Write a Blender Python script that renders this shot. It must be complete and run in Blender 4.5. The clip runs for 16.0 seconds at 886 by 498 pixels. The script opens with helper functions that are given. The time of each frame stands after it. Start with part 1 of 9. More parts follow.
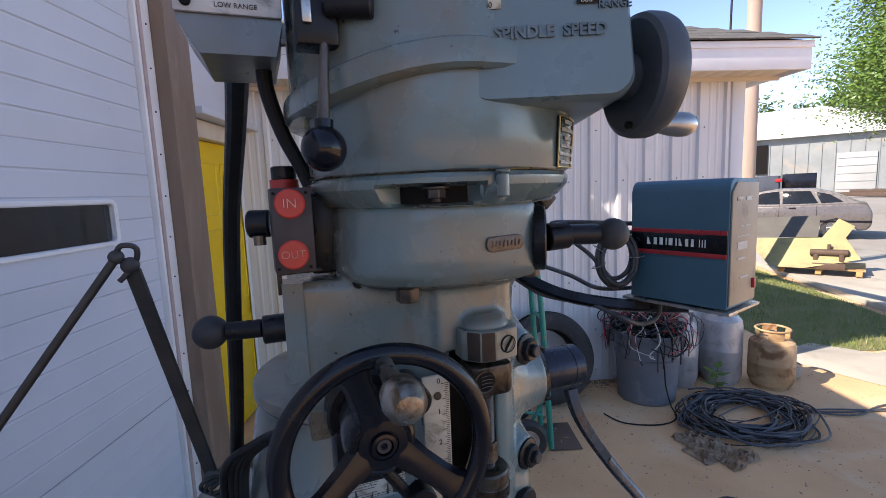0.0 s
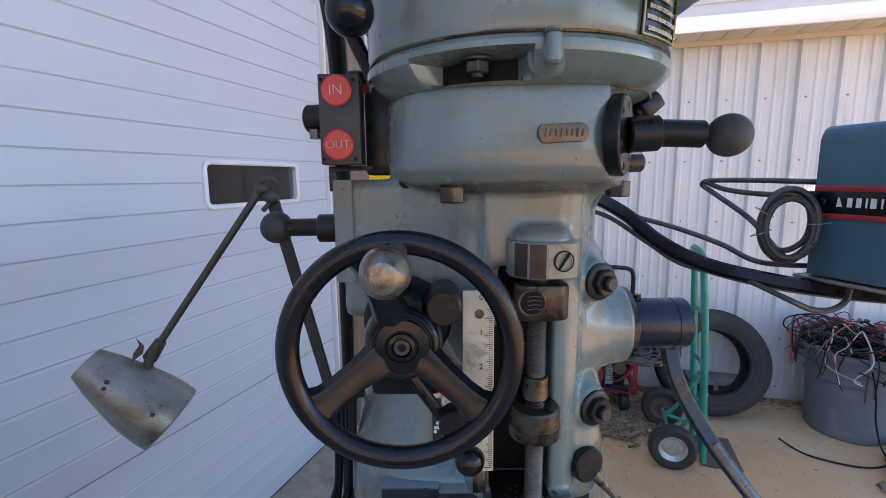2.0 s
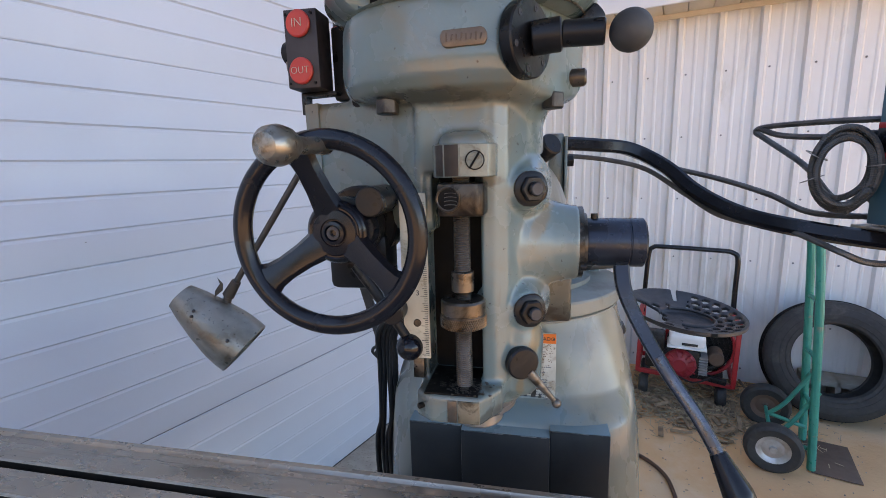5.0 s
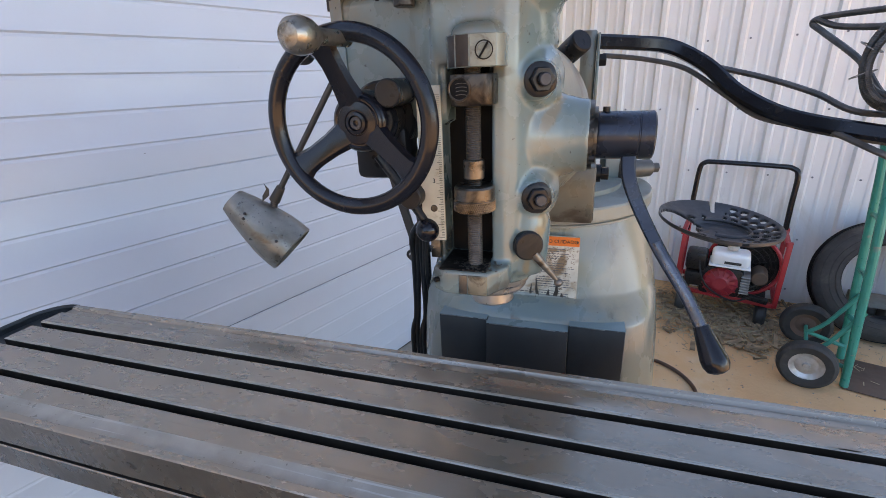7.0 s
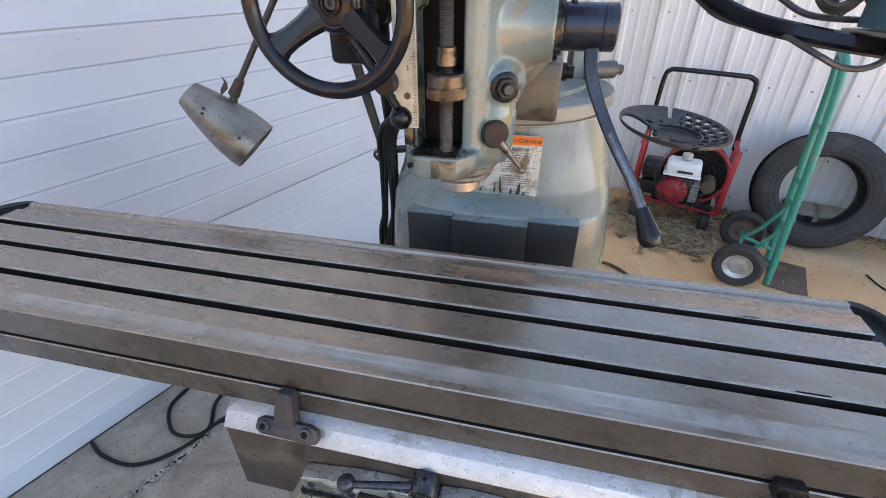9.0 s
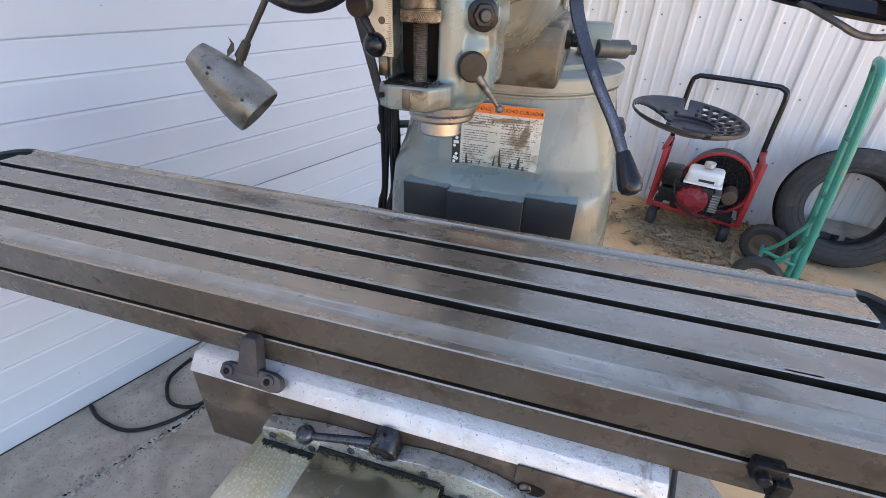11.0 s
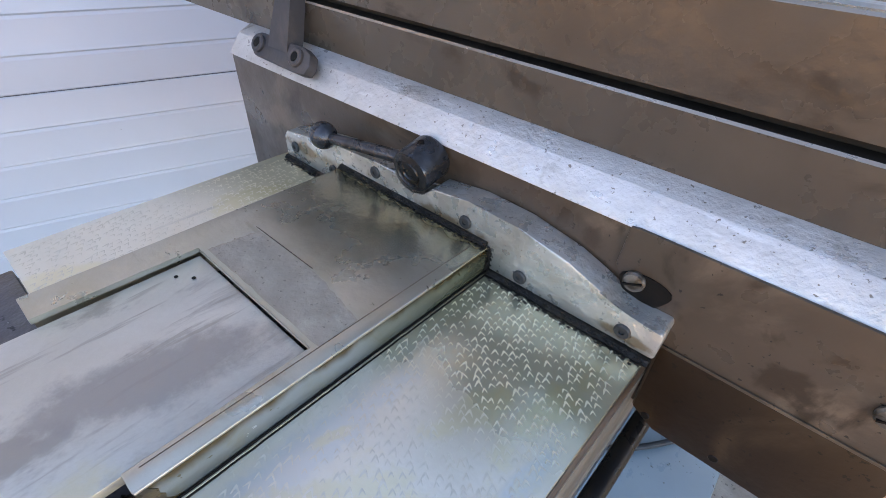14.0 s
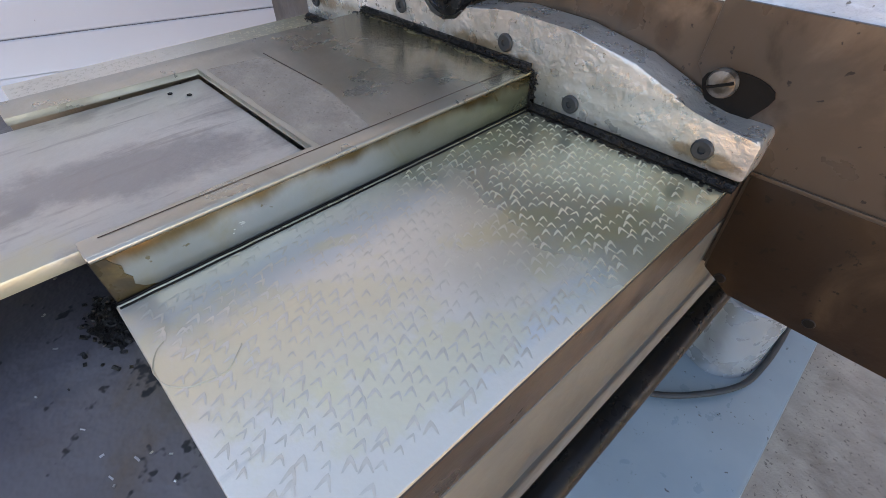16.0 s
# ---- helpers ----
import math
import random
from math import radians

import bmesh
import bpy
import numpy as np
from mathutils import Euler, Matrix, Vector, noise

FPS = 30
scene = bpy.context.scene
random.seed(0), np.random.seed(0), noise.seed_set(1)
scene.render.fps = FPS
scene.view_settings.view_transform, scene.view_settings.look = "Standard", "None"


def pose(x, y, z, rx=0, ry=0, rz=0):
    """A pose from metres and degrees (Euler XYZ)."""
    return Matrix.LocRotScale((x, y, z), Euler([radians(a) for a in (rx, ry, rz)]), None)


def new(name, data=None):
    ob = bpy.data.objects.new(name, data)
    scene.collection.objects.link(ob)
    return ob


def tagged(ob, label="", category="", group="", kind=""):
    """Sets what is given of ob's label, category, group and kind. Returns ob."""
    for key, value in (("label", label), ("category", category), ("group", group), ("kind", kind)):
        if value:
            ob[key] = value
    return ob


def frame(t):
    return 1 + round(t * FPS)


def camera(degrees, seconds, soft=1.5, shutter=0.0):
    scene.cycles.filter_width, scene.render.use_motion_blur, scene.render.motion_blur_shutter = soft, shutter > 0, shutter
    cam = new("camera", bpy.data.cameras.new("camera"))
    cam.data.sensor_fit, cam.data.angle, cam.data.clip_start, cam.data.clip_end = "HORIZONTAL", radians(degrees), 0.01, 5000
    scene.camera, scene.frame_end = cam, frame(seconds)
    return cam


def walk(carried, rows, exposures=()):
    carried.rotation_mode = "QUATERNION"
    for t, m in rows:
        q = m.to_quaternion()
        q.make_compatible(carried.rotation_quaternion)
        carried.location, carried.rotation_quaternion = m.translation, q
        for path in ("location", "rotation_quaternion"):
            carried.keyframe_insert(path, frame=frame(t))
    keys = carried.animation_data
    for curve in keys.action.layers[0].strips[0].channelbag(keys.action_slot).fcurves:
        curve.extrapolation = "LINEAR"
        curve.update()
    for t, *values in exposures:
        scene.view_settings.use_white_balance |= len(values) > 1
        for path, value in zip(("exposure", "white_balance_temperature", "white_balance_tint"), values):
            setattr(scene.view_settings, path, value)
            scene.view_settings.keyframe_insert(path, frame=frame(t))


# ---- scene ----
cam = camera(88.7, 16.0, soft=0.4)
METRES, EYE, TILT, LEAN, TURN = 0.9, 1.70, -7.148, 2.329, -20.277
ROWS = [
    (0.0, 0.0, 0.0, 0.0, 0.0, 0.0, 0.0),
    (0.5, 0.0214, 0.0313, -0.0141, 4.98, -0.2, -0.96),
    (1.0, 0.0426, 0.0436, -0.032, 9.95, -0.74, -2.59),
    (1.5, 0.051, 0.0423, -0.0496, 15.64, -1.85, -3.23),
    (2.0, 0.0746, 0.0514, -0.0572, 19.54, -2.94, -4.0),
    (2.5, 0.1172, 0.0545, -0.0588, 23.54, -3.65, -4.25),
    (3.0, 0.1621, 0.0514, -0.0588, 28.42, -4.15, -4.23),
    (3.5, 0.1761, 0.0525, -0.0736, 30.15, -4.41, -3.96),
    (6.0, 0.2409, 0.0661, -0.1186, 34.99, -9.4, -4.3),
    (6.5, 0.2564, 0.0512, -0.1236, 37.15, -13.44, -3.81),
    (7.0, 0.2563, 0.0421, -0.1268, 37.12, -16.22, -3.84),
    (7.5, 0.2549, 0.0291, -0.1333, 36.05, -19.11, -4.3),
    (8.0, 0.2623, 0.013, -0.1356, 34.59, -22.3, -5.0),
    (8.5, 0.2722, 0.0007, -0.1362, 32.86, -27.2, -5.77),
    (11.0, 0.3308, 0.0251, -0.1987, 36.53, -27.15, -8.1),
    (11.5, 0.3503, 0.1012, -0.2592, 49.17, -27.0, -8.81),
    (12.0, 0.358, 0.122, -0.3212, 56.31, -27.96, -8.91),
    (12.5, 0.3548, 0.1151, -0.3806, 56.71, -31.51, -9.16),
    (13.0, 0.3502, 0.1456, -0.4343, 57.3, -34.63, -9.04),
    (13.5, 0.3604, 0.1608, -0.4791, 59.06, -35.65, -10.04),
    (14.0, 0.3687, 0.1677, -0.5075, 60.92, -37.54, -10.01),
    (14.5, 0.3857, 0.175, -0.5361, 63.23, -38.77, -9.69),
    (15.0, 0.3887, 0.1865, -0.5702, 65.32, -39.54, -9.49),
    (15.5, 0.3868, 0.1907, -0.6007, 66.47, -40.22, -8.94),
    (16.0, 0.3923, 0.1804, -0.5997, 65.63, -42.66, -7.4),
]
walk(cam, [(t, pose(0, 0, EYE, TILT, LEAN, TURN) @ pose(METRES * x, METRES * y, METRES * z, 90 + pitch, roll, yaw)) for t, x, y, z, yaw, pitch, roll in ROWS],
     exposures=[(0.0, 1.52, 7080, 17), (0.5, 1.75, 7160, 16), (1.0, 1.88, 7250, 15), (2.0, 2.14, 7480, 14), (3.0, 2.2, 7700, 14), (6.0, 2.42, 8350, 14), (7.0, 2.49, 8530, 14), (8.0, 2.53, 8720, 14), (8.5, 2.72, 8950, 14), (11.0, 2.84, 8950, 14), (12.0, 2.61, 8850, 15), (12.5, 2.53, 8800, 15), (13.5, 2.72, 8800, 16), (14.0, 2.79, 8800, 16), (14.6, 2.75, 8880, 16), (16.0, 2.63, 9650, 18)])

# ---- light ----
SUN_DIR = Vector((-0.75, 0.0, 0.62)).normalized()      # towards the sun
world = bpy.data.worlds.new("world")
scene.world = world
world.use_nodes = True
wn = world.node_tree.nodes
sky = wn.new("ShaderNodeTexSky")
sky.sky_type, sky.sun_disc = "NISHITA", False
sky.sun_elevation = math.asin(SUN_DIR.z)
sky.sun_rotation = math.atan2(SUN_DIR.x, SUN_DIR.y)
sky.air_density, sky.dust_density, sky.ozone_density = 0.8, 0.0, 2.0
sky.altitude = 2500
wn["Background"].inputs["Strength"].default_value = 0.145
world.node_tree.links.new(sky.outputs["Color"], wn["Background"].inputs["Color"])
sun_data = bpy.data.lights.new("sun", "SUN")
sun_data.energy, sun_data.angle, sun_data.color = 3.5, radians(0.53), (1.0, 0.95, 0.87)
sun = new("sun", sun_data)
sun.rotation_mode = "QUATERNION"
sun.rotation_quaternion = SUN_DIR.to_track_quat("Z", "Y")


# ---- helpers for building ----
def thing(name, at, label, category, group="", kind=""):
    ob = new(name)
    ob.empty_display_size = 0.05
    ob.location = at
    ob["base"] = tuple(at)
    return tagged(ob, label, category, group, kind)


def finish(bm, name, material, angle=28, flat=False):
    bmesh.ops.recalc_face_normals(bm, faces=bm.faces[:])
    lim = radians(angle)
    for f in bm.faces:
        f.smooth = not flat
    for e in bm.edges:
        if len(e.link_faces) == 2 and e.calc_face_angle(0) > lim:
            e.smooth = False
    me = bpy.data.meshes.new(name)
    bm.to_mesh(me)
    bm.free()
    for m in (material if isinstance(material, (list, tuple)) else [material]):
        me.materials.append(m)
    return me


def adopt(ob, parent):
    ob.parent = parent
    if parent.type == "EMPTY":
        ob.matrix_parent_inverse = Matrix.Translation(parent.location).inverted()
    return ob


def part(name, bm, material, parent=None, label="", angle=28, flat=False):
    """Links a bmesh as one mesh object, under a thing or a part."""
    me = bm if isinstance(bm, bpy.types.Mesh) else finish(bm, name, material, angle, flat)
    ob = new(name, me)
    if parent is not None:
        adopt(ob, parent)
    if label:
        ob["label"] = label
    return ob


def single(name, bm, material, label, category, group="", kind="", angle=28, flat=False):
    return tagged(part(name, bm, material, None, "", angle, flat), label, category, group, kind)


V = Vector
NB = bmesh.new


def frame_of(axis, hint=(0, 0, 1)):
    w = V(axis).normalized()
    u = V(hint).cross(w)
    if u.length < 1e-4:
        u = V((1, 0, 0)).cross(w)
    u.normalize()
    return u, w.cross(u), w


def basis(c, u, v, w):
    m = Matrix((u, v, w)).transposed().to_4x4()
    return Matrix.Translation(c) @ m


def box(bm, c, s, bev=0.0, rot=(0, 0, 0), seg=2, axes=None):
    m = basis(c, *axes) if axes else Matrix.Translation(c) @ Euler([radians(a) for a in rot]).to_matrix().to_4x4()
    r = bmesh.ops.create_cube(bm, size=1, matrix=m @ Matrix.Diagonal((*s, 1)))
    if bev:
        es = list({e for v in r["verts"] for e in v.link_edges})
        bmesh.ops.bevel(bm, geom=es, offset=bev, segments=seg, affect="EDGES", profile=0.5)
    return bm


def cyl(bm, p0, p1, r0, r1=None, seg=24, bev=0.0):
    r1 = r0 if r1 is None else r1
    p0, p1 = V(p0), V(p1)
    L = (p1 - p0).length
    prof = [(0, 0), (r0 - bev, 0)] + ([(r0, bev)] if bev else []) + ([(r1, L - bev)] if bev else [(r1, L)]) + ([(r1 - bev, L)] if bev else []) + [(0, L)]
    if not bev:
        prof = [(0, 0), (r0, 0), (r1, L), (0, L)]
    return lathe(bm, prof, p0, p1 - p0, seg)


def lathe(bm, prof, origin, axis=(0, 0, 1), seg=32, hint=(0, 1, 0.01)):
    u, v, w = frame_of(axis, hint)
    o = V(origin)
    rings = []
    for r, h in prof:
        if r < 1e-6:
            rings.append([bm.verts.new(o + w * h)])
        else:
            rings.append([bm.verts.new(o + w * h + u * (r * math.cos(2 * math.pi * i / seg)) + v * (r * math.sin(2 * math.pi * i / seg))) for i in range(seg)])
    for a, b in zip(rings, rings[1:]):
        for i in range(seg):
            j = (i + 1) % seg
            if len(a) == 1 and len(b) == 1:
                continue
            if len(a) == 1:
                bm.faces.new((a[0], b[i], b[j]))
            elif len(b) == 1:
                bm.faces.new((a[i], b[0], a[j]))
            else:
                bm.faces.new((a[i], b[i], b[j], a[j]))
    return bm


def ball(bm, c, r, seg=24, squash=(1, 1, 1)):
    bmesh.ops.create_uvsphere(bm, u_segments=seg, v_segments=seg // 2, radius=1, matrix=Matrix.Translation(c) @ Matrix.Diagonal((r * squash[0], r * squash[1], r * squash[2], 1)))
    return bm


def spline(pts, n=6, closed=False):
    pts = [V(p) for p in pts]
    m = len(pts)
    out = []
    for i in range(m if closed else m - 1):
        if closed:
            a, b, c, d = (pts[(i + k) % m] for k in (-1, 0, 1, 2))
        else:
            a, b, c, d = pts[max(i - 1, 0)], pts[i], pts[i + 1], pts[min(i + 2, m - 1)]
        for k in range(n):
            t = k / n
            out.append(0.5 * ((2 * b) + (c - a) * t + (2 * a - 5 * b + 4 * c - d) * t * t + (3 * b - a - 3 * c + d) * t ** 3))
    if not closed:
        out.append(pts[-1])
    return out


def sweep(bm, path, section, closed=False, hint=(0, 0, 1), scale=None, cap=True):
    """Sweeps a 2D section, given in metres, along a path."""
    n = len(path)
    rings, prev = [], None
    for i, p in enumerate(path):
        a = path[(i - 1) % n] if closed or i else path[0]
        b = path[(i + 1) % n] if closed or i < n - 1 else path[-1]
        w = (b - a).normalized()
        if prev is None:
            u, v, w = frame_of(w, hint)
        else:
            u = (prev - w * prev.dot(w)).normalized()
            v = w.cross(u)
        prev = u
        k = scale[i] if scale else 1
        rings.append([bm.verts.new(p + u * (x * k) + v * (y * k)) for x, y in section])
    m = len(section)
    for i in range(n if closed else n - 1):
        a, b = rings[i], rings[(i + 1) % n]
        for j in range(m):
            bm.faces.new((a[j], a[(j + 1) % m], b[(j + 1) % m], b[j]))
    if cap and not closed:
        bm.faces.new(rings[0][::-1])
        bm.faces.new(rings[-1])
    return bm


def circle(r, seg=10, ry=None):
    ry = r if ry is None else ry
    return [(r * math.cos(2 * math.pi * i / seg), ry * math.sin(2 * math.pi * i / seg)) for i in range(seg)]


def tube(bm, pts, r, seg=10, n=6, closed=False, scale=None):
    return sweep(bm, spline(pts, n, closed) if n > 1 else [V(p) for p in pts], circle(r, seg), closed, scale=scale)


def loft(bm, rings, cap=True):
    vr = [[bm.verts.new(p) for p in ring] for ring in rings]
    m = len(vr[0])
    for a, b in zip(vr, vr[1:]):
        for j in range(m):
            bm.faces.new((a[j], a[(j + 1) % m], b[(j + 1) % m], b[j]))
    if cap:
        bm.faces.new(vr[0][::-1])
        bm.faces.new(vr[-1])
    return bm


def oval(cx, cy, z, rx, ry, e=2.0, seg=64):
    """A ring between an ellipse (e = 2) and a rounded box (e = 5)."""
    pts = []
    for i in range(seg):
        a = 2 * math.pi * i / seg
        c, s = math.cos(a), math.sin(a)
        pts.append(V((cx + rx * math.copysign(abs(c) ** (2 / e), c), cy + ry * math.copysign(abs(s) ** (2 / e), s), z)))
    return pts


def prism(bm, poly, depth, bev=0.0, seg=2):
    """Extrudes a polygon of 3D points by the vector depth."""
    d = V(depth)
    a = [bm.verts.new(p) for p in poly]
    b = [bm.verts.new(V(p) + d) for p in poly]
    fs = [bm.faces.new(a[::-1]), bm.faces.new(b)]
    m = len(a)
    for i in range(m):
        fs.append(bm.faces.new((a[i], a[(i + 1) % m], b[(i + 1) % m], b[i])))
    if bev:
        es = list({e for f in fs for e in f.edges})
        bmesh.ops.bevel(bm, geom=es, offset=bev, segments=seg, affect="EDGES", profile=0.5, clamp_overlap=True)
    return bm


def hexnut(bm, c, axis, r, h, hole=0.0):
    u, v, w = frame_of(axis)
    pts = [V(c) + u * (r * math.cos(math.pi / 3 * i)) + v * (r * math.sin(math.pi / 3 * i)) for i in range(6)]
    return prism(bm, pts, w * h, bev=r * 0.1, seg=1)


def words(text, size, c, u, v, depth=0.0006, align="CENTER", bold=0.0):
    """A mesh of raised lettering: u runs along the line, v up."""
    cu = bpy.data.curves.new("lettering", "FONT")
    cu.body, cu.size, cu.extrude = text, size, depth
    cu.align_x, cu.align_y, cu.resolution_u, cu.offset = align, "CENTER", 3, bold
    ob = bpy.data.objects.new("lettering", cu)
    scene.collection.objects.link(ob)
    bpy.context.view_layer.update()
    me = bpy.data.meshes.new_from_object(ob.evaluated_get(bpy.context.evaluated_depsgraph_get()))
    bpy.data.objects.remove(ob)
    u, v = V(u).normalized(), V(v).normalized()
    me.transform(basis(c, u, v, u.cross(v)))
    me.materials.clear()
    return me


def lettering(text, size, c, u, v, material, parent, name="lettering", depth=0.0006, bold=0.0):
    me = words(text, size, c, u, v, depth, bold=bold)
    me.materials.append(material)
    return part(name, me, material, parent)


# ---- materials ----
def surf(name, base, alt=None, scale=6, rough=0.5, metal=0.0, bump=0.1, bscale=150, stain=None, sscale=3.0, slow=0.5, shigh=0.7, rvar=0.1, coat=0.0,
         scratch=None, fleck=None, fscale=60, flow=0.68, stretch=None, spec=0.5, bdist=0.001):
    m = bpy.data.materials.new(name)
    m.use_nodes = True
    nt = m.node_tree
    N, L = nt.nodes, nt.links
    p = N["Principled BSDF"]
    tc = N.new("ShaderNodeTexCoord")
    src = tc.outputs["Object"]
    if stretch:
        mp = N.new("ShaderNodeMapping")
        mp.inputs["Scale"].default_value = stretch
        L.new(src, mp.inputs["Vector"])
        src = mp.outputs["Vector"]

    def noise_tex(s, det=5, dist=0.0, rgh=0.55):
        n = N.new("ShaderNodeTexNoise")
        n.inputs["Scale"].default_value, n.inputs["Detail"].default_value = s, det
        n.inputs["Distortion"].default_value, n.inputs["Roughness"].default_value = dist, rgh
        L.new(src, n.inputs["Vector"])
        return n

    def mixc(fac, a, b):
        x = N.new("ShaderNodeMix")
        x.data_type = "RGBA"
        L.new(fac, x.inputs["Factor"])
        for i, c in ((6, a), (7, b)):
            if isinstance(c, tuple):
                x.inputs[i].default_value = (*c, 1)
            else:
                L.new(c, x.inputs[i])
        return x.outputs[2]

    def step(sock, lo, hi):
        r = N.new("ShaderNodeMapRange")
        r.interpolation_type = "SMOOTHSTEP"
        r.inputs["From Min"].default_value, r.inputs["From Max"].default_value = lo, hi
        L.new(sock, r.inputs["Value"])
        return r.outputs["Result"]

    n1 = noise_tex(scale, 6)
    alt = alt or tuple(c * 0.82 for c in base)
    col = mixc(step(n1.outputs["Fac"], 0.3, 0.7), base, alt)
    if stain:
        n2 = noise_tex(sscale, 8, 0.6, 0.62)
        col = mixc(step(n2.outputs["Fac"], slow, shigh), col, stain)
    if scratch:
        mp2 = N.new("ShaderNodeMapping")
        mp2.inputs["Scale"].default_value = scratch[1]
        mp2.inputs["Rotation"].default_value = (0, 0, scratch[2])
        L.new(tc.outputs["Object"], mp2.inputs["Vector"])
        ns = noise_tex(1.0, 6, 0.3)
        L.new(mp2.outputs["Vector"], ns.inputs["Vector"])
        col = mixc(step(ns.outputs["Fac"], scratch[3], scratch[3] + 0.10), col, scratch[0])
    if fleck:
        n3 = noise_tex(fscale, 3)
        col = mixc(step(n3.outputs["Fac"], flow, flow + 0.05), col, fleck)
    L.new(col, p.inputs["Base Color"])
    p.inputs["Metallic"].default_value = metal
    p.inputs["Specular IOR Level"].default_value = spec
    r = N.new("ShaderNodeMapRange")
    r.inputs["From Min"].default_value, r.inputs["From Max"].default_value = 0.3, 0.7
    r.inputs["To Min"].default_value, r.inputs["To Max"].default_value = max(0.03, rough - rvar), min(1, rough + rvar)
    n4 = noise_tex(scale * 3.7, 5)
    L.new(n4.outputs["Fac"], r.inputs["Value"])
    L.new(r.outputs["Result"], p.inputs["Roughness"])
    if coat:
        p.inputs["Coat Weight"].default_value, p.inputs["Coat Roughness"].default_value = coat, 0.15
    if bump:
        b = N.new("ShaderNodeBump")
        b.inputs["Strength"].default_value, b.inputs["Distance"].default_value = bump, bdist
        L.new(noise_tex(bscale, 4).outputs["Fac"], b.inputs["Height"])
        L.new(b.outputs["Normal"], p.inputs["Normal"])
    return m


M_green = surf("mill_paint", (0.148, 0.206, 0.201), (0.117, 0.166, 0.164), 7, 0.26, 0, 0.3, 75, stain=(0.195, 0.155, 0.10), sscale=8, slow=0.42, shigh=0.74, rvar=0.10, coat=0.3,
               scratch=((0.11, 0.10, 0.075), (26, 26, 4), 0.0, 0.60), fleck=(0.03, 0.028, 0.025), fscale=230, flow=0.69)
M_column = surf("column_paint", (0.195, 0.218, 0.188), (0.160, 0.188, 0.174), 4, 0.30, 0, 0.4, 50, stain=(0.225, 0.185, 0.128), sscale=4, slow=0.40, shigh=0.80, stretch=(1, 1, 0.45), coat=0.3, scratch=((0.13, 0.11, 0.08), (16, 16, 2.5), 0.0, 0.59), fleck=(0.035, 0.03, 0.025), fscale=200, flow=0.69)
M_guard = surf("guard_paint", (0.17, 0.235, 0.245), (0.155, 0.215, 0.225), 5, 0.34, 0, 0.1, 200, fleck=(0.04, 0.04, 0.04), fscale=120, flow=0.75)
M_blue = surf("readout_paint", (0.055, 0.145, 0.195), (0.05, 0.13, 0.175), 8, 0.4, 0, 0.15, 300, fleck=(0.03, 0.04, 0.05), fscale=90, flow=0.75)
M_beige = surf("readout_side", (0.52, 0.40, 0.265), (0.44, 0.34, 0.225), 14, 0.6, 0, 0.1, 100, stain=(0.26, 0.18, 0.12), sscale=14, slow=0.55, shigh=0.75)
M_black = surf("black_oxide", (0.008, 0.008, 0.009), (0.016, 0.015, 0.015), 22, 0.34, 0.0, 0.25, 150, rvar=0.14, stain=(0.04, 0.034, 0.028), sscale=25, slow=0.56, shigh=0.75, spec=0.28)
M_blackpaint = surf("black_enamel", (0.005, 0.005, 0.008), (0.008, 0.008, 0.011), 15, 0.22, 0, 0.12, 130, rvar=0.08, spec=0.36, stain=(0.013, 0.012, 0.013), sscale=18, slow=0.57, shigh=0.72)
M_bluesteel = surf("blued_steel", (0.040, 0.046, 0.062), (0.028, 0.032, 0.043), 16, 0.28, 0.5, 0.15, 140, rvar=0.1, stain=(0.07, 0.055, 0.04), sscale=22, slow=0.55, shigh=0.72)
M_rubber = surf("rubber", (0.022, 0.022, 0.022), (0.035, 0.033, 0.031), 12, 0.7, 0, 0.4, 90, stain=(0.10, 0.09, 0.075), sscale=7, slow=0.55, shigh=0.8)
M_steel = surf("bright_steel", (0.50, 0.49, 0.47), (0.36, 0.34, 0.31), 18, 0.33, 0.95, 0.25, 220, stain=(0.27, 0.22, 0.17), sscale=16, slow=0.5, shigh=0.75, rvar=0.12)
M_brass = surf("oiled_steel", (0.195, 0.168, 0.138), (0.105, 0.088, 0.070), 30, 0.33, 0.85, 0.35, 200, stain=(0.03, 0.023, 0.017), sscale=38, slow=0.46, shigh=0.64)
M_alu = surf("ball_metal", (0.40, 0.365, 0.32), (0.29, 0.255, 0.21), 40, 0.33, 0.9, 0.5, 160, stain=(0.13, 0.095, 0.06), sscale=45, slow=0.52, shigh=0.68)
M_bolt = surf("bolt_steel", (0.15, 0.125, 0.10), (0.09, 0.075, 0.06), 30, 0.36, 0.6, 0.3, 200, stain=(0.035, 0.027, 0.02), sscale=40, slow=0.5, shigh=0.68)
M_hex = surf("dirty_hexagon", (0.085, 0.072, 0.06), (0.05, 0.042, 0.035), 40, 0.38, 0.5, 0.4, 200, stain=(0.02, 0.016, 0.012), sscale=50, slow=0.48, shigh=0.64)
M_head = surf("screw_head", (0.22, 0.195, 0.165), (0.14, 0.12, 0.10), 60, 0.36, 0.6, 0.5, 200, stain=(0.06, 0.045, 0.03), sscale=70, slow=0.5, shigh=0.66)
M_greytie = surf("grey_tie", (0.27, 0.26, 0.25), (0.22, 0.21, 0.20), 30, 0.5, 0, 0.1)
M_lock = surf("lock_steel", (0.085, 0.088, 0.096), (0.05, 0.052, 0.057), 25, 0.28, 0.75, 0.3, 160, stain=(0.03, 0.028, 0.026), sscale=28, slow=0.5, shigh=0.7)
# near black for dark joints, grime and the painted shade of holes and recesses
M_dark = surf("recess_shade_grime", (0.006, 0.005, 0.0045), (0.011, 0.009, 0.007), 25, 0.5, 0, 0.6, 120, spec=0.12)
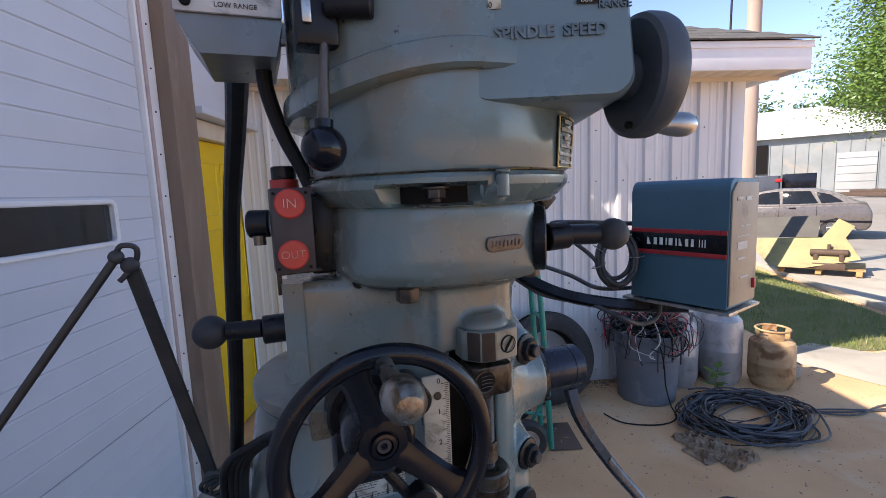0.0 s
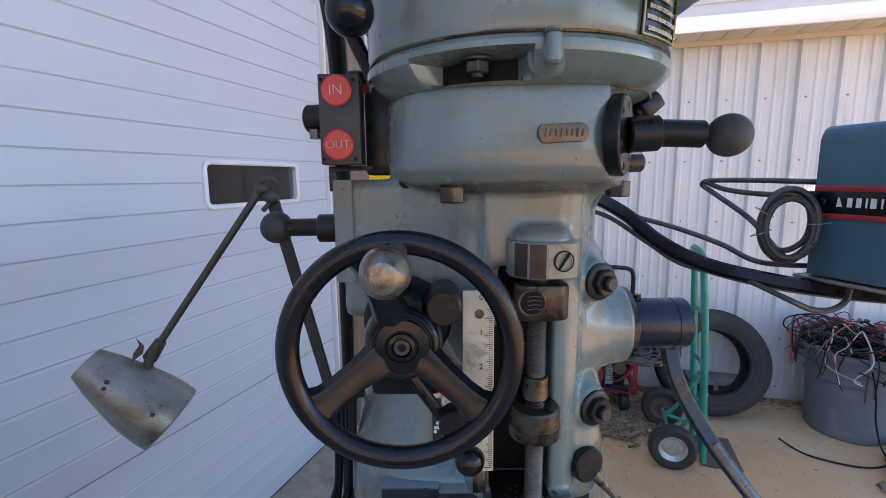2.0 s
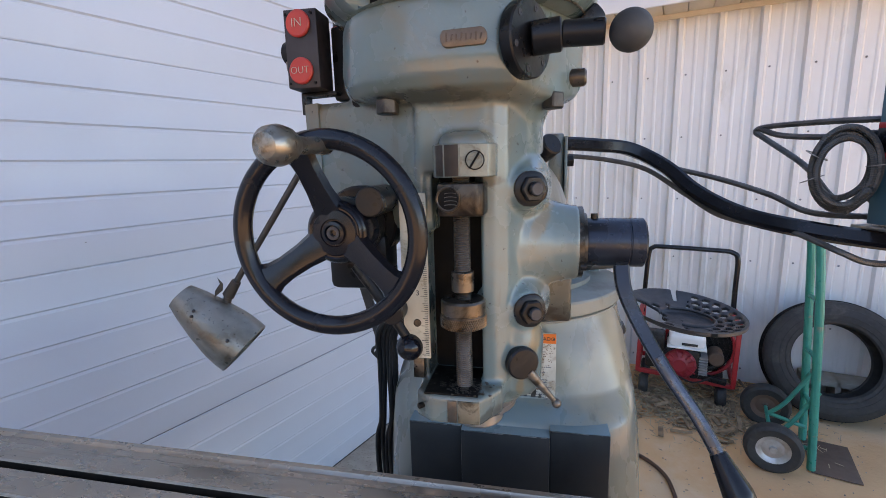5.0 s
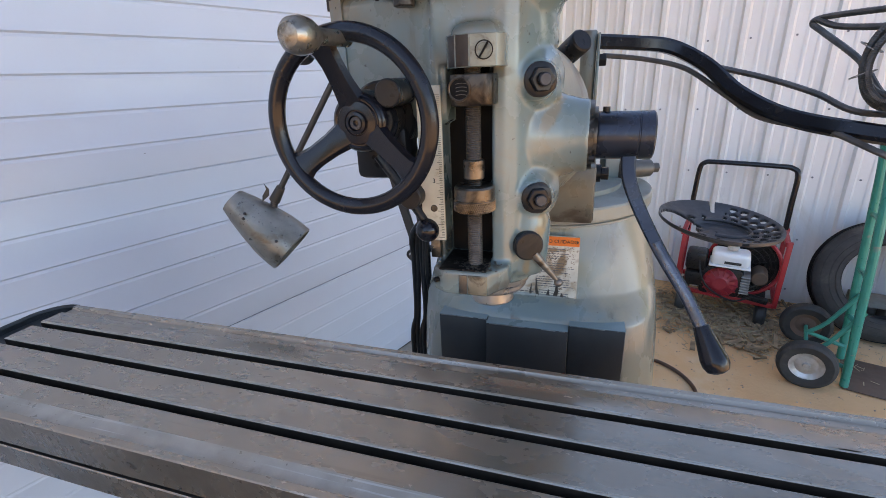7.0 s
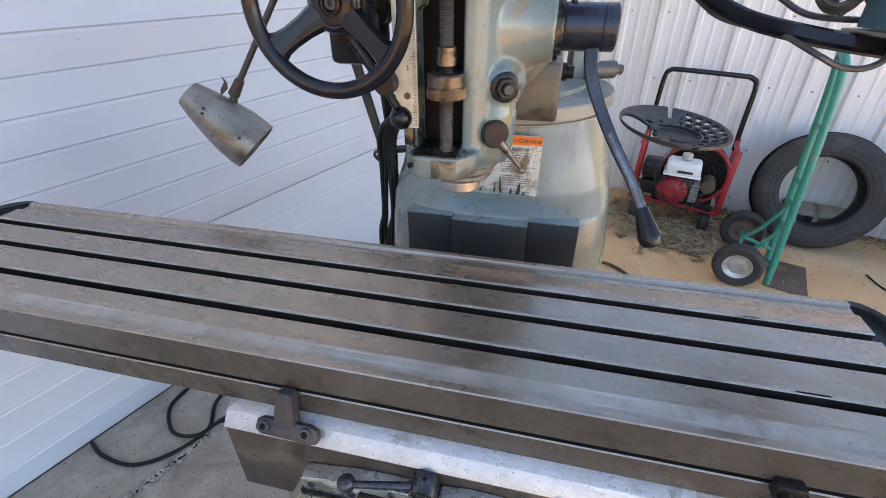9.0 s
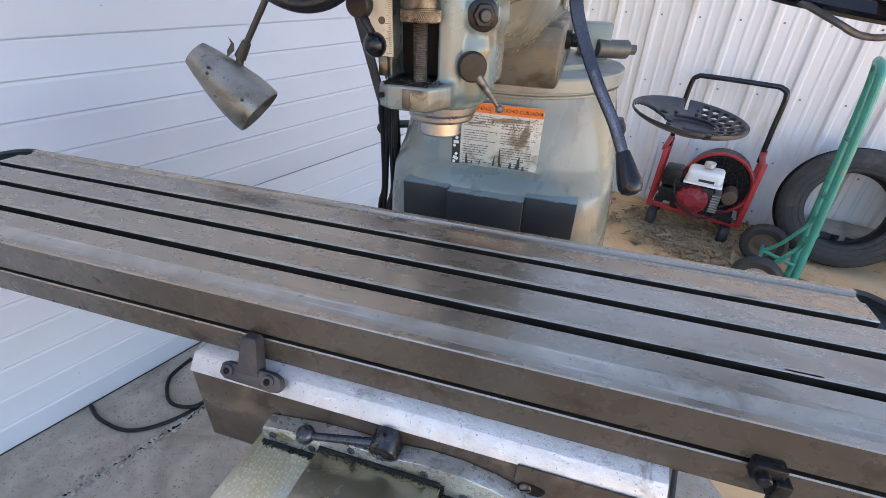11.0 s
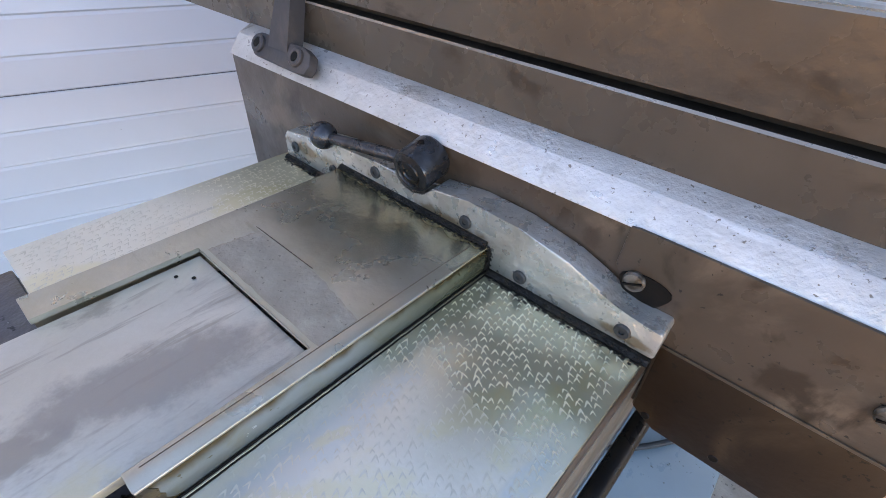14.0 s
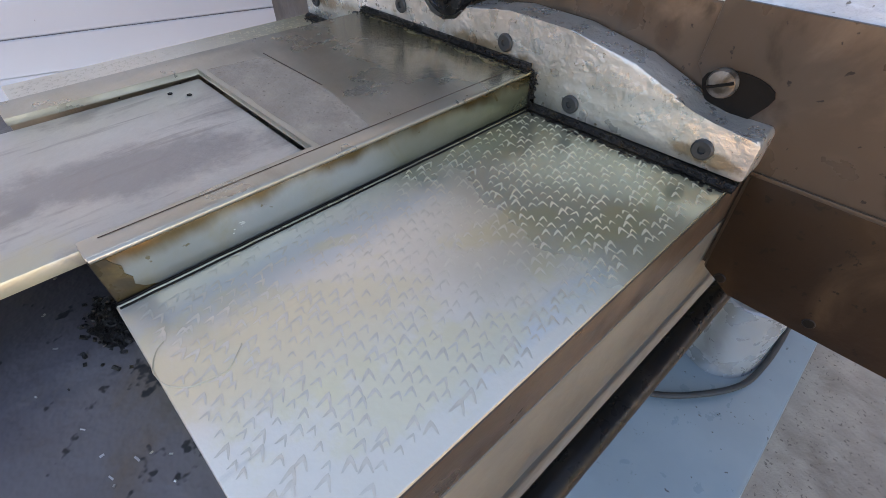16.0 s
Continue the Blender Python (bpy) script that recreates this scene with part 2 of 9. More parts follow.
M_greasy = surf("black_grease", (0.008, 0.007, 0.006), (0.016, 0.013, 0.010), 60, 0.34, 0, 1.0, 320, stain=(0.035, 0.025, 0.014), sscale=90, slow=0.56, shigh=0.7, spec=0.25, bdist=0.002)
M_way = surf("ground_way", (0.040, 0.043, 0.044), (0.055, 0.056, 0.054), 9, 0.45, 0.2, 0.25, 120, stain=(0.022, 0.021, 0.019), sscale=6, slow=0.5, shigh=0.75, spec=0.25)
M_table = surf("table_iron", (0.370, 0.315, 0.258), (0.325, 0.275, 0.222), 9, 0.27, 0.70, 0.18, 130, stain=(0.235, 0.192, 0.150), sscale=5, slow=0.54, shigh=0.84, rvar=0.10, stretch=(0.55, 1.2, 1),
               scratch=((0.290, 0.244, 0.196), (5, 150, 9), 0.0, 0.60), fleck=(0.15, 0.12, 0.09), fscale=80, flow=0.735)
M_bank = surf("worn_table_edge", (0.42, 0.375, 0.32), (0.32, 0.28, 0.23), 22, 0.36, 0.35, 0.4, 120, stain=(0.20, 0.17, 0.135), sscale=12, slow=0.54, shigh=0.72, scratch=((0.52, 0.50, 0.47), (6, 260, 60), 0.05, 0.58), fleck=(0.12, 0.10, 0.08), fscale=170, flow=0.69)
# near-black iron: the shade inside the table slots is in the colour
M_slot = surf("slot_iron_shade", (0.022, 0.018, 0.015), (0.036, 0.029, 0.023), 16, 0.6, 0.0, 0.3, 100, spec=0.1)
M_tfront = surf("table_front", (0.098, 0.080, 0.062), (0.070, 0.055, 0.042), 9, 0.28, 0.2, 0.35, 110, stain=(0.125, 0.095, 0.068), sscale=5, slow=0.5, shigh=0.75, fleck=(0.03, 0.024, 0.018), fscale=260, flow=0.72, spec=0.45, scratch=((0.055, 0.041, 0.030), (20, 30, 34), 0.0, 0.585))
M_saddle = surf("saddle_brown", (0.088, 0.062, 0.043), (0.064, 0.044, 0.030), 7, 0.33, 0.1, 0.4, 90, stain=(0.155, 0.110, 0.075), sscale=11, slow=0.50, shigh=0.68, fleck=(0.022, 0.016, 0.012), fscale=230, flow=0.68, spec=0.4, scratch=((0.050, 0.032, 0.020), (34, 34, 26), 0.0, 0.57))
M_cham = surf("bright_chamfer", (0.60, 0.59, 0.575), (0.46, 0.445, 0.425), 26, 0.38, 0.42, 0.8, 240, stain=(0.27, 0.245, 0.215), sscale=46, slow=0.54, shigh=0.72, fleck=(0.19, 0.165, 0.14), fscale=330, flow=0.655, scratch=((0.64, 0.635, 0.62), (24, 160, 90), 0.4, 0.60), rvar=0.14)
M_strip = surf("cast_wiper", (0.62, 0.605, 0.56), (0.48, 0.465, 0.415), 30, 0.32, 0.70, 0.9, 190, stain=(0.36, 0.325, 0.25), sscale=60, slow=0.54, shigh=0.76, fleck=(0.15, 0.12, 0.075), fscale=420, flow=0.68, scratch=((0.62, 0.61, 0.58), (70, 70, 260), 0.5, 0.60), rvar=0.14)
M_cover = surf("cover_steel", (0.50, 0.465, 0.39), (0.42, 0.385, 0.305), 11, 0.34, 0.72, 0.3, 120, stain=(0.37, 0.315, 0.20), sscale=8, slow=0.46, shigh=0.78, rvar=0.10, fleck=(0.20, 0.16, 0.10), fscale=210, flow=0.72, scratch=((0.38, 0.345, 0.27), (16, 90, 8), 1.2, 0.60))
M_wing = surf("flaked_way", (0.76, 0.71, 0.60), (0.69, 0.64, 0.53), 9, 0.40, 0.62, 0.15, 110, stain=(0.60, 0.55, 0.415), sscale=11, slow=0.56, shigh=0.76, rvar=0.06, fleck=(0.40, 0.35, 0.24), fscale=180, flow=0.76, scratch=((0.55, 0.52, 0.44), (60, 9, 9), 0.5, 0.60))
M_flake = surf("flake_scrape", (0.76, 0.715, 0.60), (0.66, 0.62, 0.51), 160, 0.44, 0.55, 0.1, 200, rvar=0.14)
M_plate = surf("slide_plate", (0.64, 0.605, 0.535), (0.55, 0.515, 0.44), 10, 0.38, 0.45, 0.35, 120, stain=(0.37, 0.335, 0.29), sscale=13, slow=0.49, shigh=0.60, stretch=(1.6, 0.8, 1), scratch=((0.44, 0.40, 0.34), (160, 14, 14), 0.12, 0.58))
M_knee = surf("knee_tray", (0.092, 0.086, 0.096), (0.125, 0.116, 0.118), 14, 0.42, 0.0, 1.0, 45, stain=(0.12, 0.098, 0.08), sscale=16, slow=0.52, shigh=0.66, fleck=(0.02, 0.02, 0.02), fscale=90, flow=0.62, spec=0.3, bdist=0.003)
M_kneeside = surf("knee_way", (0.215, 0.20, 0.165), (0.165, 0.153, 0.128), 12, 0.4, 0.35, 0.3, 120, stain=(0.16, 0.14, 0.105), sscale=10, slow=0.5, shigh=0.75)
M_pan = surf("base_paint", (0.225, 0.300, 0.330), (0.195, 0.265, 0.295), 6, 0.35, 0, 0.25, 80, stain=(0.07, 0.085, 0.095), sscale=20, slow=0.665, shigh=0.68, fleck=(0.05, 0.055, 0.06), fscale=55, flow=0.685, coat=0.2)
M_red = surf("red_button", (0.52, 0.045, 0.03), (0.44, 0.035, 0.025), 40, 0.4, 0, 0.15, 200)
M_redpaint = surf("red_paint", (0.45, 0.03, 0.035), (0.36, 0.025, 0.03), 20, 0.35, 0, 0.1, 120, stain=(0.13, 0.05, 0.04), sscale=14, slow=0.58, shigh=0.75)
M_white = surf("white_paint", (0.78, 0.78, 0.76), (0.72, 0.72, 0.70), 6, 0.5, 0, 0.1, 120)
M_ivory = surf("ruler_face", (0.60, 0.55, 0.43), (0.50, 0.455, 0.35), 40, 0.45, 0.1, 0.1, 200, stain=(0.26, 0.20, 0.12), sscale=45, slow=0.54, shigh=0.7)
M_ink = surf("ink", (0.02, 0.02, 0.02), (0.03, 0.03, 0.03), 40, 0.6, 0, 0)
M_engrave = surf("engraved_white", (0.75, 0.74, 0.7), (0.68, 0.67, 0.62), 40, 0.6, 0, 0)
M_relief = surf("raised_letter", (0.16, 0.19, 0.19), (0.10, 0.125, 0.125), 60, 0.35, 0.2, 0.1, 200)
M_serial = surf("serial_plate", (0.20, 0.135, 0.09), (0.13, 0.09, 0.062), 70, 0.45, 0.4, 0.4, 200)
M_label = surf("warning_sheet", (0.62, 0.595, 0.515), (0.53, 0.50, 0.42), 20, 0.5, 0, 0.05, 100, stain=(0.27, 0.18, 0.105), sscale=17, slow=0.48, shigh=0.66, fleck=(0.17, 0.12, 0.08), fscale=190, flow=0.64)
M_orange = surf("orange_band", (0.85, 0.20, 0.03), (0.74, 0.16, 0.03), 25, 0.5, 0, 0.05, 100, stain=(0.30, 0.12, 0.06), sscale=22, slow=0.55, shigh=0.7)
M_lamp = surf("lamp_shade", (0.27, 0.25, 0.215), (0.175, 0.16, 0.135), 22, 0.36, 0.6, 0.5, 110, stain=(0.13, 0.11, 0.085), sscale=22, slow=0.52, shigh=0.66, fleck=(0.05, 0.038, 0.028), fscale=190, flow=0.67)
M_lamparm = surf("lamp_arm", (0.075, 0.07, 0.064), (0.055, 0.052, 0.048), 20, 0.5, 0.4, 0.2, 150)
M_cable = surf("cable_jacket", (0.008, 0.008, 0.009), (0.015, 0.015, 0.015), 15, 0.42, 0, 0.1, 100, spec=0.25)
M_greycable = surf("grey_cable", (0.085, 0.09, 0.10), (0.06, 0.063, 0.07), 12, 0.5, 0, 0.1, 100, stain=(0.16, 0.14, 0.12), sscale=9, slow=0.55, shigh=0.75)
M_redcable = surf("red_cable", (0.42, 0.03, 0.05), (0.34, 0.03, 0.04), 14, 0.5, 0, 0.05)
M_whitecable = surf("pale_cable", (0.55, 0.52, 0.47), (0.42, 0.4, 0.36), 14, 0.5, 0, 0.05)
M_armour = surf("armoured_cable", (0.11, 0.108, 0.105), (0.07, 0.068, 0.065), 60, 0.45, 0.5, 0.2, 300)
M_doorpanel = surf("door_panel", (0.525, 0.550, 0.600), (0.495, 0.520, 0.570), 1.6, 0.40, 0, 0.12, 60, stain=(0.49, 0.512, 0.555), sscale=2.2, slow=0.52, shigh=0.8, fleck=(0.25, 0.25, 0.26), fscale=32, flow=0.745)
M_seam = surf("seam_dark", (0.10, 0.11, 0.13), (0.08, 0.085, 0.1), 12, 0.7, 0, 0)
M_trim = surf("white_trim", (0.72, 0.72, 0.73), (0.64, 0.63, 0.62), 5, 0.5, 0, 0.15, 80)
M_brownpost = surf("brown_post", (0.225, 0.16, 0.118), (0.18, 0.125, 0.09), 5, 0.65, 0, 0.5, 40, stain=(0.28, 0.21, 0.16), sscale=7, slow=0.5, shigh=0.8, fleck=(0.5, 0.45, 0.4), fscale=30, flow=0.72, stretch=(1, 1, 0.25))
M_yellow = surf("yellow_door", (0.80, 0.53, 0.005), (0.74, 0.48, 0.005), 3, 0.45, 0, 0.1, 60)
M_siding = surf("metal_siding", (0.74, 0.73, 0.71), (0.69, 0.68, 0.66), 2.5, 0.36, 0.0, 0.08, 50, stain=(0.62, 0.585, 0.53), sscale=4, slow=0.53, shigh=0.75, stretch=(1, 1, 0.3))
M_soffit = surf("soffit", (0.66, 0.60, 0.50), (0.60, 0.545, 0.45), 4, 0.6, 0, 0.1, 60)
M_fascia = surf("fascia", (0.80, 0.80, 0.80), (0.74, 0.74, 0.75), 4, 0.45, 0, 0.1, 60)
M_shingle = surf("shingle", (0.12, 0.115, 0.10), (0.085, 0.08, 0.072), 9, 0.85, 0, 0.6, 120)
M_galv = surf("tank_aluminium", (0.50, 0.50, 0.50), (0.42, 0.42, 0.42), 9, 0.45, 0.45, 0.25, 60, stain=(0.30, 0.28, 0.26), sscale=8, slow=0.5, shigh=0.75)
M_rusttank = surf("rusty_tank", (0.54, 0.38, 0.21), (0.42, 0.26, 0.13), 7, 0.65, 0.05, 0.5, 70, stain=(0.20, 0.095, 0.04), sscale=6, slow=0.48, shigh=0.68)
M_can = surf("grey_plastic", (0.15, 0.165, 0.19), (0.125, 0.14, 0.16), 5, 0.55, 0, 0.2, 80, stain=(0.22, 0.22, 0.22), sscale=6, slow=0.55, shigh=0.8)
M_dolly = surf("teal_paint", (0.02, 0.26, 0.195), (0.015, 0.215, 0.165), 12, 0.35, 0, 0.2, 100, stain=(0.20, 0.20, 0.17), sscale=20, slow=0.6, shigh=0.75)
M_rustplate = surf("rust_plate", (0.15, 0.095, 0.07), (0.12, 0.08, 0.06), 9, 0.7, 0.1, 0.4, 90)
M_hub = surf("wheel_hub", (0.55, 0.55, 0.55), (0.4, 0.39, 0.37), 30, 0.4, 0.7, 0.2, 120)
M_iron = surf("cast_seat", (0.055, 0.052, 0.055), (0.042, 0.04, 0.042), 16, 0.5, 0.3, 0.4, 130, stain=(0.10, 0.08, 0.07), sscale=14, slow=0.55, shigh=0.75)
M_block = surf("concrete_block", (0.34, 0.31, 0.26), (0.27, 0.245, 0.2), 12, 0.9, 0, 0.7, 80)
M_rag = surf("rag", (0.66, 0.49, 0.34), (0.44, 0.31, 0.21), 14, 0.95, 0, 0.6, 90, stain=(0.25, 0.195, 0.145), sscale=16, slow=0.54, shigh=0.68)
M_chip = surf("wood_litter", (0.34, 0.235, 0.145), (0.15, 0.10, 0.06), 16, 0.9, 0, 0.4, 80)
M_straw = surf("dry_straw", (0.50, 0.40, 0.26), (0.34, 0.26, 0.165), 14, 0.85, 0, 0.3, 80)
M_gravel = surf("gravel", (0.36, 0.30, 0.24), (0.26, 0.21, 0.165), 30, 0.9, 0, 0.4, 80)
M_grass = surf("grass_blade", (0.15, 0.21, 0.045), (0.23, 0.235, 0.08), 3, 0.6, 0, 0)
M_turf = surf("turf", (0.13, 0.145, 0.05), (0.20, 0.175, 0.08), 3, 0.9, 0, 0.8, 30)
M_asphalt = surf("far_asphalt", (0.30, 0.27, 0.23), (0.24, 0.22, 0.195), 0.6, 0.9, 0, 0.3, 12)
M_kerb = surf("pale_concrete", (0.40, 0.365, 0.30), (0.34, 0.31, 0.255), 1.2, 0.85, 0, 0.3, 25, stain=(0.28, 0.255, 0.21), sscale=1.0, slow=0.5, shigh=0.7)
M_pallet = surf("pallet_wood", (0.50, 0.30, 0.12), (0.40, 0.23, 0.09), 6, 0.8, 0, 0.3, 40)
M_car = surf("car_paint", (0.125, 0.110, 0.100), (0.115, 0.10, 0.092), 3, 0.3, 0.1, 0, 60, coat=0.4)
M_truck = surf("truck_paint", (0.07, 0.073, 0.083), (0.06, 0.063, 0.072), 3, 0.35, 0.2, 0, 60, coat=0.3)
M_glassdark = surf("tinted_glass", (0.010, 0.012, 0.014), (0.014, 0.016, 0.018), 3, 0.08, 0, 0, spec=0.3)
M_tail = surf("tail_lamp", (0.5, 0.02, 0.02), (0.4, 0.02, 0.02), 3, 0.2, 0, 0)
M_barn = surf("barn_wall", (0.25, 0.265, 0.26), (0.20, 0.215, 0.21), 0.5, 0.6, 0, 0.2, 4, stain=(0.30, 0.27, 0.23), sscale=0.4, slow=0.5, shigh=0.7)
M_barnroof = surf("barn_roof", (0.62, 0.62, 0.61), (0.56, 0.56, 0.55), 0.3, 0.5, 0, 0.1, 4)
M_barndoor = surf("barn_door", (0.38, 0.38, 0.365), (0.33, 0.33, 0.315), 0.5, 0.6, 0, 0.1, 4)
M_polewood = surf("pole_wood", (0.40, 0.31, 0.25), (0.32, 0.245, 0.195), 5, 0.85, 0, 0.5, 40, stretch=(1, 1, 0.12))
M_bark = surf("bark", (0.11, 0.085, 0.065), (0.08, 0.06, 0.045), 5, 0.9, 0, 0.6, 20)
M_leaf = surf("leaf", (0.115, 0.20, 0.03), (0.07, 0.14, 0.02), 1.2, 0.5, 0, 0)
M_farleaf = surf("far_leaf", (0.09, 0.14, 0.03), (0.065, 0.105, 0.025), 0.5, 0.7, 0, 0)
M_olive = surf("olive_steel", (0.30, 0.25, 0.10), (0.24, 0.20, 0.08), 3, 0.5, 0.1, 0.1, 30, stain=(0.17, 0.14, 0.065), sscale=3, slow=0.5, shigh=0.7)
M_rust = surf("rusty_iron", (0.12, 0.075, 0.05), (0.085, 0.055, 0.04), 14, 0.75, 0.2, 0.5, 60)
M_interior = surf("garage_inside", (0.10, 0.10, 0.095), (0.08, 0.08, 0.075), 2, 0.9, 0, 0)


def ground_material():
    m = surf("yard_ground", (0.72, 0.435, 0.225), (0.59, 0.335, 0.165), 1.1, 0.9, 0, 0.7, 45, stain=(0.69, 0.48, 0.29), sscale=1.6, slow=0.45, shigh=0.7, bdist=0.004, fleck=(0.24, 0.17, 0.11), fscale=26, flow=0.66)
    return m


M_ground = ground_material()
M_jointstone = surf("joint_stone", (0.48, 0.43, 0.36), (0.24, 0.205, 0.165), 45, 0.9, 0, 0.4, 80)
M_slab = surf("slab_concrete", (0.44, 0.37, 0.295), (0.35, 0.288, 0.228), 13, 0.85, 0, 1.0, 70, stain=(0.27, 0.22, 0.17), sscale=5, slow=0.5, shigh=0.70, fleck=(0.20, 0.16, 0.125), fscale=110, flow=0.62, bdist=0.004)


def glass_material():
    m = bpy.data.materials.new("window_glass")
    m.use_nodes = True
    p = m.node_tree.nodes["Principled BSDF"]
    p.inputs["Base Color"].default_value = (0.75, 0.78, 0.78, 1)
    p.inputs["Roughness"].default_value = 0.04
    p.inputs["Transmission Weight"].default_value = 1.0
    p.inputs["IOR"].default_value = 1.45
    return m


M_glass = glass_material()
# ---- the large structure ----
DA, DN, DC = V((0.3369, 0.9416, 0)), V((0.9416, -0.3369, 0)), -1.496      # garage wall: along, outwards, distance
SA, SN, SC = V((0.9658, -0.2594, 0)), V((-0.2594, -0.9658, 0)), -3.692    # siding wall: along, outwards, distance
UP = V((0, 0, 1))


def dw(s, n, z):
    return DA * s + DN * (DC + n) + UP * z


def sw(s, n, z):
    return SA * s + SN * (SC + n) + UP * z


def wall_box(bm, f, s0, s1, n0, n1, z0, z1, bev=0.0):
    a = DA if f is dw else SA
    nn = DN if f is dw else SN
    c = f((s0 + s1) / 2, (n0 + n1) / 2, (z0 + z1) / 2)
    return box(bm, c, (abs(s1 - s0), abs(n1 - n0), abs(z1 - z0)), bev, axes=(a, UP.cross(a), UP))


# ground: one sheet to the horizon, a concrete slab by the garage and a far yard
bm = NB()
bm.faces.new([bm.verts.new((x, y, 0)) for x, y in ((-600, -600), (600, -600), (600, 600), (-600, 600))])
single("ground", bm, M_ground, "tan sandy ground of the yard, trodden flat", "ground", kind="structure")
bm = NB()
slab = [dw(-6, -0.05, 0.004), dw(-6, 3.6, 0.004), dw(-1.2, 3.3, 0.004), dw(0.5, 3.0, 0.004), dw(1.2, 2.2, 0.004), dw(1.8, 1.5, 0.004), dw(2.45, 0.62, 0.004), dw(2.5, -0.05, 0.004)]
bm.faces.new([bm.verts.new(p) for p in slab])
single("pavement", bm, M_slab, "worn grey concrete apron before the garage door", "pavement", kind="structure")
bm = NB()
random.seed(3)
for i in range(2300):
    s = random.uniform(-2.6, 1.0)
    c = dw(s, 0.335 + 0.018 * math.sin(s * 4) + random.gauss(0, 0.0105), 0.004)
    r = random.uniform(0.003, 0.0105)
    bmesh.ops.create_icosphere(bm, subdivisions=1, radius=r, matrix=Matrix.Translation(c + UP * r * 0.3) @ Euler((random.uniform(-0.4, 0.4), random.uniform(-0.4, 0.4), random.uniform(0, 3.1))).to_matrix().to_4x4() @ Matrix.Diagonal((1, random.uniform(0.55, 1), 0.6, 1)))
single("gravel", bm, M_jointstone, "loose gravel filling the joint in the concrete", "gravel", kind="stuff")
bm = NB()
tube(bm, [dw(s, 0.335 + 0.018 * math.sin(s * 4), 0.0015) for s in [x * 0.2 for x in range(-20, 8)]], 0.0075, 6, 3)
single("trim_joint", bm, M_dark, "dark expansion joint in the concrete apron", "joint", kind="structure")

# garage wall with its overhead door
DOOR0, DOOR1, DTOP = -3.0, 2.385, 3.26
WS0, WS1, WZ0, WZ1 = 1.515, 2.105, 1.535, 1.711
garage = thing("garage_building", dw(0, -2, 0), "tall garage with white walls beside the machine", "building", kind="structure")
bm = NB()
wall_box(bm, dw, DOOR0 - 4, DOOR0 - 0.12, -0.22, -0.02, 0, 3.61)
wall_box(bm, dw, DOOR0 - 0.12, 4.05, -0.22, -0.02, DTOP + 0.1, 3.61)
part("wall", bm, M_trim, garage)
bm = NB()
wall_box(bm, dw, DOOR0 - 4.2, 4.3, -6.5, 0.35, 3.61, 3.73)
part("roof", bm, M_shingle, garage)
bm = NB()
wall_box(bm, dw, DOOR0 - 4, 4.05, -6.3, -6.1, 0, 3.61)
wall_box(bm, dw, DOOR0 - 4, DOOR0 - 3.8, -6.1, -0.22, 0, 3.61)
wall_box(bm, dw, 3.9, 4.05, -6.1, -0.22, 0, 3.61)
part("back_wall", bm, M_interior, garage)

garage_door = thing("door_1", dw(0, 0, 0), "white ribbed sectional overhead garage door, closed", "garage door", kind="structure")
SECT, STEP = 0.652, 0.652 / 6


def door_profile(z0, z1):
    """Points (n, z) up the face of a door section, with its pressed grooves."""
    deep0, deep1 = (-0.006 if abs(z - SECT) < 0.01 else -0.0022 for z in (z0, z1))
    pts = [(deep0, z0 + 0.0005), (0.0, z0 + 0.005)]
    k = math.ceil(z0 / STEP + 0.1)
    while k * STEP < z1 - 0.02:
        z = k * STEP
        if z > z0 + 0.02:
            pts += [(0.0, z - 0.010), (-0.0022, z - 0.005), (-0.0034, z - 0.001), (-0.0012, z + 0.002), (0.0022, z + 0.005), (0.0014, z + 0.009), (0.0, z + 0.014)]
        k += 1
    return pts + [(0.0, z1 - 0.005), (deep1, z1 - 0.0005)]


def extrude_profile(bm, pts, s0, s1, back=-0.045):
    pts = [(back, pts[0][1])] + pts + [(back, pts[-1][1])]
    a = [bm.verts.new(dw(s0, n, z)) for n, z in pts]
    b = [bm.verts.new(dw(s1, n, z)) for n, z in pts]
    for i in range(len(pts)):
        j = (i + 1) % len(pts)
        bm.faces.new((a[i], b[i], b[j], a[j]))
    bm.faces.new(a)
    bm.faces.new(b[::-1])


for k in range(5):
    z0, z1 = k * SECT + 0.012 * (k == 0), (k + 1) * SECT
    bm = NB()
    if k == 2:
        extrude_profile(bm, door_profile(z0, z1), DOOR0, WS0)
        extrude_profile(bm, door_profile(z0, WZ0), WS0, WS1)
        extrude_profile(bm, door_profile(WZ1, z1), WS0, WS1)
        extrude_profile(bm, door_profile(z0, z1), WS1, DOOR1)
    else:
        extrude_profile(bm, door_profile(z0, z1), DOOR0, DOOR1)
    part("door_section", bm, M_doorpanel, garage_door, angle=20)
bm = NB()
wall_box(bm, dw, DOOR0, DOOR1, -0.03, -0.004, 0.004, 0.02)
part("bottom_seal", bm, M_rubber, garage_door, "black rubber bottom seal")
# dark line of each section joint
for k in (1,):
    bm = NB()
    wall_box(bm, dw, DOOR0, DOOR1, -0.02, -0.0045, k * SECT - 0.0012, k * SECT + 0.0012)
    part("section_joint", bm, M_seam, garage_door)


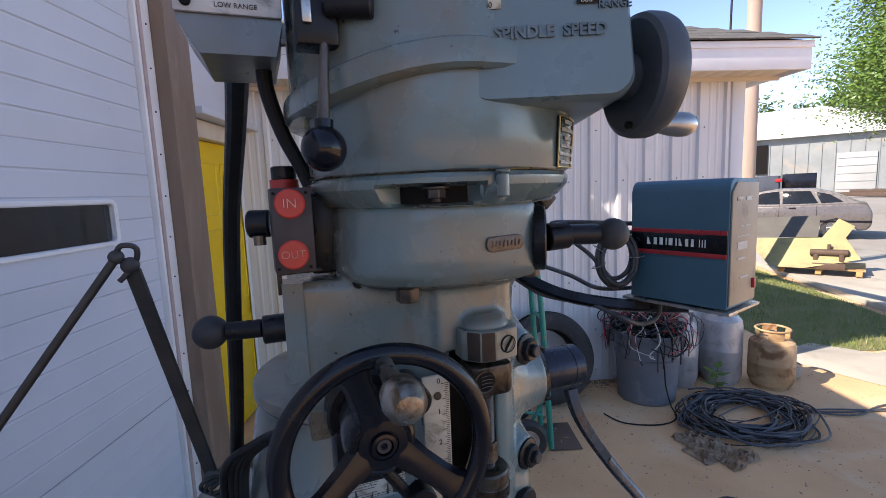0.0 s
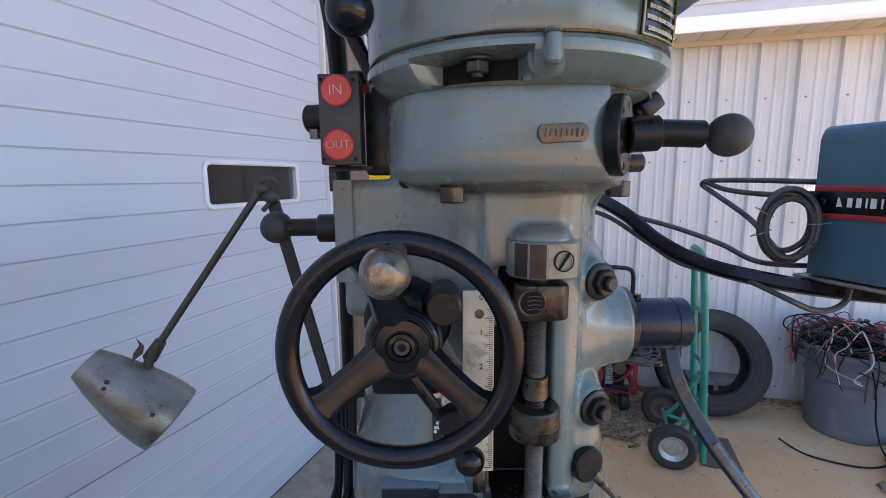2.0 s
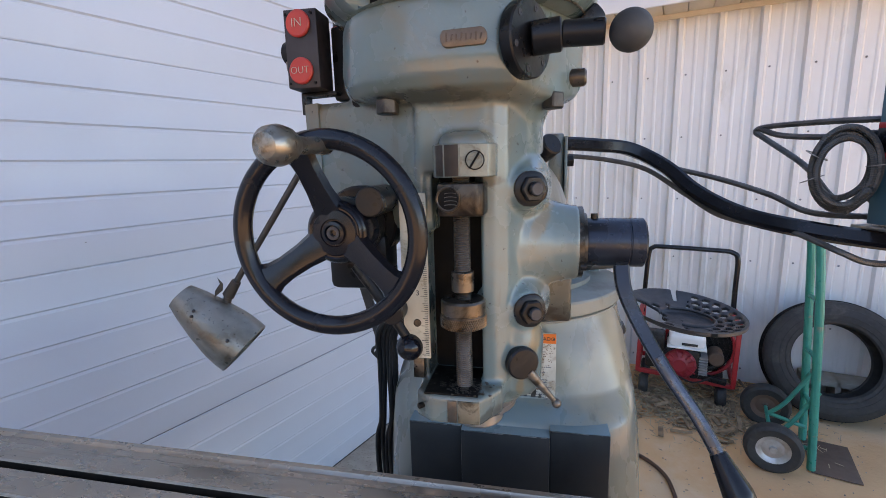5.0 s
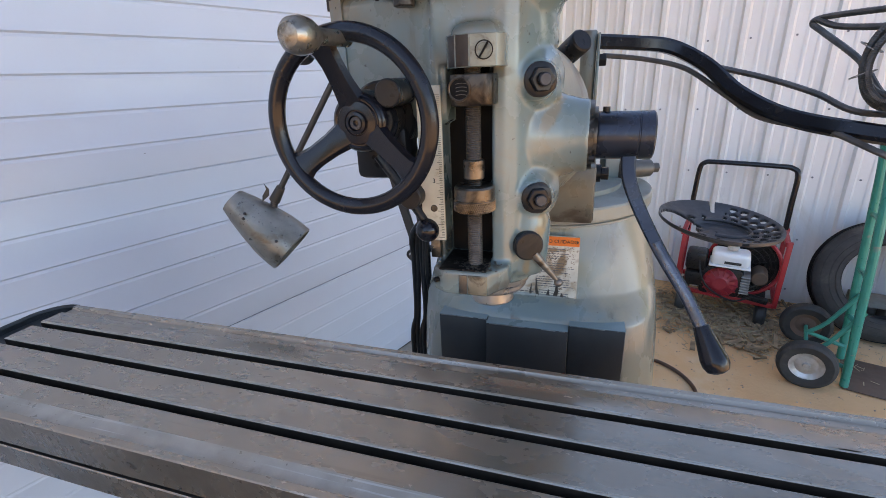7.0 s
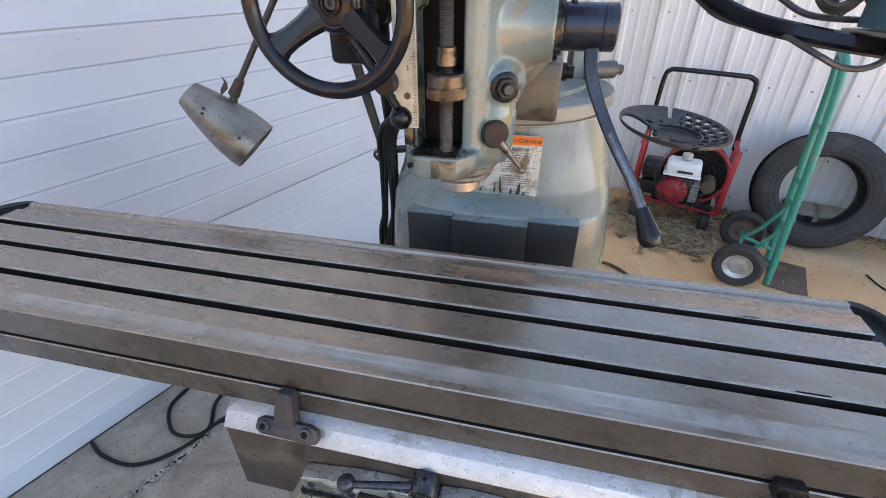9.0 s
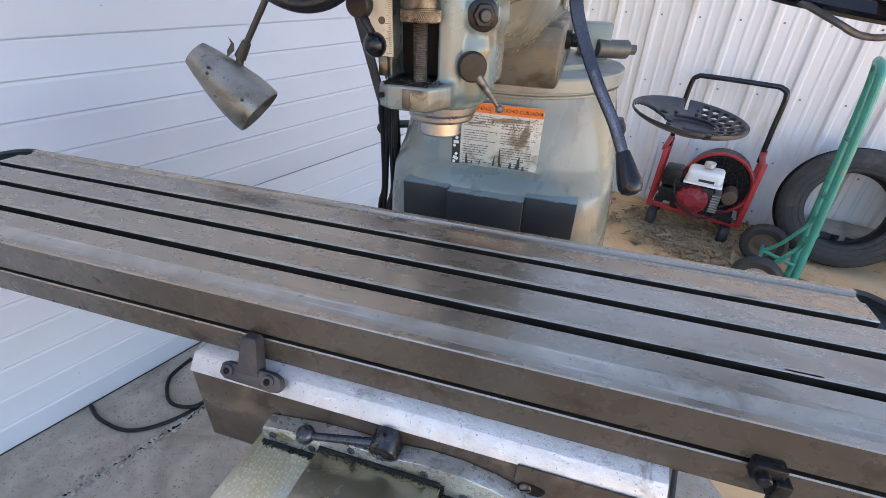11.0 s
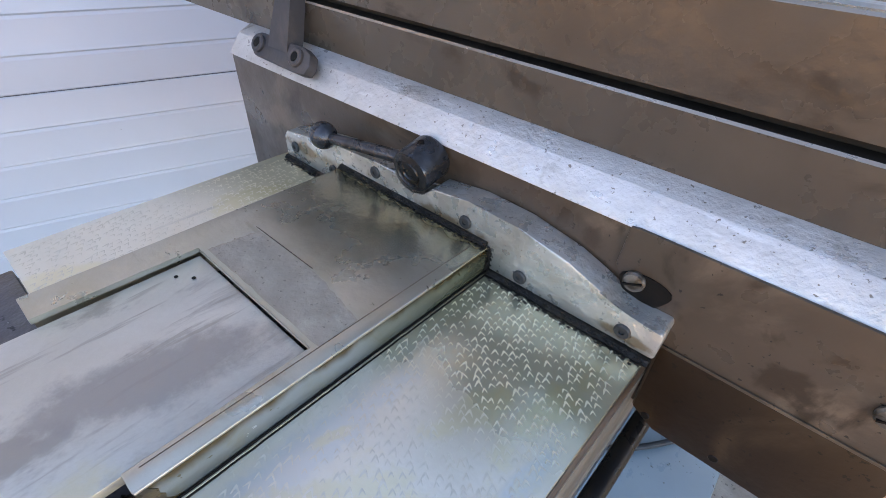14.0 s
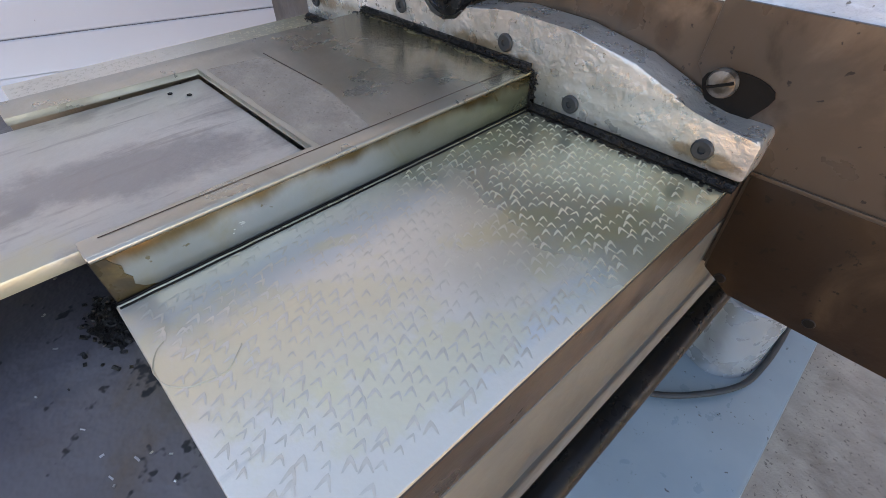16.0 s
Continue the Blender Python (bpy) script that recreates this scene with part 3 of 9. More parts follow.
def rounded_frame(bm, f, s0, s1, z0, z1, w, n0, n1, r=0.02):
    """A rounded picture-frame round an opening."""
    def loop(o, rad, n):
        pts = []
        for cs, cz, a0 in ((s1 + o - rad, z1 + o - rad, 0), (s0 - o + rad, z1 + o - rad, 90), (s0 - o + rad, z0 - o + rad, 180), (s1 + o - rad, z0 - o + rad, 270)):
            for i in range(7):
                a = radians(a0 + i * 15)
                pts.append(f(cs + rad * math.cos(a), n, cz + rad * math.sin(a)))
        return pts
    rings = [loop(w, r + w, n0), loop(w, r + w, n1 - 0.004), loop(w - 0.005, r + w - 0.005, n1), loop(0.006, r + 0.006, n1), loop(0, r, n1 - 0.006), loop(0, r, n0)]
    vr = [[bm.verts.new(p) for p in ring] for ring in rings]
    m = len(vr[0])
    for a, b in zip(vr, vr[1:]):
        for j in range(m):
            bm.faces.new((a[j], a[(j + 1) % m], b[(j + 1) % m], b[j]))
    return bm


dwin = thing("window_1", dw(1.8, 0, 1.62), "long narrow tinted window with a rounded white frame in the garage door", "window", kind="structure")
part("window_frame", rounded_frame(NB(), dw, WS0 + 0.004, WS1 - 0.004, WZ0 + 0.004, WZ1 - 0.004, 0.022, -0.02, 0.012), M_trim, dwin)
bm = NB()
wall_box(bm, dw, WS0, WS1, -0.022, -0.016, WZ0, WZ1)
pane = part("pane", bm, M_glass, dwin)
pane.visible_shadow = False

# jamb, brown post, yellow door and the wall above it
bm = NB()
wall_box(bm, dw, DOOR1 + 0.004, DOOR1 + 0.125, -0.2, 0.028, 0, DTOP, 0.004)
jamb = single("trim_jamb", bm, M_trim, "white jamb strip with pink-brown weather seal beside the garage door", "trim", kind="structure")
bm = NB()
wall_box(bm, dw, DOOR1 + 0.02, DOOR1 + 0.045, 0.024, 0.036, 0, DTOP, 0.003)
part("weather_seal", bm, surf("seal", (0.45, 0.35, 0.33), (0.36, 0.27, 0.25), 9, 0.6, 0, 0.1), jamb)
for i in range(14):
    bm = NB()
    cyl(bm, dw(DOOR1 + 0.085, 0.024, 0.2 + i * 0.22), dw(DOOR1 + 0.085, 0.032, 0.2 + i * 0.22), 0.005, seg=10)
    part("nail", bm, M_iron, jamb)
bm = NB()
wall_box(bm, dw, DOOR1 + 0.13, DOOR1 + 0.36, -0.2, 0.10, 0, 3.61, 0.006)
single("trim_post", bm, M_brownpost, "brown painted wooden post with chipped paint at the wall corner", "post", kind="structure")
YD0, YD1 = DOOR1 + 0.47, DOOR1 + 1.25
bm = NB()
wall_box(bm, dw, DOOR1 + 0.36, 4.05, -0.2, -0.01, 2.24, DTOP + 0.1)
wall_box(bm, dw, YD1 + 0.1, 4.05, -0.2, -0.01, 0, 2.24)
wallc = single("wall_west", bm, M_siding, "white wall above and beside the yellow door", "wall", kind="structure")
bm = NB()
wall_box(bm, dw, DOOR1 + 0.375, YD1 + 0.3, -0.008, 0.13, 2.22, 2.26, 0.004)
wall_box(bm, dw, DOOR1 + 0.375, YD1 + 0.3, -0.008, 0.05, 2.26, 3.1, 0.004)
part("drip_panel", bm, M_doorpanel, wallc, "pale panel that overhangs the door head")
ydoor = thing("door_2", dw((YD0 + YD1) / 2, 0, 0), "bright yellow panelled entry door in a white frame, closed", "door", kind="structure")
bm = NB()
wall_box(bm, dw, YD0, YD1, -0.09, -0.05, 0.02, 2.1, 0.003)
part("door_leaf", bm, M_yellow, ydoor)
for z0, z1 in ((1.62, 1.95), (0.95, 1.5), (0.2, 0.8)):
    for s0 in (YD0 + 0.1, YD0 + 0.44):
        part("door_panel", rounded_frame(NB(), dw, s0, s0 + 0.25, z0, z1, 0.018, -0.055, -0.042, 0.005), M_yellow, ydoor)
bm = NB()
for s0, s1, z0, z1 in ((DOOR1 + 0.365, YD0 - 0.002, 0, 2.215), (YD1 + 0.002, YD1 + 0.1, 0, 2.215), (YD0 - 0.002, YD1 + 0.002, 2.105, 2.215)):
    wall_box(bm, dw, s0, s1, -0.12, 0.015, z0, z1, 0.004)
part("door_frame", bm, surf("tan_frame", (0.60, 0.53, 0.42), (0.52, 0.45, 0.36), 5, 0.55, 0, 0.15, 80), ydoor)

# ribbed metal siding wall
S0, S1, EAVE = -1.25, 2.895, 2.534
RIB = 0.2357
RIB0 = SA.dot(V((1.121, 3.522, 0)))
siding = thing("wall_north", sw(1, 0, 0), "white ribbed metal siding with small screws", "wall", kind="structure")


def siding_profile(s0, s1):
    pts, k = [], math.floor((s0 - RIB0) / RIB) - 1
    while RIB0 + k * RIB < s1 + RIB:
        c = RIB0 + k * RIB
        pts += [(c - 0.031, 0), (c - 0.017, 0.024), (c + 0.010, 0.024), (c + 0.023, 0)]
        for q in (0.075, 0.14):
            pts += [(c + q, 0), (c + q + 0.008, 0.0035), (c + q + 0.02, 0.0035), (c + q + 0.028, 0)]
        k += 1
    pts = [(s, n) for s, n in pts if s0 < s < s1]
    return [(s0, 0)] + pts + [(s1, 0)]


prof = siding_profile(S0, S1)
bm = NB()
a = [bm.verts.new(sw(s, n, 0.03)) for s, n in prof]
b = [bm.verts.new(sw(s, n, EAVE + 0.05)) for s, n in prof]
for i in range(len(prof) - 1):
    bm.faces.new((a[i], a[i + 1], b[i + 1], b[i]))
part("siding_sheet", bm, M_siding, siding, angle=15)
bm = NB()
wall_box(bm, sw, S0, S1, -0.15, -0.006, 0, EAVE + 0.05)
part("wall_core", bm, M_trim, siding)
bm = NB()
for sgn in (0,):
    wall_box(bm, sw, S1 - 0.10, S1 + 0.012, -0.15, 0.022, 0.02, EAVE + 0.05, 0.003)
part("corner_trim", bm, M_siding, siding)
mesh_screw = finish(ball(NB(), (0, 0, 0), 0.0068, 8), "screw", surf("screw_zinc", (0.30, 0.30, 0.31), (0.20, 0.20, 0.205), 60, 0.45, 0.5, 0))
k = 0
for z in (2.153, 1.739, 1.31, 0.889, 0.466, 0.1):
    s = RIB0 + 0.04 - 5 * RIB
    while s < S1 - 0.05:
        ob = part("screw", mesh_screw, None, siding)
        ob.location = sw(s, 0.003, z)
        s += RIB
# soffit, fascia and shingled roof
OV = 0.29
roof = thing("roof_eave", sw(1, 0.2, EAVE), "eave with beige slatted soffit, white fascia and dark shingles", "eave", kind="structure")
nsl = int((S1 + 0.30 - S0) / 0.145)
for i in range(nsl):
    bm = NB()
    wall_box(bm, sw, S0 + i * 0.145 + 0.002, S0 + (i + 1) * 0.145 - 0.004, -0.02, OV, EAVE + 0.012, EAVE + 0.028, 0.002)
    part("soffit_panel", bm, M_soffit, roof)
bm = NB()
wall_box(bm, sw, S0, S1 + 0.30, -0.5, OV, EAVE + 0.03, EAVE + 0.045)
wall_box(bm, sw, S0, S1 + 0.3, 0.018, 0.035, EAVE - 0.02, EAVE + 0.012)
part("soffit_backing", bm, M_soffit, roof)
bm = NB()
wall_box(bm, sw, S0, S1 + 0.32, OV, OV + 0.02, EAVE, EAVE + 0.205, 0.002)
wall_box(bm, sw, S1 + 0.30, S1 + 0.32, -4.5, OV, EAVE, EAVE + 0.205, 0.002)
wall_box(bm, sw, S0, S1 + 0.33, OV + 0.018, OV + 0.032, EAVE + 0.16, EAVE + 0.21, 0.002)
part("fascia_board", bm, M_fascia, roof)
u, w = SA, (-SN * 0.90 + UP * 0.42).normalized()
shingle_mesh = finish(box(NB(), (0, 0, 0), (0.294, 0.2, 0.012), 0.0015, seg=1), "shingle", M_shingle, flat=True)
for r in range(10):
    for i in range(int((S1 + 0.36 - S0) / 0.3) + 1):
        s = S0 + i * 0.3 - (r % 2) * 0.15
        if s + 0.15 > S1 + 0.24 - r * 0.13:
            continue
        c = sw(s + 0.15, OV + 0.05, EAVE + 0.22) + w * (r * 0.14 + 0.09) + UP * random.uniform(0, 0.004)
        ob = part("shingle", shingle_mesh, None, roof)
        ob.matrix_basis = basis(c, u, (w - UP * 0.03).normalized(), u.cross(w))
bm = NB()
loft(bm, [[sw(x0, n, z) for x0, n, z in ((S0, OV + 0.03, EAVE + 0.205), (S1 + 0.33, OV + 0.03, EAVE + 0.205), (S1 - 2.2, -2.3, EAVE + 1.37), (S0, -2.3, EAVE + 1.37))], [sw(x0, n, z) for x0, n, z in ((S0, OV + 0.03, EAVE + 0.19), (S1 + 0.33, OV + 0.03, EAVE + 0.19), (S1 - 2.2, -2.3, EAVE + 1.35), (S0, -2.3, EAVE + 1.35))]])
part("roof_deck", bm, M_shingle, roof)
bm = NB()
wall_box(bm, sw, S0, S1, -4.0, -3.85, 0, 3.6)
wall_box(bm, sw, S1 - 0.12, S1 - 0.004, -3.85, -0.15, 0, EAVE)
part("far_walls", bm, M_trim, roof)
# ---- the milling machine ----
mill = thing("milling_machine", (0.14, 0.9, 0.0), "grey-green vertical knee milling machine with worn paint", "milling machine")
AX, AY = 0.130, 0.360

# head: belt housing, gear housing, flange ring, clutch casting


def ease_in(x, a, b):
    t = min(1.0, max(0.0, (x - a) / (b - a)))
    return t * t * (3 - 2 * t)


def lip_rise(p):
    """The lip of the belt housing climbs towards the speed guard."""
    deg = math.degrees(math.atan2(p.y - AY - 0.002, p.x - AX)) % 360
    return 0.018 * ease_in(deg, 200, 262) * (1 - ease_in(deg, 300, 335)) * (1 - ease_in(p.z, 1.80, 1.86))


bm = NB()
rings = [oval(AX, AY + 0.002, z, rx, ry, e) for z, rx, ry, e in ((1.7525, 0.100, 0.100, 2.3), (1.7530, 0.1155, 0.1155, 2.3), (1.7550, 0.1185, 0.1185, 2.35), (1.7660, 0.1190, 0.1190, 2.35), (1.7685, 0.1180, 0.1180, 2.4), (1.7705, 0.1145, 0.1145, 2.45), (1.778, 0.1135, 0.1135, 2.45), (1.83, 0.113, 0.113, 2.5), (1.95, 0.113, 0.113, 2.5), (1.965, 0.10, 0.10, 2.5))]
for ring in rings:
    for p_ in ring:
        p_.z += lip_rise(p_)
loft(bm, rings)
housing = part("belt_housing", bm, M_green, mill)
bm = NB()
GCX, GCY, GK = 0.127, 0.354, 0.94
loft(bm, [oval(GCX, GCY, z, r * GK, r * GK, 2.2) for z, r in ((1.712, 0.103), (1.7135, 0.106), (1.716, 0.107), (1.735, 0.1075), (1.748, 0.1085), (1.780, 0.1085))])
gear = part("gear_housing", bm, M_green, mill)
# flange ring with its bolt pockets
bm = NB()
SEG = 144
prof = [(1.7125, 0.100), (1.7120, 0.1065), (1.7090, 0.1090), (1.7060, 0.1090), (1.7035, 0.1085), (1.6965, 0.1020), (1.6935, 0.0975), (1.6915, 0.0945), (1.6905, 0.090)]
rings = []
for z, r in prof:
    ring = []
    for i in range(SEG):
        a = 2 * math.pi * i / SEG
        deg = math.degrees(a) % 360
        rr = r
        for c, wd in ((248, 19), (130, 15), (20, 10)):
            d = abs((deg - c + 180) % 360 - 180)
            if d < wd and 1.6925 < z < 1.7045:
                rr = min(rr, 0.084 + 0.014 * max(0, (d - wd + 4) / 4))
        ring.append(V((GCX + rr * GK * math.cos(a), GCY + rr * GK * math.sin(a), z)))
    rings.append(ring)
loft(bm, rings)
ring_part = part("flange_ring", bm, M_green, mill, angle=30)
# near-black lining paints in the shade of the bolt pocket
bm = NB()
lining = [radians(229.5 + i * 2) for i in range(20)]
for a0, a1 in zip(lining, lining[1:]):
    bm.faces.new([bm.verts.new((GCX + 0.0815 * math.cos(a), GCY + 0.0815 * math.sin(a), z)) for a, z in ((a0, 1.6930), (a1, 1.6930), (a1, 1.7035), (a0, 1.7035))])
bmesh.ops.remove_doubles(bm, verts=bm.verts[:], dist=1e-5)
part("oily_shaded_pocket", bm, M_dark, ring_part)
bm = NB()
hexnut(bm, (0.0955, 0.2725, 1.6962), (0, 0, 1), 0.0068, 0.0062)
cyl(bm, (0.0955, 0.2725, 1.7024), (0.0955, 0.2725, 1.7036), 0.0090, seg=20)
cyl(bm, (0.0955, 0.2725, 1.6940), (0.0955, 0.2725, 1.6965), 0.0036, seg=14)
part("flange_bolt", bm, M_hex, ring_part, "worn hexagon bolt in a pocket")
bm = NB()
cyl(bm, (0.131, 0.2490, 1.6955), (0.131, 0.2490, 1.7105), 0.0042, seg=20, bev=0.0012)
cyl(bm, (0.131, 0.2490, 1.7105), (0.131, 0.2490, 1.7125), 0.0047, seg=20, bev=0.0008)
lathe(bm, [(0.011, -0.0035), (0.0085, -0.001), (0.0064, 0.003), (0.0046, 0.0075), (0, 0.0085)], (0.131, 0.2555, 1.7015), (0, -1, -0.15), 24)
part("locating_pin", bm, M_green, ring_part)
SEL_N = V((0.86, -0.51, 0)).normalized()
SEL_C = V((0.1835, 0.2845, 1.6640))
cast = NB()
rings = []
for z, rx, ry, e, ox, oy in ((1.6925, 0.088, 0.086, 2.3, 0.0, 0), (1.691, 0.0915, 0.089, 2.3, 0.0, 0), (1.684, 0.0925, 0.0895, 2.4, 0.0, 0), (1.655, 0.0925, 0.0895, 2.5, 0.001, 0), (1.645, 0.0915, 0.088, 2.5, 0.001, 0), (1.638, 0.087, 0.083, 2.4, 0.001, 0),
                             (1.634, 0.078, 0.073, 2.3, 0.001, 0.002), (1.629, 0.066, 0.059, 2.2, 0.0, 0.004), (1.618, 0.0605, 0.053, 2.2, -0.001, 0.006), (1.595, 0.060, 0.05, 2.4, -0.002, 0.01)):
    ring = oval(AX - ox, AY + oy, z, rx, ry, e)
    for p_ in ring:                                   # flat seat of the selector flange
        d = (p_ - SEL_C).dot(SEL_N) + 0.0075
        if d > 0:
            p_ -= SEL_N * d
    rings.append(ring)
loft(cast, rings)
M_oil = surf("old_oil", (0.055, 0.038, 0.018), (0.03, 0.022, 0.012), 40, 0.3, 0, 0.4, 120, stain=(0.16, 0.11, 0.04), sscale=30, slow=0.5, shigh=0.66)
for z, r in ((1.6918, 0.0912), (1.7130, 0.1007)):
    bm = NB()
    sweep(bm, [V(((AX if z < 1.7 else GCX) + (r + 0.0004 * math.sin(11 * a)) * math.cos(a), (AY if z < 1.7 else GCY) + (r - (0.0015 if z < 1.7 else 0) + 0.0004 * math.sin(7 * a)) * math.sin(a), z + 0.0003 * math.sin(9 * a))) for a in [2 * math.pi * i / 96 for i in range(96)]], circle(0.0008, 6), closed=True)
    part("oil_seam", bm, M_oil, mill, "brown line of old oil")
# name plate on the gear housing
bm = NB()
arc = [radians(a) for a in (-59, -55, -51, -47, -43, -39)]
a0 = [[bm.verts.new((GCX + (0.1030 + 0.0012 * k + 0.0018 * (z > 1.73)) * math.cos(t), GCY + (0.1030 + 0.0012 * k + 0.0018 * (z > 1.73)) * math.sin(t), z)) for t in arc] for k in (0, 1) for z in (1.7140, 1.7475)]
for lo, hi in ((0, 1), (2, 3)):
    for i in range(len(arc) - 1):
        bm.faces.new((a0[lo][i], a0[lo][i + 1], a0[hi][i + 1], a0[hi][i]))
for p_, q_ in ((0, 2), (1, 3)):
    for i in range(len(arc) - 1):
        bm.faces.new((a0[p_][i], a0[p_][i + 1], a0[q_][i + 1], a0[q_][i]))
for i in (0, len(arc) - 1):
    bm.faces.new((a0[0][i], a0[1][i], a0[3][i], a0[2][i]))
nplate = part("caution_plate", bm, M_blackpaint, gear, "black and brass caution plate")
bm = NB()
for i in range(len(arc) - 1):
    for z in (1.7140, 1.7475):
        t0, t1 = arc[i], arc[i + 1]
        r = 0.1048 + 0.0018 * (z > 1.73)
        cyl(bm, (GCX + r * math.cos(t0), GCY + r * math.sin(t0), z), (GCX + r * math.cos(t1), GCY + r * math.sin(t1), z), 0.0007, seg=6)
for t in (arc[0], arc[-1]):
    cyl(bm, (GCX + 0.1048 * math.cos(t), GCY + 0.1048 * math.sin(t), 1.7140), (GCX + 0.1066 * math.cos(t), GCY + 0.1066 * math.sin(t), 1.7475), 0.0007, seg=6)
part("brass_rim", bm, surf("plate_brass", (0.48, 0.36, 0.16), (0.4, 0.3, 0.13), 30, 0.35, 0.8, 0.1), nplate)
tm = radians(-49)
for i, tx in enumerate(("DISENGAGE", "WHEN NOT USED", "WARNING", "DO NOT ENGAGE AT", "SPEEDS ABOVE 3000 RPM", "DISENGAGE-ENGAGE")):
    z = 1.7442 - i * 0.0054
    r = 0.1063 + 0.0018 * (z - 1.7140) / 0.0335
    line = lettering(tx, 0.0036 if i < 3 else 0.0030, (GCX + r * math.cos(tm), GCY + r * math.sin(tm), z), (-math.sin(tm), math.cos(tm), 0), (0, 0, 1), M_engrave, nplate, depth=0.0002, bold=0.00006)
    for v_ in line.data.vertices:                     # the lines follow the bend of the plate
        dx, dy = v_.co.x - GCX, v_.co.y - GCY
        along, out = -dx * math.sin(tm) + dy * math.cos(tm), dx * math.cos(tm) + dy * math.sin(tm)
        v_.co.x, v_.co.y = GCX + (out - 0.0012) * math.cos(tm + along / r), GCY + (out - 0.0012) * math.sin(tm + along / r)

# speed dial guard, turned to the left
GU, GNN = V((0.923, -0.385, 0)), V((-0.385, -0.923, 0))
GO = V((0.1565, 0.2365, 0))


def gp(u, n, z):
    return GO + GU * u + GNN * n + UP * z


def guard_ring(n, u0, u1, z0, z1, r, top=0.0):
    pts = []
    for cu, cz, a0, rad in ((u1 - r, z1 - 0.004, 0, 0.004), (u0 + 0.004, z1 - 0.004, 90, 0.004), (u0 + r, z0 + r, 180, r), (u1 - r, z0 + r, 270, r)):
        for i in range(6):
            a = radians(a0 + i * 18)
            pts.append(gp(cu + rad * math.cos(a) if rad != 0.004 else cu + rad * math.cos(a), n, cz + rad * math.sin(a)))
    return pts


bm = NB()
loft(bm, [guard_ring(n, -0.0475 - e, 0.0485 + min(e, 0.004), 1.7535 - min(e, 0.006) * 0.4, 1.86, 0.013) for n, e in ((-0.12, 0.024), (-0.055, 0.022), (-0.032, 0.017), (-0.014, 0.009), (-0.005, 0.003), (-0.0015, 0.0008), (0.0, 0.0))])
guard = part("speed_guard", bm, M_guard, mill, "smooth grey-blue cast speed dial guard")
lettering("SPINDLE  SPEED", 0.0092, gp(0.001, 0.0006, 1.7895), GU, UP, M_relief, guard, depth=0.0012, bold=0.00032)
for u in (-0.0335, 0.0225):
    bm = NB()
    wbox = [gp(u - 0.0065, 0.0005, 1.8035), gp(u + 0.0065, 0.0005, 1.8035), gp(u + 0.0065, 0.0005, 1.824), gp(u - 0.0065, 0.0005, 1.824)]
    prism(bm, wbox, GNN * 0.0006, 0.0002)
    win = part("dial_window", bm, M_ivory if u < 0 else M_blackpaint, guard, "small dial window")
    lettering("60" if u < 0 else "800", 0.0045, gp(u - 0.001, 0.0014, 1.8055), GU, UP, M_ink if u < 0 else M_ivory, win, depth=0.0002)
lettering("RANGE", 0.0058, gp(0.0375, 0.0008, 1.8025), GU, UP, M_relief, guard, depth=0.0008)
# speed change hand wheel on the guard's side
bm = NB()
c0 = gp(0.0465, -0.030, 1.7690)
WA = (Matrix.Rotation(radians(12), 3, "Z") @ GU).normalized()      # its axle, turned a little off the guard
lathe(bm, [(0, -0.004), (0.014, -0.004), (0.014, 0.012), (0.0345, 0.011), (0.0378, 0.013), (0.0388, 0.0165), (0.0388, 0.024), (0.0375, 0.0275), (0.032, 0.028), (0.029, 0.025), (0.010, 0.024), (0.010, 0.03), (0, 0.03)], c0, WA, 56)
dial = part("speed_handwheel", bm, surf("dial_grey", (0.11, 0.115, 0.12), (0.085, 0.09, 0.094), 25, 0.45, 0.35, 0.3, 200), mill, "dark grey speed change handwheel")
bm = NB()
cyl(bm, c0 + WA * 0.0105 + UP * -0.0310 - GNN * -0.006, c0 + WA * 0.0075 + UP * -0.0310 + GNN * 0.006, 0.0024, seg=12)
part("rim_hole", bm, M_dark, dial)
bm = NB()
lathe(bm, [(0, 0), (0.0045, 0), (0.0050, 0.006), (0.0074, 0.016), (0.0086, 0.024), (0.0082, 0.030), (0.0062, 0.0345), (0.0030, 0.0370), (0, 0.0375)], c0 + WA * 0.029 - UP * 0.029 - GNN * 0.01, WA, 20)
part("crank_handle", bm, M_steel, dial, "polished steel crank handle")

# low-range switch box on the left
bm = NB()
loft(bm, [[V((x, y, z)) for x, y in ((x0, 0.325), (x1, 0.325), (x1, 0.40), (x0, 0.40))] for z, x0, x1 in ((1.7915, -0.036, 0.0085), (1.811, -0.0475, 0.0135), (1.87, -0.0475, 0.0135))])
rbox = part("range_switch_box", bm, surf("box_grey", (0.20, 0.20, 0.19), (0.15, 0.15, 0.14), 12, 0.35, 0.3, 0.15), mill, "grey metal switch box with a scuffed white plate")
bm = NB()
box(bm, (-0.017, 0.3235, 1.842), (0.062, 0.003, 0.055), 0.0012)
rpl = part("range_plate", bm, surf("scuffed_white", (0.62, 0.61, 0.58), (0.45, 0.44, 0.42), 30, 0.5, 0.2, 0.2, stain=(0.25, 0.24, 0.23), sscale=40, slow=0.5, shigh=0.65), rbox)
lettering("LOW RANGE", 0.0042, (-0.013, 0.3216, 1.8195), (1, 0, 0), (0, 0, 1), M_ink, rpl, depth=0.0002)
bm = NB()
cyl(bm, (-0.041, 0.3225, 1.8205), (-0.041, 0.320, 1.8205), 0.0033, seg=16, bev=0.0006)
part("plate_screw", bm, M_dark, rpl)

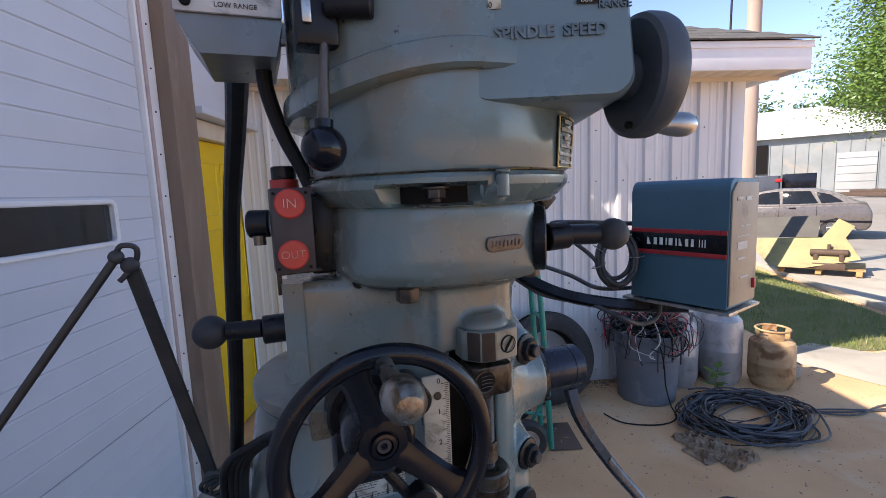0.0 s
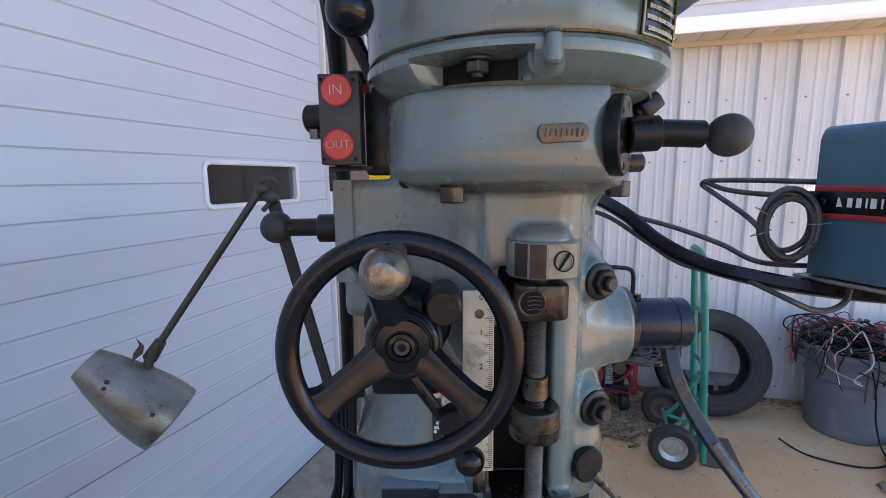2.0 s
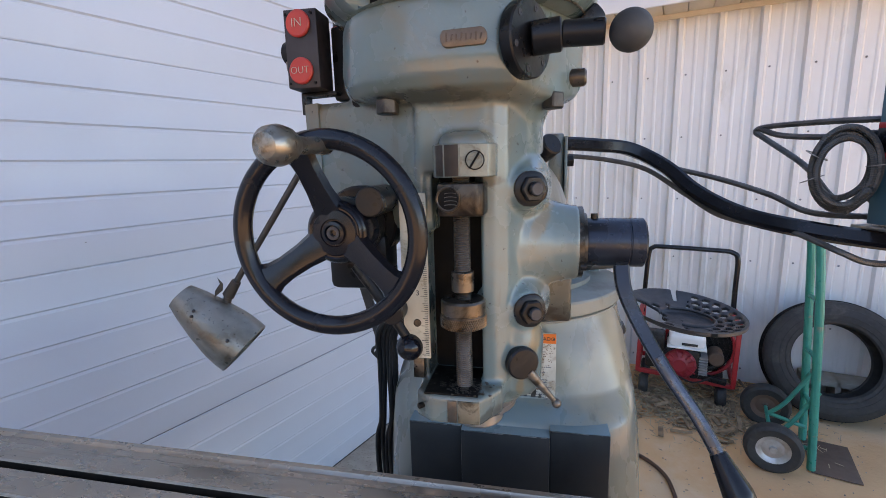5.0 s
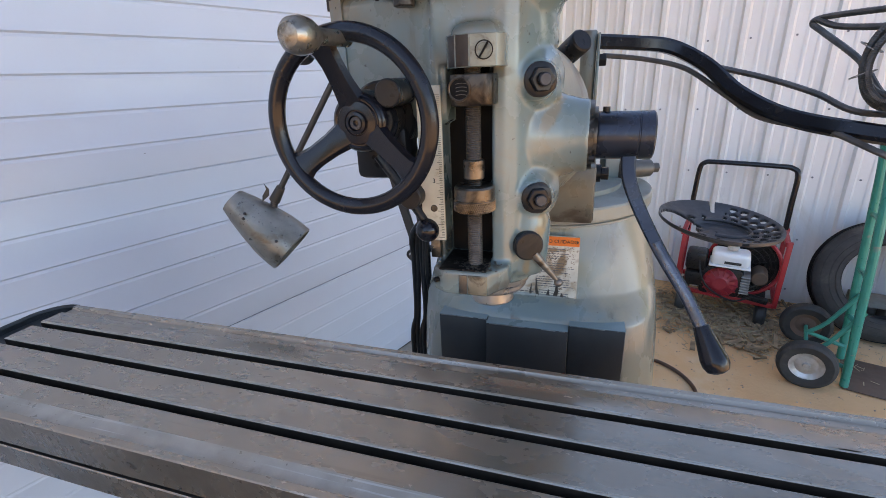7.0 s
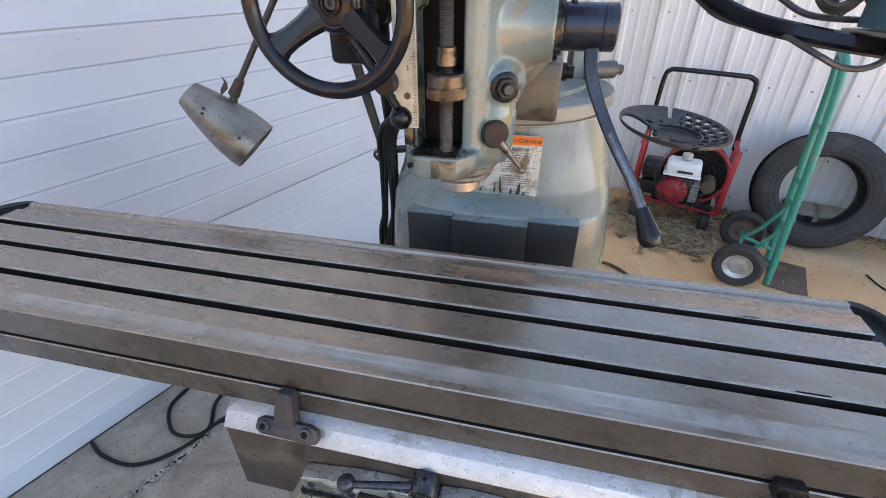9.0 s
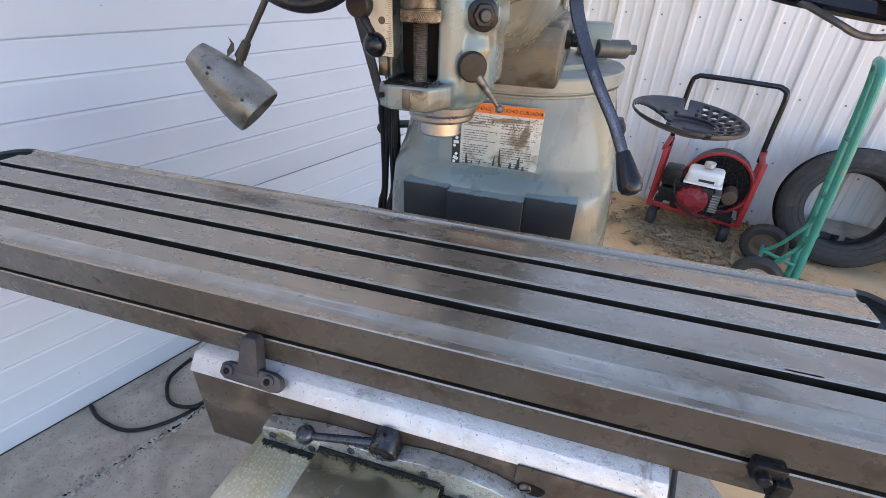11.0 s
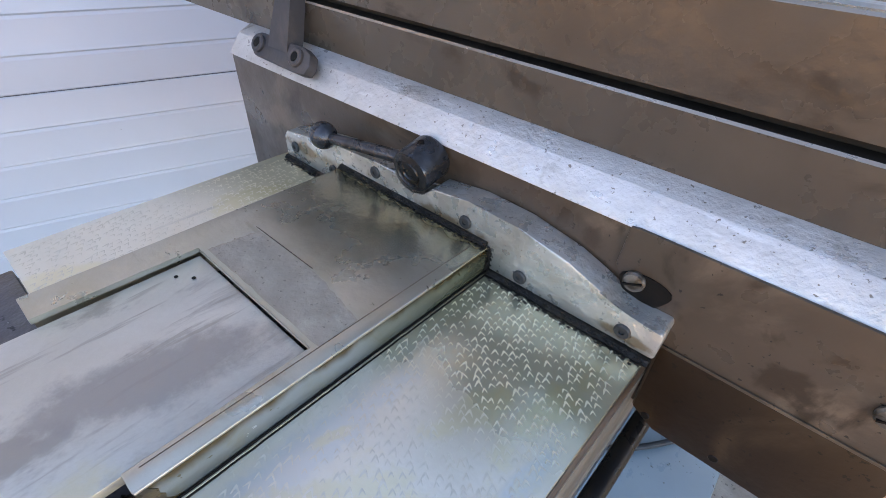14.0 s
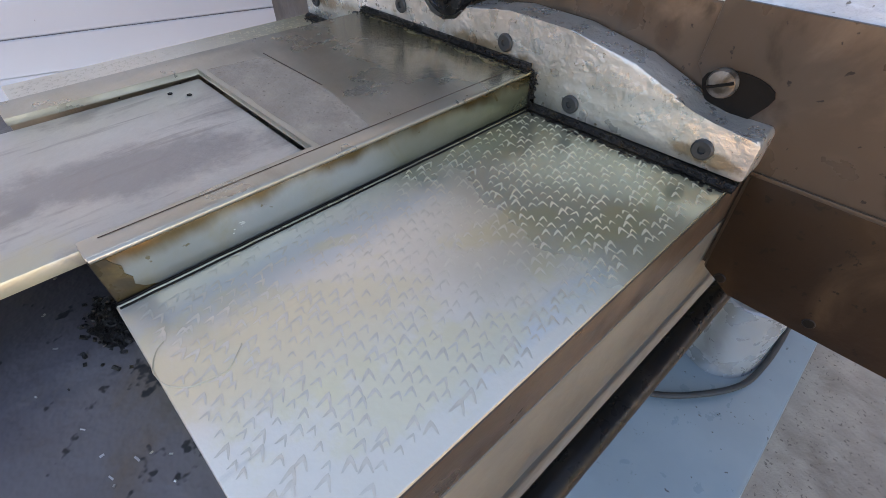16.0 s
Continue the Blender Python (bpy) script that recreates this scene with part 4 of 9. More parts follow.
# range lever with ball
bm = NB()
box(bm, (0.030, 0.283, 1.798), (0.024, 0.02, 0.026), 0.002)
cyl(bm, (0.036, 0.274, 1.806), (0.060, 0.262, 1.804), 0.0065, seg=20, bev=0.001)
cyl(bm, (0.046, 0.285, 1.802), (0.06, 0.31, 1.80), 0.015, 0.019, seg=28, bev=0.002)
rl = part("range_lever", bm, M_black, mill, "black range lever with a ball knob")
bm = NB()
box(bm, (0.0245, 0.2715, 1.803), (0.0055, 0.003, 0.015), 0.0012)
part("latch_slot", bm, M_steel, rl)
bm = NB()
cyl(bm, (0.0335, 0.276, 1.788), (0.0295, 0.2695, 1.742), 0.0026, 0.0036, seg=16)
part("rod", bm, M_bolt, rl)
bm = NB()
ball(bm, (0.0285, 0.268, 1.727), 0.0128, 32)
cyl(bm, (0.0290, 0.2685, 1.737), (0.0294, 0.269, 1.743), 0.0055, seg=16)
part("ball_knob", bm, M_blackpaint, rl)

# push-button box IN / OUT
bm = NB()
box(bm, (0.0095, 0.331, 1.6785), (0.0262, 0.026, 0.057), 0.0008, rot=(0, 0, 3))
bbox = part("button_box", bm, surf("box_black", (0.035, 0.028, 0.03), (0.028, 0.023, 0.025), 30, 0.55, 0, 0.15), mill, "black push-button box with two red buttons")
for z, tx in ((1.6965, "IN"), (1.6625, "OUT")):
    bm = NB()
    lathe(bm, [(0.0099, 0), (0.0099, 0.0016), (0.0088, 0.0024), (0, 0.0026)], (0.009, 0.3178, z), (-0.05, -1, 0), 36)
    b_ = part("push_button", bm, M_red, bbox, "red push button")
    lettering(tx, 0.0092 if tx == "IN" else 0.0076, (0.0088, 0.3148, z), (1, -0.05, 0), (0, 0, 1), M_ivory, b_, depth=0.0003, bold=-0.00022)
for x in (-0.0008, 0.0195):
    for z in (1.7035, 1.6535):
        bm = NB()
        cyl(bm, (x, 0.3205, z), (x, 0.3168, z), 0.0011, seg=10)
        part("cover_screw", bm, M_dark, bbox)
bm = NB()
cyl(bm, (0.0085, 0.405, 1.700), (0.0085, 0.405, 1.7155), 0.0115, seg=20)
part("gland", bm, M_red, bbox, "red cable gland")
bm = NB()
cyl(bm, (0.0085, 0.405, 1.7155), (0.0085, 0.405, 1.7265), 0.0100, seg=20, bev=0.001)
part("gland_nut", bm, M_black, bbox)
bm = NB()
prism(bm, [(-0.003, 0.336, 1.6495), (0.028, 0.336, 1.6495), (0.028, 0.336, 1.6465), (0.0, 0.336, 1.6465), (0.0, 0.336, 1.632), (-0.003, 0.336, 1.632)], (0, 0.012, 0), 0.0005)
part("bracket", bm, M_black, bbox)
bm = NB()
cyl(bm, (-0.004, 0.346, 1.683), (-0.019, 0.349, 1.683), 0.0098, seg=24, bev=0.0012)
part("pressure_gauge", bm, M_black, bbox)
bm = NB()
cyl(bm, (-0.012, 0.341, 1.6685), (-0.012, 0.341, 1.675), 0.0042, seg=12)
part("brass_fitting", bm, M_brass, bbox)

# feed gearbox, left front, with knob
poly = [(0.004, 0.339), (0.010, 0.3335), (0.045, 0.3245), (0.075, 0.3135), (0.094, 0.306), (0.104, 0.304), (0.112, 0.304), (0.112, 0.40), (0.004, 0.40)]
loft(cast, [[V((x, y + (0.004 if k in (0, 3) else 0), z)) for x, y in poly] for k, z in enumerate((1.540, 1.546, 1.634, 1.640))])
bm = NB()
cyl(bm, (0.004, 0.352, 1.6045), (-0.016, 0.352, 1.6045), 0.0105, seg=24, bev=0.001)
cyl(bm, (-0.016, 0.356, 1.605), (-0.040, 0.362, 1.6042), 0.0068, seg=20)
kn = part("feed_knob", bm, M_black, mill, "black ball knob on a stubby shaft")
bm = NB()
ball(bm, (-0.0525, 0.3665, 1.604), 0.0125, 28)
part("ball_knob", bm, surf("matte_ball", (0.02, 0.02, 0.022), (0.03, 0.03, 0.03), 20, 0.6, 0, 0.3), kn)

# right-hand feed selector: round flange, stub and ball
fl = SEL_C
bm = NB()
lathe(bm, [(0, -0.0085), (0.0232, -0.0085), (0.0236, -0.0075), (0.0236, -0.0010), (0.0226, 0), (0, 0)], fl, SEL_N, 56)
selector = part("feed_selector", bm, M_black, mill, "black feed selector lever on a round flange")
for i in range(6):
    a = i * math.pi / 3 + 0.3
    u, v, w = frame_of(SEL_N)
    c = fl - w * 0.0002 + u * (0.0185 * math.cos(a)) + v * (0.0185 * math.sin(a))
    bm = NB()
    lathe(bm, [(0.0021, 0), (0.0021, 0.0006), (0.0012, 0.0006), (0.0010, 0.0003), (0, 0.0003)], c, w, 14)
    part("flange_screw", bm, M_iron, selector)
bm = NB()
cyl(bm, fl, (0.2015, 0.2835, 1.665), 0.0102, seg=28, bev=0.001)
cyl(bm, (0.2015, 0.2835, 1.665), (0.2265, 0.281, 1.664), 0.0078, seg=20, bev=0.001)
part("stub", bm, M_black, selector)
bm = NB()
ball(bm, (0.2405, 0.280, 1.6630), 0.0122, 32)
part("ball_knob", bm, surf("worn_ball", (0.035, 0.034, 0.034), (0.05, 0.048, 0.046), 30, 0.65, 0, 0.4), selector)

bm = NB()
box(bm, (0.2235, 0.352, 1.690), (0.016, 0.020, 0.012), 0.002, rot=(0, -40, 10))
cyl(bm, (0.216, 0.352, 1.684), (0.231, 0.350, 1.6965), 0.0065, seg=16, bev=0.001)
part("trip_handle", bm, M_black, mill)
bm = NB()
cyl(bm, (0.205, 0.350, 1.650), (0.2225, 0.349, 1.650), 0.0066, seg=22, bev=0.0015)
part("side_boss", bm, M_bolt, mill)
bm = NB()
box(bm, (0.0345, 0.362, 1.672), (0.026, 0.034, 0.058), 0.003)
part("box_mount", bm, M_black, mill)
# quill housing with its slot
pts = [(0.098, 0.312), (0.101, 0.302), (0.1065, 0.300), (0.1065, 0.328), (0.1478, 0.328), (0.1478, 0.3015), (0.158, 0.3015), (0.1665, 0.308), (0.176, 0.325), (0.187, 0.35), (0.188, 0.41), (0.098, 0.41)]


def quill_ring(z, k):
    return [V((AX + (x - AX) * k if x > 0.15 else x, AY + (y - AY) * k if y < 0.299 else y, z)) for x, y in pts]


loft(cast, [quill_ring(1.412, 0.99), quill_ring(1.42, 1), quill_ring(1.60, 1), quill_ring(1.628, 1.0)])
loft(cast, [oval(0.137, 0.363, z, rx, ry, 2.6, 48) for z, rx, ry in ((1.395, 0.040, 0.046), (1.399, 0.0455, 0.052), (1.41, 0.048, 0.054), (1.4215, 0.048, 0.034))])
box(cast, (0.127, 0.322, 1.612), (0.050, 0.044, 0.056))
# rounded bulge over the stop screw's upper lug, lower lug, side bosses
loft(cast, [oval(0.138, 0.306, z, rx, ry, 2.6, 40) for z, rx, ry in ((1.5980, 0.0195, 0.0225), (1.603, 0.0200, 0.0240), (1.6075, 0.0175, 0.021), (1.6110, 0.012, 0.012))])
prism(cast, [(0.1005, 0.300, 1.4235), (0.1005, 0.283, 1.4235), (0.113, 0.2745, 1.4235), (0.1495, 0.2745, 1.4235), (0.1635, 0.296, 1.4235), (0.1635, 0.33, 1.4235), (0.1005, 0.33, 1.4235)], (0, 0, -0.0215))
BN = V((0.45, -0.885, 0)).normalized()
for z in (1.570, 1.478):
    lathe(cast, [(0, -0.035), (0.034, -0.03), (0.024, -0.018), (0.0168, -0.008), (0.0150, -0.003), (0.0142, -0.0010), (0, -0.0010)], V((0.183, 0.3145, z)), BN, 36)
loft(cast, [oval(0.170, 0.335, z, r, r, 2.2, 32) for z, r in ((1.405, 0.018), (1.412, 0.022), (1.45, 0.024), (1.47, 0.020))])
CZ, CY = 1.5215, 0.372
lathe(cast, [(0, 0), (0.062, 0.0), (0.053, 0.012), (0.043, 0.026), (0.0355, 0.040), (0.0320, 0.052), (0.0308, 0.0615), (0, 0.0615)], (0.160, CY, CZ), (1, 0, 0), 48)
# the pieces of the casting run into one another with cast fillets
clutch = part("head_casting", cast, M_green, mill, "grey-green cast head with oil-browned hollows")
quill = gearbox = mill
fuse = clutch.modifiers.new("fuse", "REMESH")
fuse.mode, fuse.voxel_size, fuse.use_smooth_shade = "VOXEL", 0.0016, True
ease = clutch.modifiers.new("ease", "SMOOTH")
ease.factor, ease.iterations = 0.5, 12
bm = NB()
prism(bm, [V((0.14285, 0.2711, 1.6644)) + V((0.99, 0.076, 0)) * (x + 0.0105 * k) + UP * y for x, y, k in [(0.0055 * math.cos(a) * 0.75, 0.0056 * math.sin(a), 1 if math.cos(a) > 0 else -1) for a in [math.pi / 10 + i * math.pi / 5 for i in range(10)]]], (0, -0.0020, 0), 0.0006)
serial = part("serial_plate", bm, M_serial, mill, "copper-brown riveted serial plate")
bm = NB()
for i in range(8):
    box(bm, (0.1325 + i * 0.003, 0.2679 + i * 0.00024, 1.6645), (0.0009, 0.0003, 0.0036 + 0.0012 * (i % 3 == 0)), 0, rot=(0, 12 * (i % 2), 4.6))
part("stamped_mark", bm, M_rust, serial)["kind"] = "stuff"
bm = NB()
hexnut(bm, (0.0820, 0.3015, 1.6250), (0, 0, 1), 0.0085, 0.0105)
part("clutch_bolt", bm, M_hex, clutch)
bm = NB()
hexnut(bm, (0.198, 0.331, 1.6265), (0, 0, 1), 0.0085, 0.011)
part("clutch_bolt", bm, M_hex, clutch)
bm = NB()
cyl(bm, (0.0515, 0.3208, 1.638), (0.0515, 0.33, 1.638), 0.0042, seg=16)
part("oil_hole", bm, M_dark, clutch)

bm = NB()
loft(bm, [[V((x, y, z)) for x, y in ((-0.0005, 0.336), (0.0135, 0.3305), (0.0155, 0.345), (0.0, 0.36))] for z in (1.567, 1.640)])
part("gearbox_lug", bm, M_green, gearbox)
# upper lug of the stop screw: bare worn faces
lugp = [(0.1165, 0.303), (0.1165, 0.2905), (0.1190, 0.2868), (0.1265, 0.2785), (0.1375, 0.2765), (0.1560, 0.2805), (0.1605, 0.289), (0.1605, 0.303)]
bm = NB()
lo = [bm.verts.new((x, y, 1.5800)) for x, y in lugp]
hi = [bm.verts.new((x, y, 1.6020)) for x, y in lugp]
for i in range(len(lugp) - 1):
    f = bm.faces.new((lo[i], lo[i + 1], hi[i + 1], hi[i]))
    f.material_index = (0, 0, 1, 1, 2, 2, 0)[i]
bm.faces.new(lo[::-1])
bm.faces.new(hi)
bmesh.ops.bevel(bm, geom=bm.edges[:], offset=0.0007, segments=1, affect="EDGES")
M_bare = surf("bare_lug", (0.245, 0.245, 0.195), (0.19, 0.185, 0.145), 40, 0.4, 0.15, 0.3, 160, stain=(0.085, 0.062, 0.04), sscale=60, slow=0.50, shigh=0.68)
lug = part("stop_lug", bm, [M_green, surf("oily_lug", (0.042, 0.031, 0.023), (0.028, 0.02, 0.015), 50, 0.4, 0.3, 0.3, 160), M_bare], mill, "worn faceted lug with dark and bare faces")
bm = NB()
lathe(bm, [(0.0058, 0), (0.0058, 0.0010), (0.0048, 0.0012), (0.0045, 0.0006), (0, 0.0006)], (0.1475, 0.2788, 1.5910), (0.18, -1, 0), 28)
part("slot_screw", bm, M_bare, lug, "slotted screw")
bm = NB()
lathe(bm, [(0.0064, 0), (0.0064, 0.0009), (0.0056, 0.0009), (0.0056, 0)], (0.1475, 0.2785, 1.5910), (0.18, -1, 0), 28)
part("screw_seat", bm, M_dark, lug)
bm = NB()
box(bm, (0.1475, 0.2772, 1.5910), (0.0013, 0.0012, 0.0118), 0, rot=(0, 32, 0))
part("screw_slot", bm, M_dark, lug)
foot = clutch
bm = NB()
prism(bm, [(0.1255, 0.2738, 1.4210), (0.1325, 0.2738, 1.4210), (0.1325, 0.2738, 1.4040), (0.1255, 0.2738, 1.4040)], (0, 0.002, 0), 0.0006)
part("lug_face", bm, M_bolt, foot)
bm = NB()
prism(bm, [(0.1330, 0.2738, 1.4210), (0.1490, 0.2738, 1.4210), (0.1490, 0.2738, 1.4040), (0.1330, 0.2738, 1.4040)], (0, 0.002, 0), 0.0006)
part("lug_face", bm, surf("foot_face", (0.27, 0.235, 0.17), (0.17, 0.14, 0.09), 40, 0.42, 0.3, 0.4, 160, stain=(0.05, 0.035, 0.02), sscale=55, slow=0.48, shigh=0.62), foot)
# near-black pocket floor: oil, with the recess's shade painted in
bm = NB()
box(bm, (0.1275, 0.3005, 1.4238), (0.040, 0.046, 0.0022), 0.0008)
part("oily_shaded_pocket", bm, M_dark, foot)
bm = NB()
random.seed(77)
for i in range(260):
    a, q = random.uniform(0, 6.283), abs(random.gauss(0, 1))
    x, y = 0.1345 + 0.0125 * q * math.cos(a), 0.292 + 0.010 * q * math.sin(a)
    if 0.104 < x < 0.158 and 0.2755 < y < 0.318:
        bmesh.ops.create_icosphere(bm, subdivisions=1, radius=random.uniform(0.0005, 0.0014), matrix=Matrix.Translation((x, y, 1.4246)) @ Matrix.Diagonal((1.3, 1, 0.7, 1)))
part("oily_swarf", bm, M_hex, foot, "oily brown swarf")["kind"] = "stuff"
bm = NB()
cyl(bm, (0.107, 0.280, 1.4135), (0.1035, 0.2765, 1.4135), 0.0022, seg=12)
part("set_screw", bm, M_dark, foot)
# slot back painted near black as the slot's shade, stop screw, trip block, micrometer nut
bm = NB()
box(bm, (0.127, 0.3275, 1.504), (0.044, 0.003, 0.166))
part("shaded_slot_back", bm, M_dark, quill)
bm = NB()
sc = []
z = 1.424
SX, SY = 0.1355, 0.2935
while z < 1.5845:
    sc += [(0.0062, z), (0.0056, z + 0.0008)]
    z += 0.0016
lathe(bm, [(0, 1.424)] + sc + [(0, z)], (SX, SY, 0), UP, 18)
part("stop_screw", bm, M_bolt, quill, "threaded depth stop screw")
bm = NB()
prism(bm, [(0.1205, 0.3055, 1.5760), (0.1205, 0.2825, 1.5760), (0.1265, 0.279, 1.5760), (0.1485, 0.279, 1.5760), (0.153, 0.2835, 1.5760), (0.153, 0.3055, 1.5760)], (0, 0, -0.0225), 0.0022)
M_tripsteel = surf("trip_steel", (0.10, 0.078, 0.058), (0.062, 0.047, 0.034), 45, 0.36, 0.7, 0.35, 200, stain=(0.02, 0.015, 0.011), sscale=50, slow=0.46, shigh=0.62)
trip = part("trip_block", bm, M_tripsteel, quill, "oily steel quill stop block")
bm = NB()
cyl(bm, (0.1290, 0.2785, 1.5655), (0.1290, 0.285, 1.5655), 0.0076, seg=28)
part("block_hole", bm, M_dark, trip)
bm = NB()
lathe(bm, [(0.0088, 0), (0.0086, 0.0008), (0.0078, 0.0009), (0.0070, 0.0004), (0.0066, -0.001)], (0.1290, 0.2788, 1.5655), (0, -1, 0), 32)
part("hole_lip", bm, M_tripsteel, trip)
bm = NB()
for k in range(4):
    sweep(bm, [V((0.1306 + 0.0044 * math.cos(a_), 0.27835 + 0.0001 * k, 1.5610 + 0.0026 * k + 0.0010 * math.sin(a_))) for a_ in [math.pi * (0.1 + 0.08 * q_) for q_ in range(11)]], circle(0.00028, 5))
part("hole_thread", bm, M_bolt, trip)
bm = NB()
cyl(bm, (SX, SY, 1.498), (SX, SY, 1.5130), 0.0082, seg=24, bev=0.0006)
part("collar", bm, M_brass, quill)
bm = NB()
lathe(bm, [(0, 0), (0.0148, 0), (0.0163, 0.001), (0.0163, 0.0095), (0.0158, 0.0100), (0.0158, 0.0107), (0.0163, 0.0112), (0.0163, 0.0195), (0.0150, 0.021), (0, 0.021)], (SX, SY, 1.4715), UP, 72)
mic = part("micrometer_nut", bm, M_brass, quill, "knurled micrometer nut")
bm = NB()
for i in range(72):
    a = 2 * math.pi * i / 72
    for k in range(5):
        c = V((SX + 0.0163 * math.cos(a + k * 0.044), SY + 0.0163 * math.sin(a + k * 0.044), 1.4732 + k * 0.0016))
        if math.sin(a) < 0.3:
            box(bm, c, (0.0009, 0.0009, 0.0012), rot=(0, 0, math.degrees(a) + 45))
part("knurl", bm, M_brass, mic, flat=True)
# ruler
bm = NB()
box(bm, (0.0985, 0.2985, 1.5055), (0.0205, 0.0024, 0.127), 0.0006)
ruler = part("depth_scale", bm, M_ivory, quill, "yellowed depth scale with inch numbers")
bm = NB()
for i in range(81):
    z = 1.5623 - i * 0.0235 / 16
    l = 0.0055 if i % 8 == 0 else (0.004 if i % 4 == 0 else 0.0026)
    box(bm, (0.1078 - l / 2, 0.2971, z), (l, 0.0003, 0.00032))
part("tick_mark", bm, M_ink, ruler, flat=True)["kind"] = "stuff"
for i in range(6):
    lettering(str(i), 0.0056, (0.1003, 0.29705, 1.5645 - i * 0.0235), (1, 0, 0), (0, 0, 1), M_ink, ruler, "numeral", depth=0.0002)
for z in (1.5535, 1.4705):
    bm = NB()
    lathe(bm, [(0.0031, 0), (0.0028, 0.0011), (0, 0.0014)], (0.0992, 0.2973, z), (0, -1, 0), 18)
    part("scale_screw", bm, M_brass, ruler)
bm = NB()
box(bm, (0.099, 0.300, 1.434), (0.009, 0.006, 0.017), 0.001)
part("scale_foot", bm, M_brass, quill)

# side bosses, bolts, lock knob
for z in (1.570, 1.478):
    o = V((0.183, 0.3145, z))
    boss = clutch
    bm = NB()
    lathe(bm, [(0, -0.0015), (0.0128, -0.0012), (0.0128, 0.0008), (0.0105, 0.002), (0, 0.002)], o, BN, 32)
    hexnut(bm, o + BN * 0.001, BN, 0.0100, 0.0058)
    cyl(bm, o + BN * 0.005, o + BN * 0.0105, 0.0052, seg=20, bev=0.0008)
    part("clamp_nut", bm, M_black, boss, "black hexagon clamp nut with washer")
    bm = NB()
    cyl(bm, o + BN * 0.0092, o + BN * 0.0112, 0.0046, seg=20, bev=0.0006)
    part("stud_end", bm, M_iron, boss)
    bu_, bv_ = frame_of(BN)[:2]
    bm = NB()
    edge_ = [o + BN * 0.0002 + (bu_ * math.cos(a_) + bv_ * math.sin(a_)) * (0.0133 + 0.0014 * noise.noise(V((1.3 * math.cos(a_), 1.3 * math.sin(a_), z * 40))) + 0.0003 * noise.noise(V((9 * math.cos(a_), 9 * math.sin(a_), z * 40)))) for a_ in [2 * math.pi * k / 64 for k in range(64)]]
    prism(bm, edge_, BN * 0.0005)
    part("grime_ring", bm, M_greasy, boss, "black grime round the washer")
bm = NB()
o = V((0.1765, 0.3125, 1.4375))
bm = NB()
cyl(bm, o - BN * 0.012, o + BN * 0.006, 0.0128, seg=30, bev=0.0014)
lock = part("quill_lock", bm, M_black, mill, "black quill lock with a small steel lever")
bm = NB()
cyl(bm, o + V((0.006, 0.000, -0.008)), o + V((0.0265, 0.004, -0.0335)), 0.0044, 0.0019, seg=14)
ball(bm, o + V((0.0275, 0.004, -0.035)), 0.0038, 16)
part("lock_lever", bm, M_head, lock)

# conical quill feed boss and cylinder
bm = NB()
cyl(bm, (0.2205, CY, CZ), (0.2245, CY, CZ), 0.0300, seg=44)
cyl(bm, (0.2245, CY, CZ), (0.2275, CY, CZ), 0.0245, seg=40)
part("feed_flange", bm, M_brass, quill)
bm = NB()
lathe(bm, [(0, 0), (0.0198, 0), (0.0202, 0.001), (0.0202, 0.0325), (0.0196, 0.033), (0.0196, 0.0338), (0.0202, 0.0343), (0.0202, 0.0445), (0.0185, 0.046), (0, 0.046)], (0.2275, CY, CZ), (1, 0, 0), 44)
fcyl = part("feed_cylinder", bm, M_bluesteel, mill, "blued steel quill feed cylinder")
bm = NB()
cyl(bm, (0.234, CY, CZ + 0.0195), (0.234, CY, CZ + 0.024), 0.003, seg=12)
part("oiler", bm, M_black, fcyl)
bm = NB()
cyl(bm, (0.222, CY - 0.024, CZ - 0.016), (0.2265, CY - 0.024, CZ - 0.016), 0.0032, seg=14)
part("flange_screw", bm, M_black, fcyl)
bm = NB()
path = spline([(0.2535, 0.353, 1.5055), (0.2555, 0.347, 1.488), (0.265, 0.341, 1.465), (0.283, 0.328, 1.433), (0.304, 0.312, 1.402), (0.316, 0.302, 1.380)], 5)
sweep(bm, path, [(-0.0060, -0.0026), (-0.0046, -0.0042), (0.0046, -0.0042), (0.0060, -0.0026), (0.0060, 0.0026), (0.0046, 0.0042), (-0.0046, 0.0042), (-0.0060, 0.0026)], hint=(0, 1, 0.3), scale=[1.0 - 0.25 * i / (len(path) - 1) for i in range(len(path))])
flever = part("quill_feed_lever", bm, M_bluesteel, mill, "curved blued steel quill feed lever")
bm = NB()
sweep(bm, path[len(path) // 2 + 1:], circle(0.0051, 12, 0.0046), hint=(0, 1, 0.3))
part("worn_rod", bm, surf("worn_rod", (0.13, 0.138, 0.16), (0.07, 0.074, 0.085), 40, 0.28, 0.85, 0.2, 160, stain=(0.05, 0.045, 0.04), sscale=40, slow=0.54, shigh=0.68), flever, "bare worn steel lower rod")
bm = NB()
ax = V((0.010, -0.012, -0.0215)).normalized()
lathe(bm, [(0, 0), (0.0058, 0), (0.0062, 0.002), (0.0102, 0.026), (0.0100, 0.031), (0.0080, 0.0355), (0.004, 0.0375), (0, 0.038)], V((0.3155, 0.3025, 1.3815)), ax, 28)
part("grip", bm, M_blackpaint, flever, "black tapered grip")

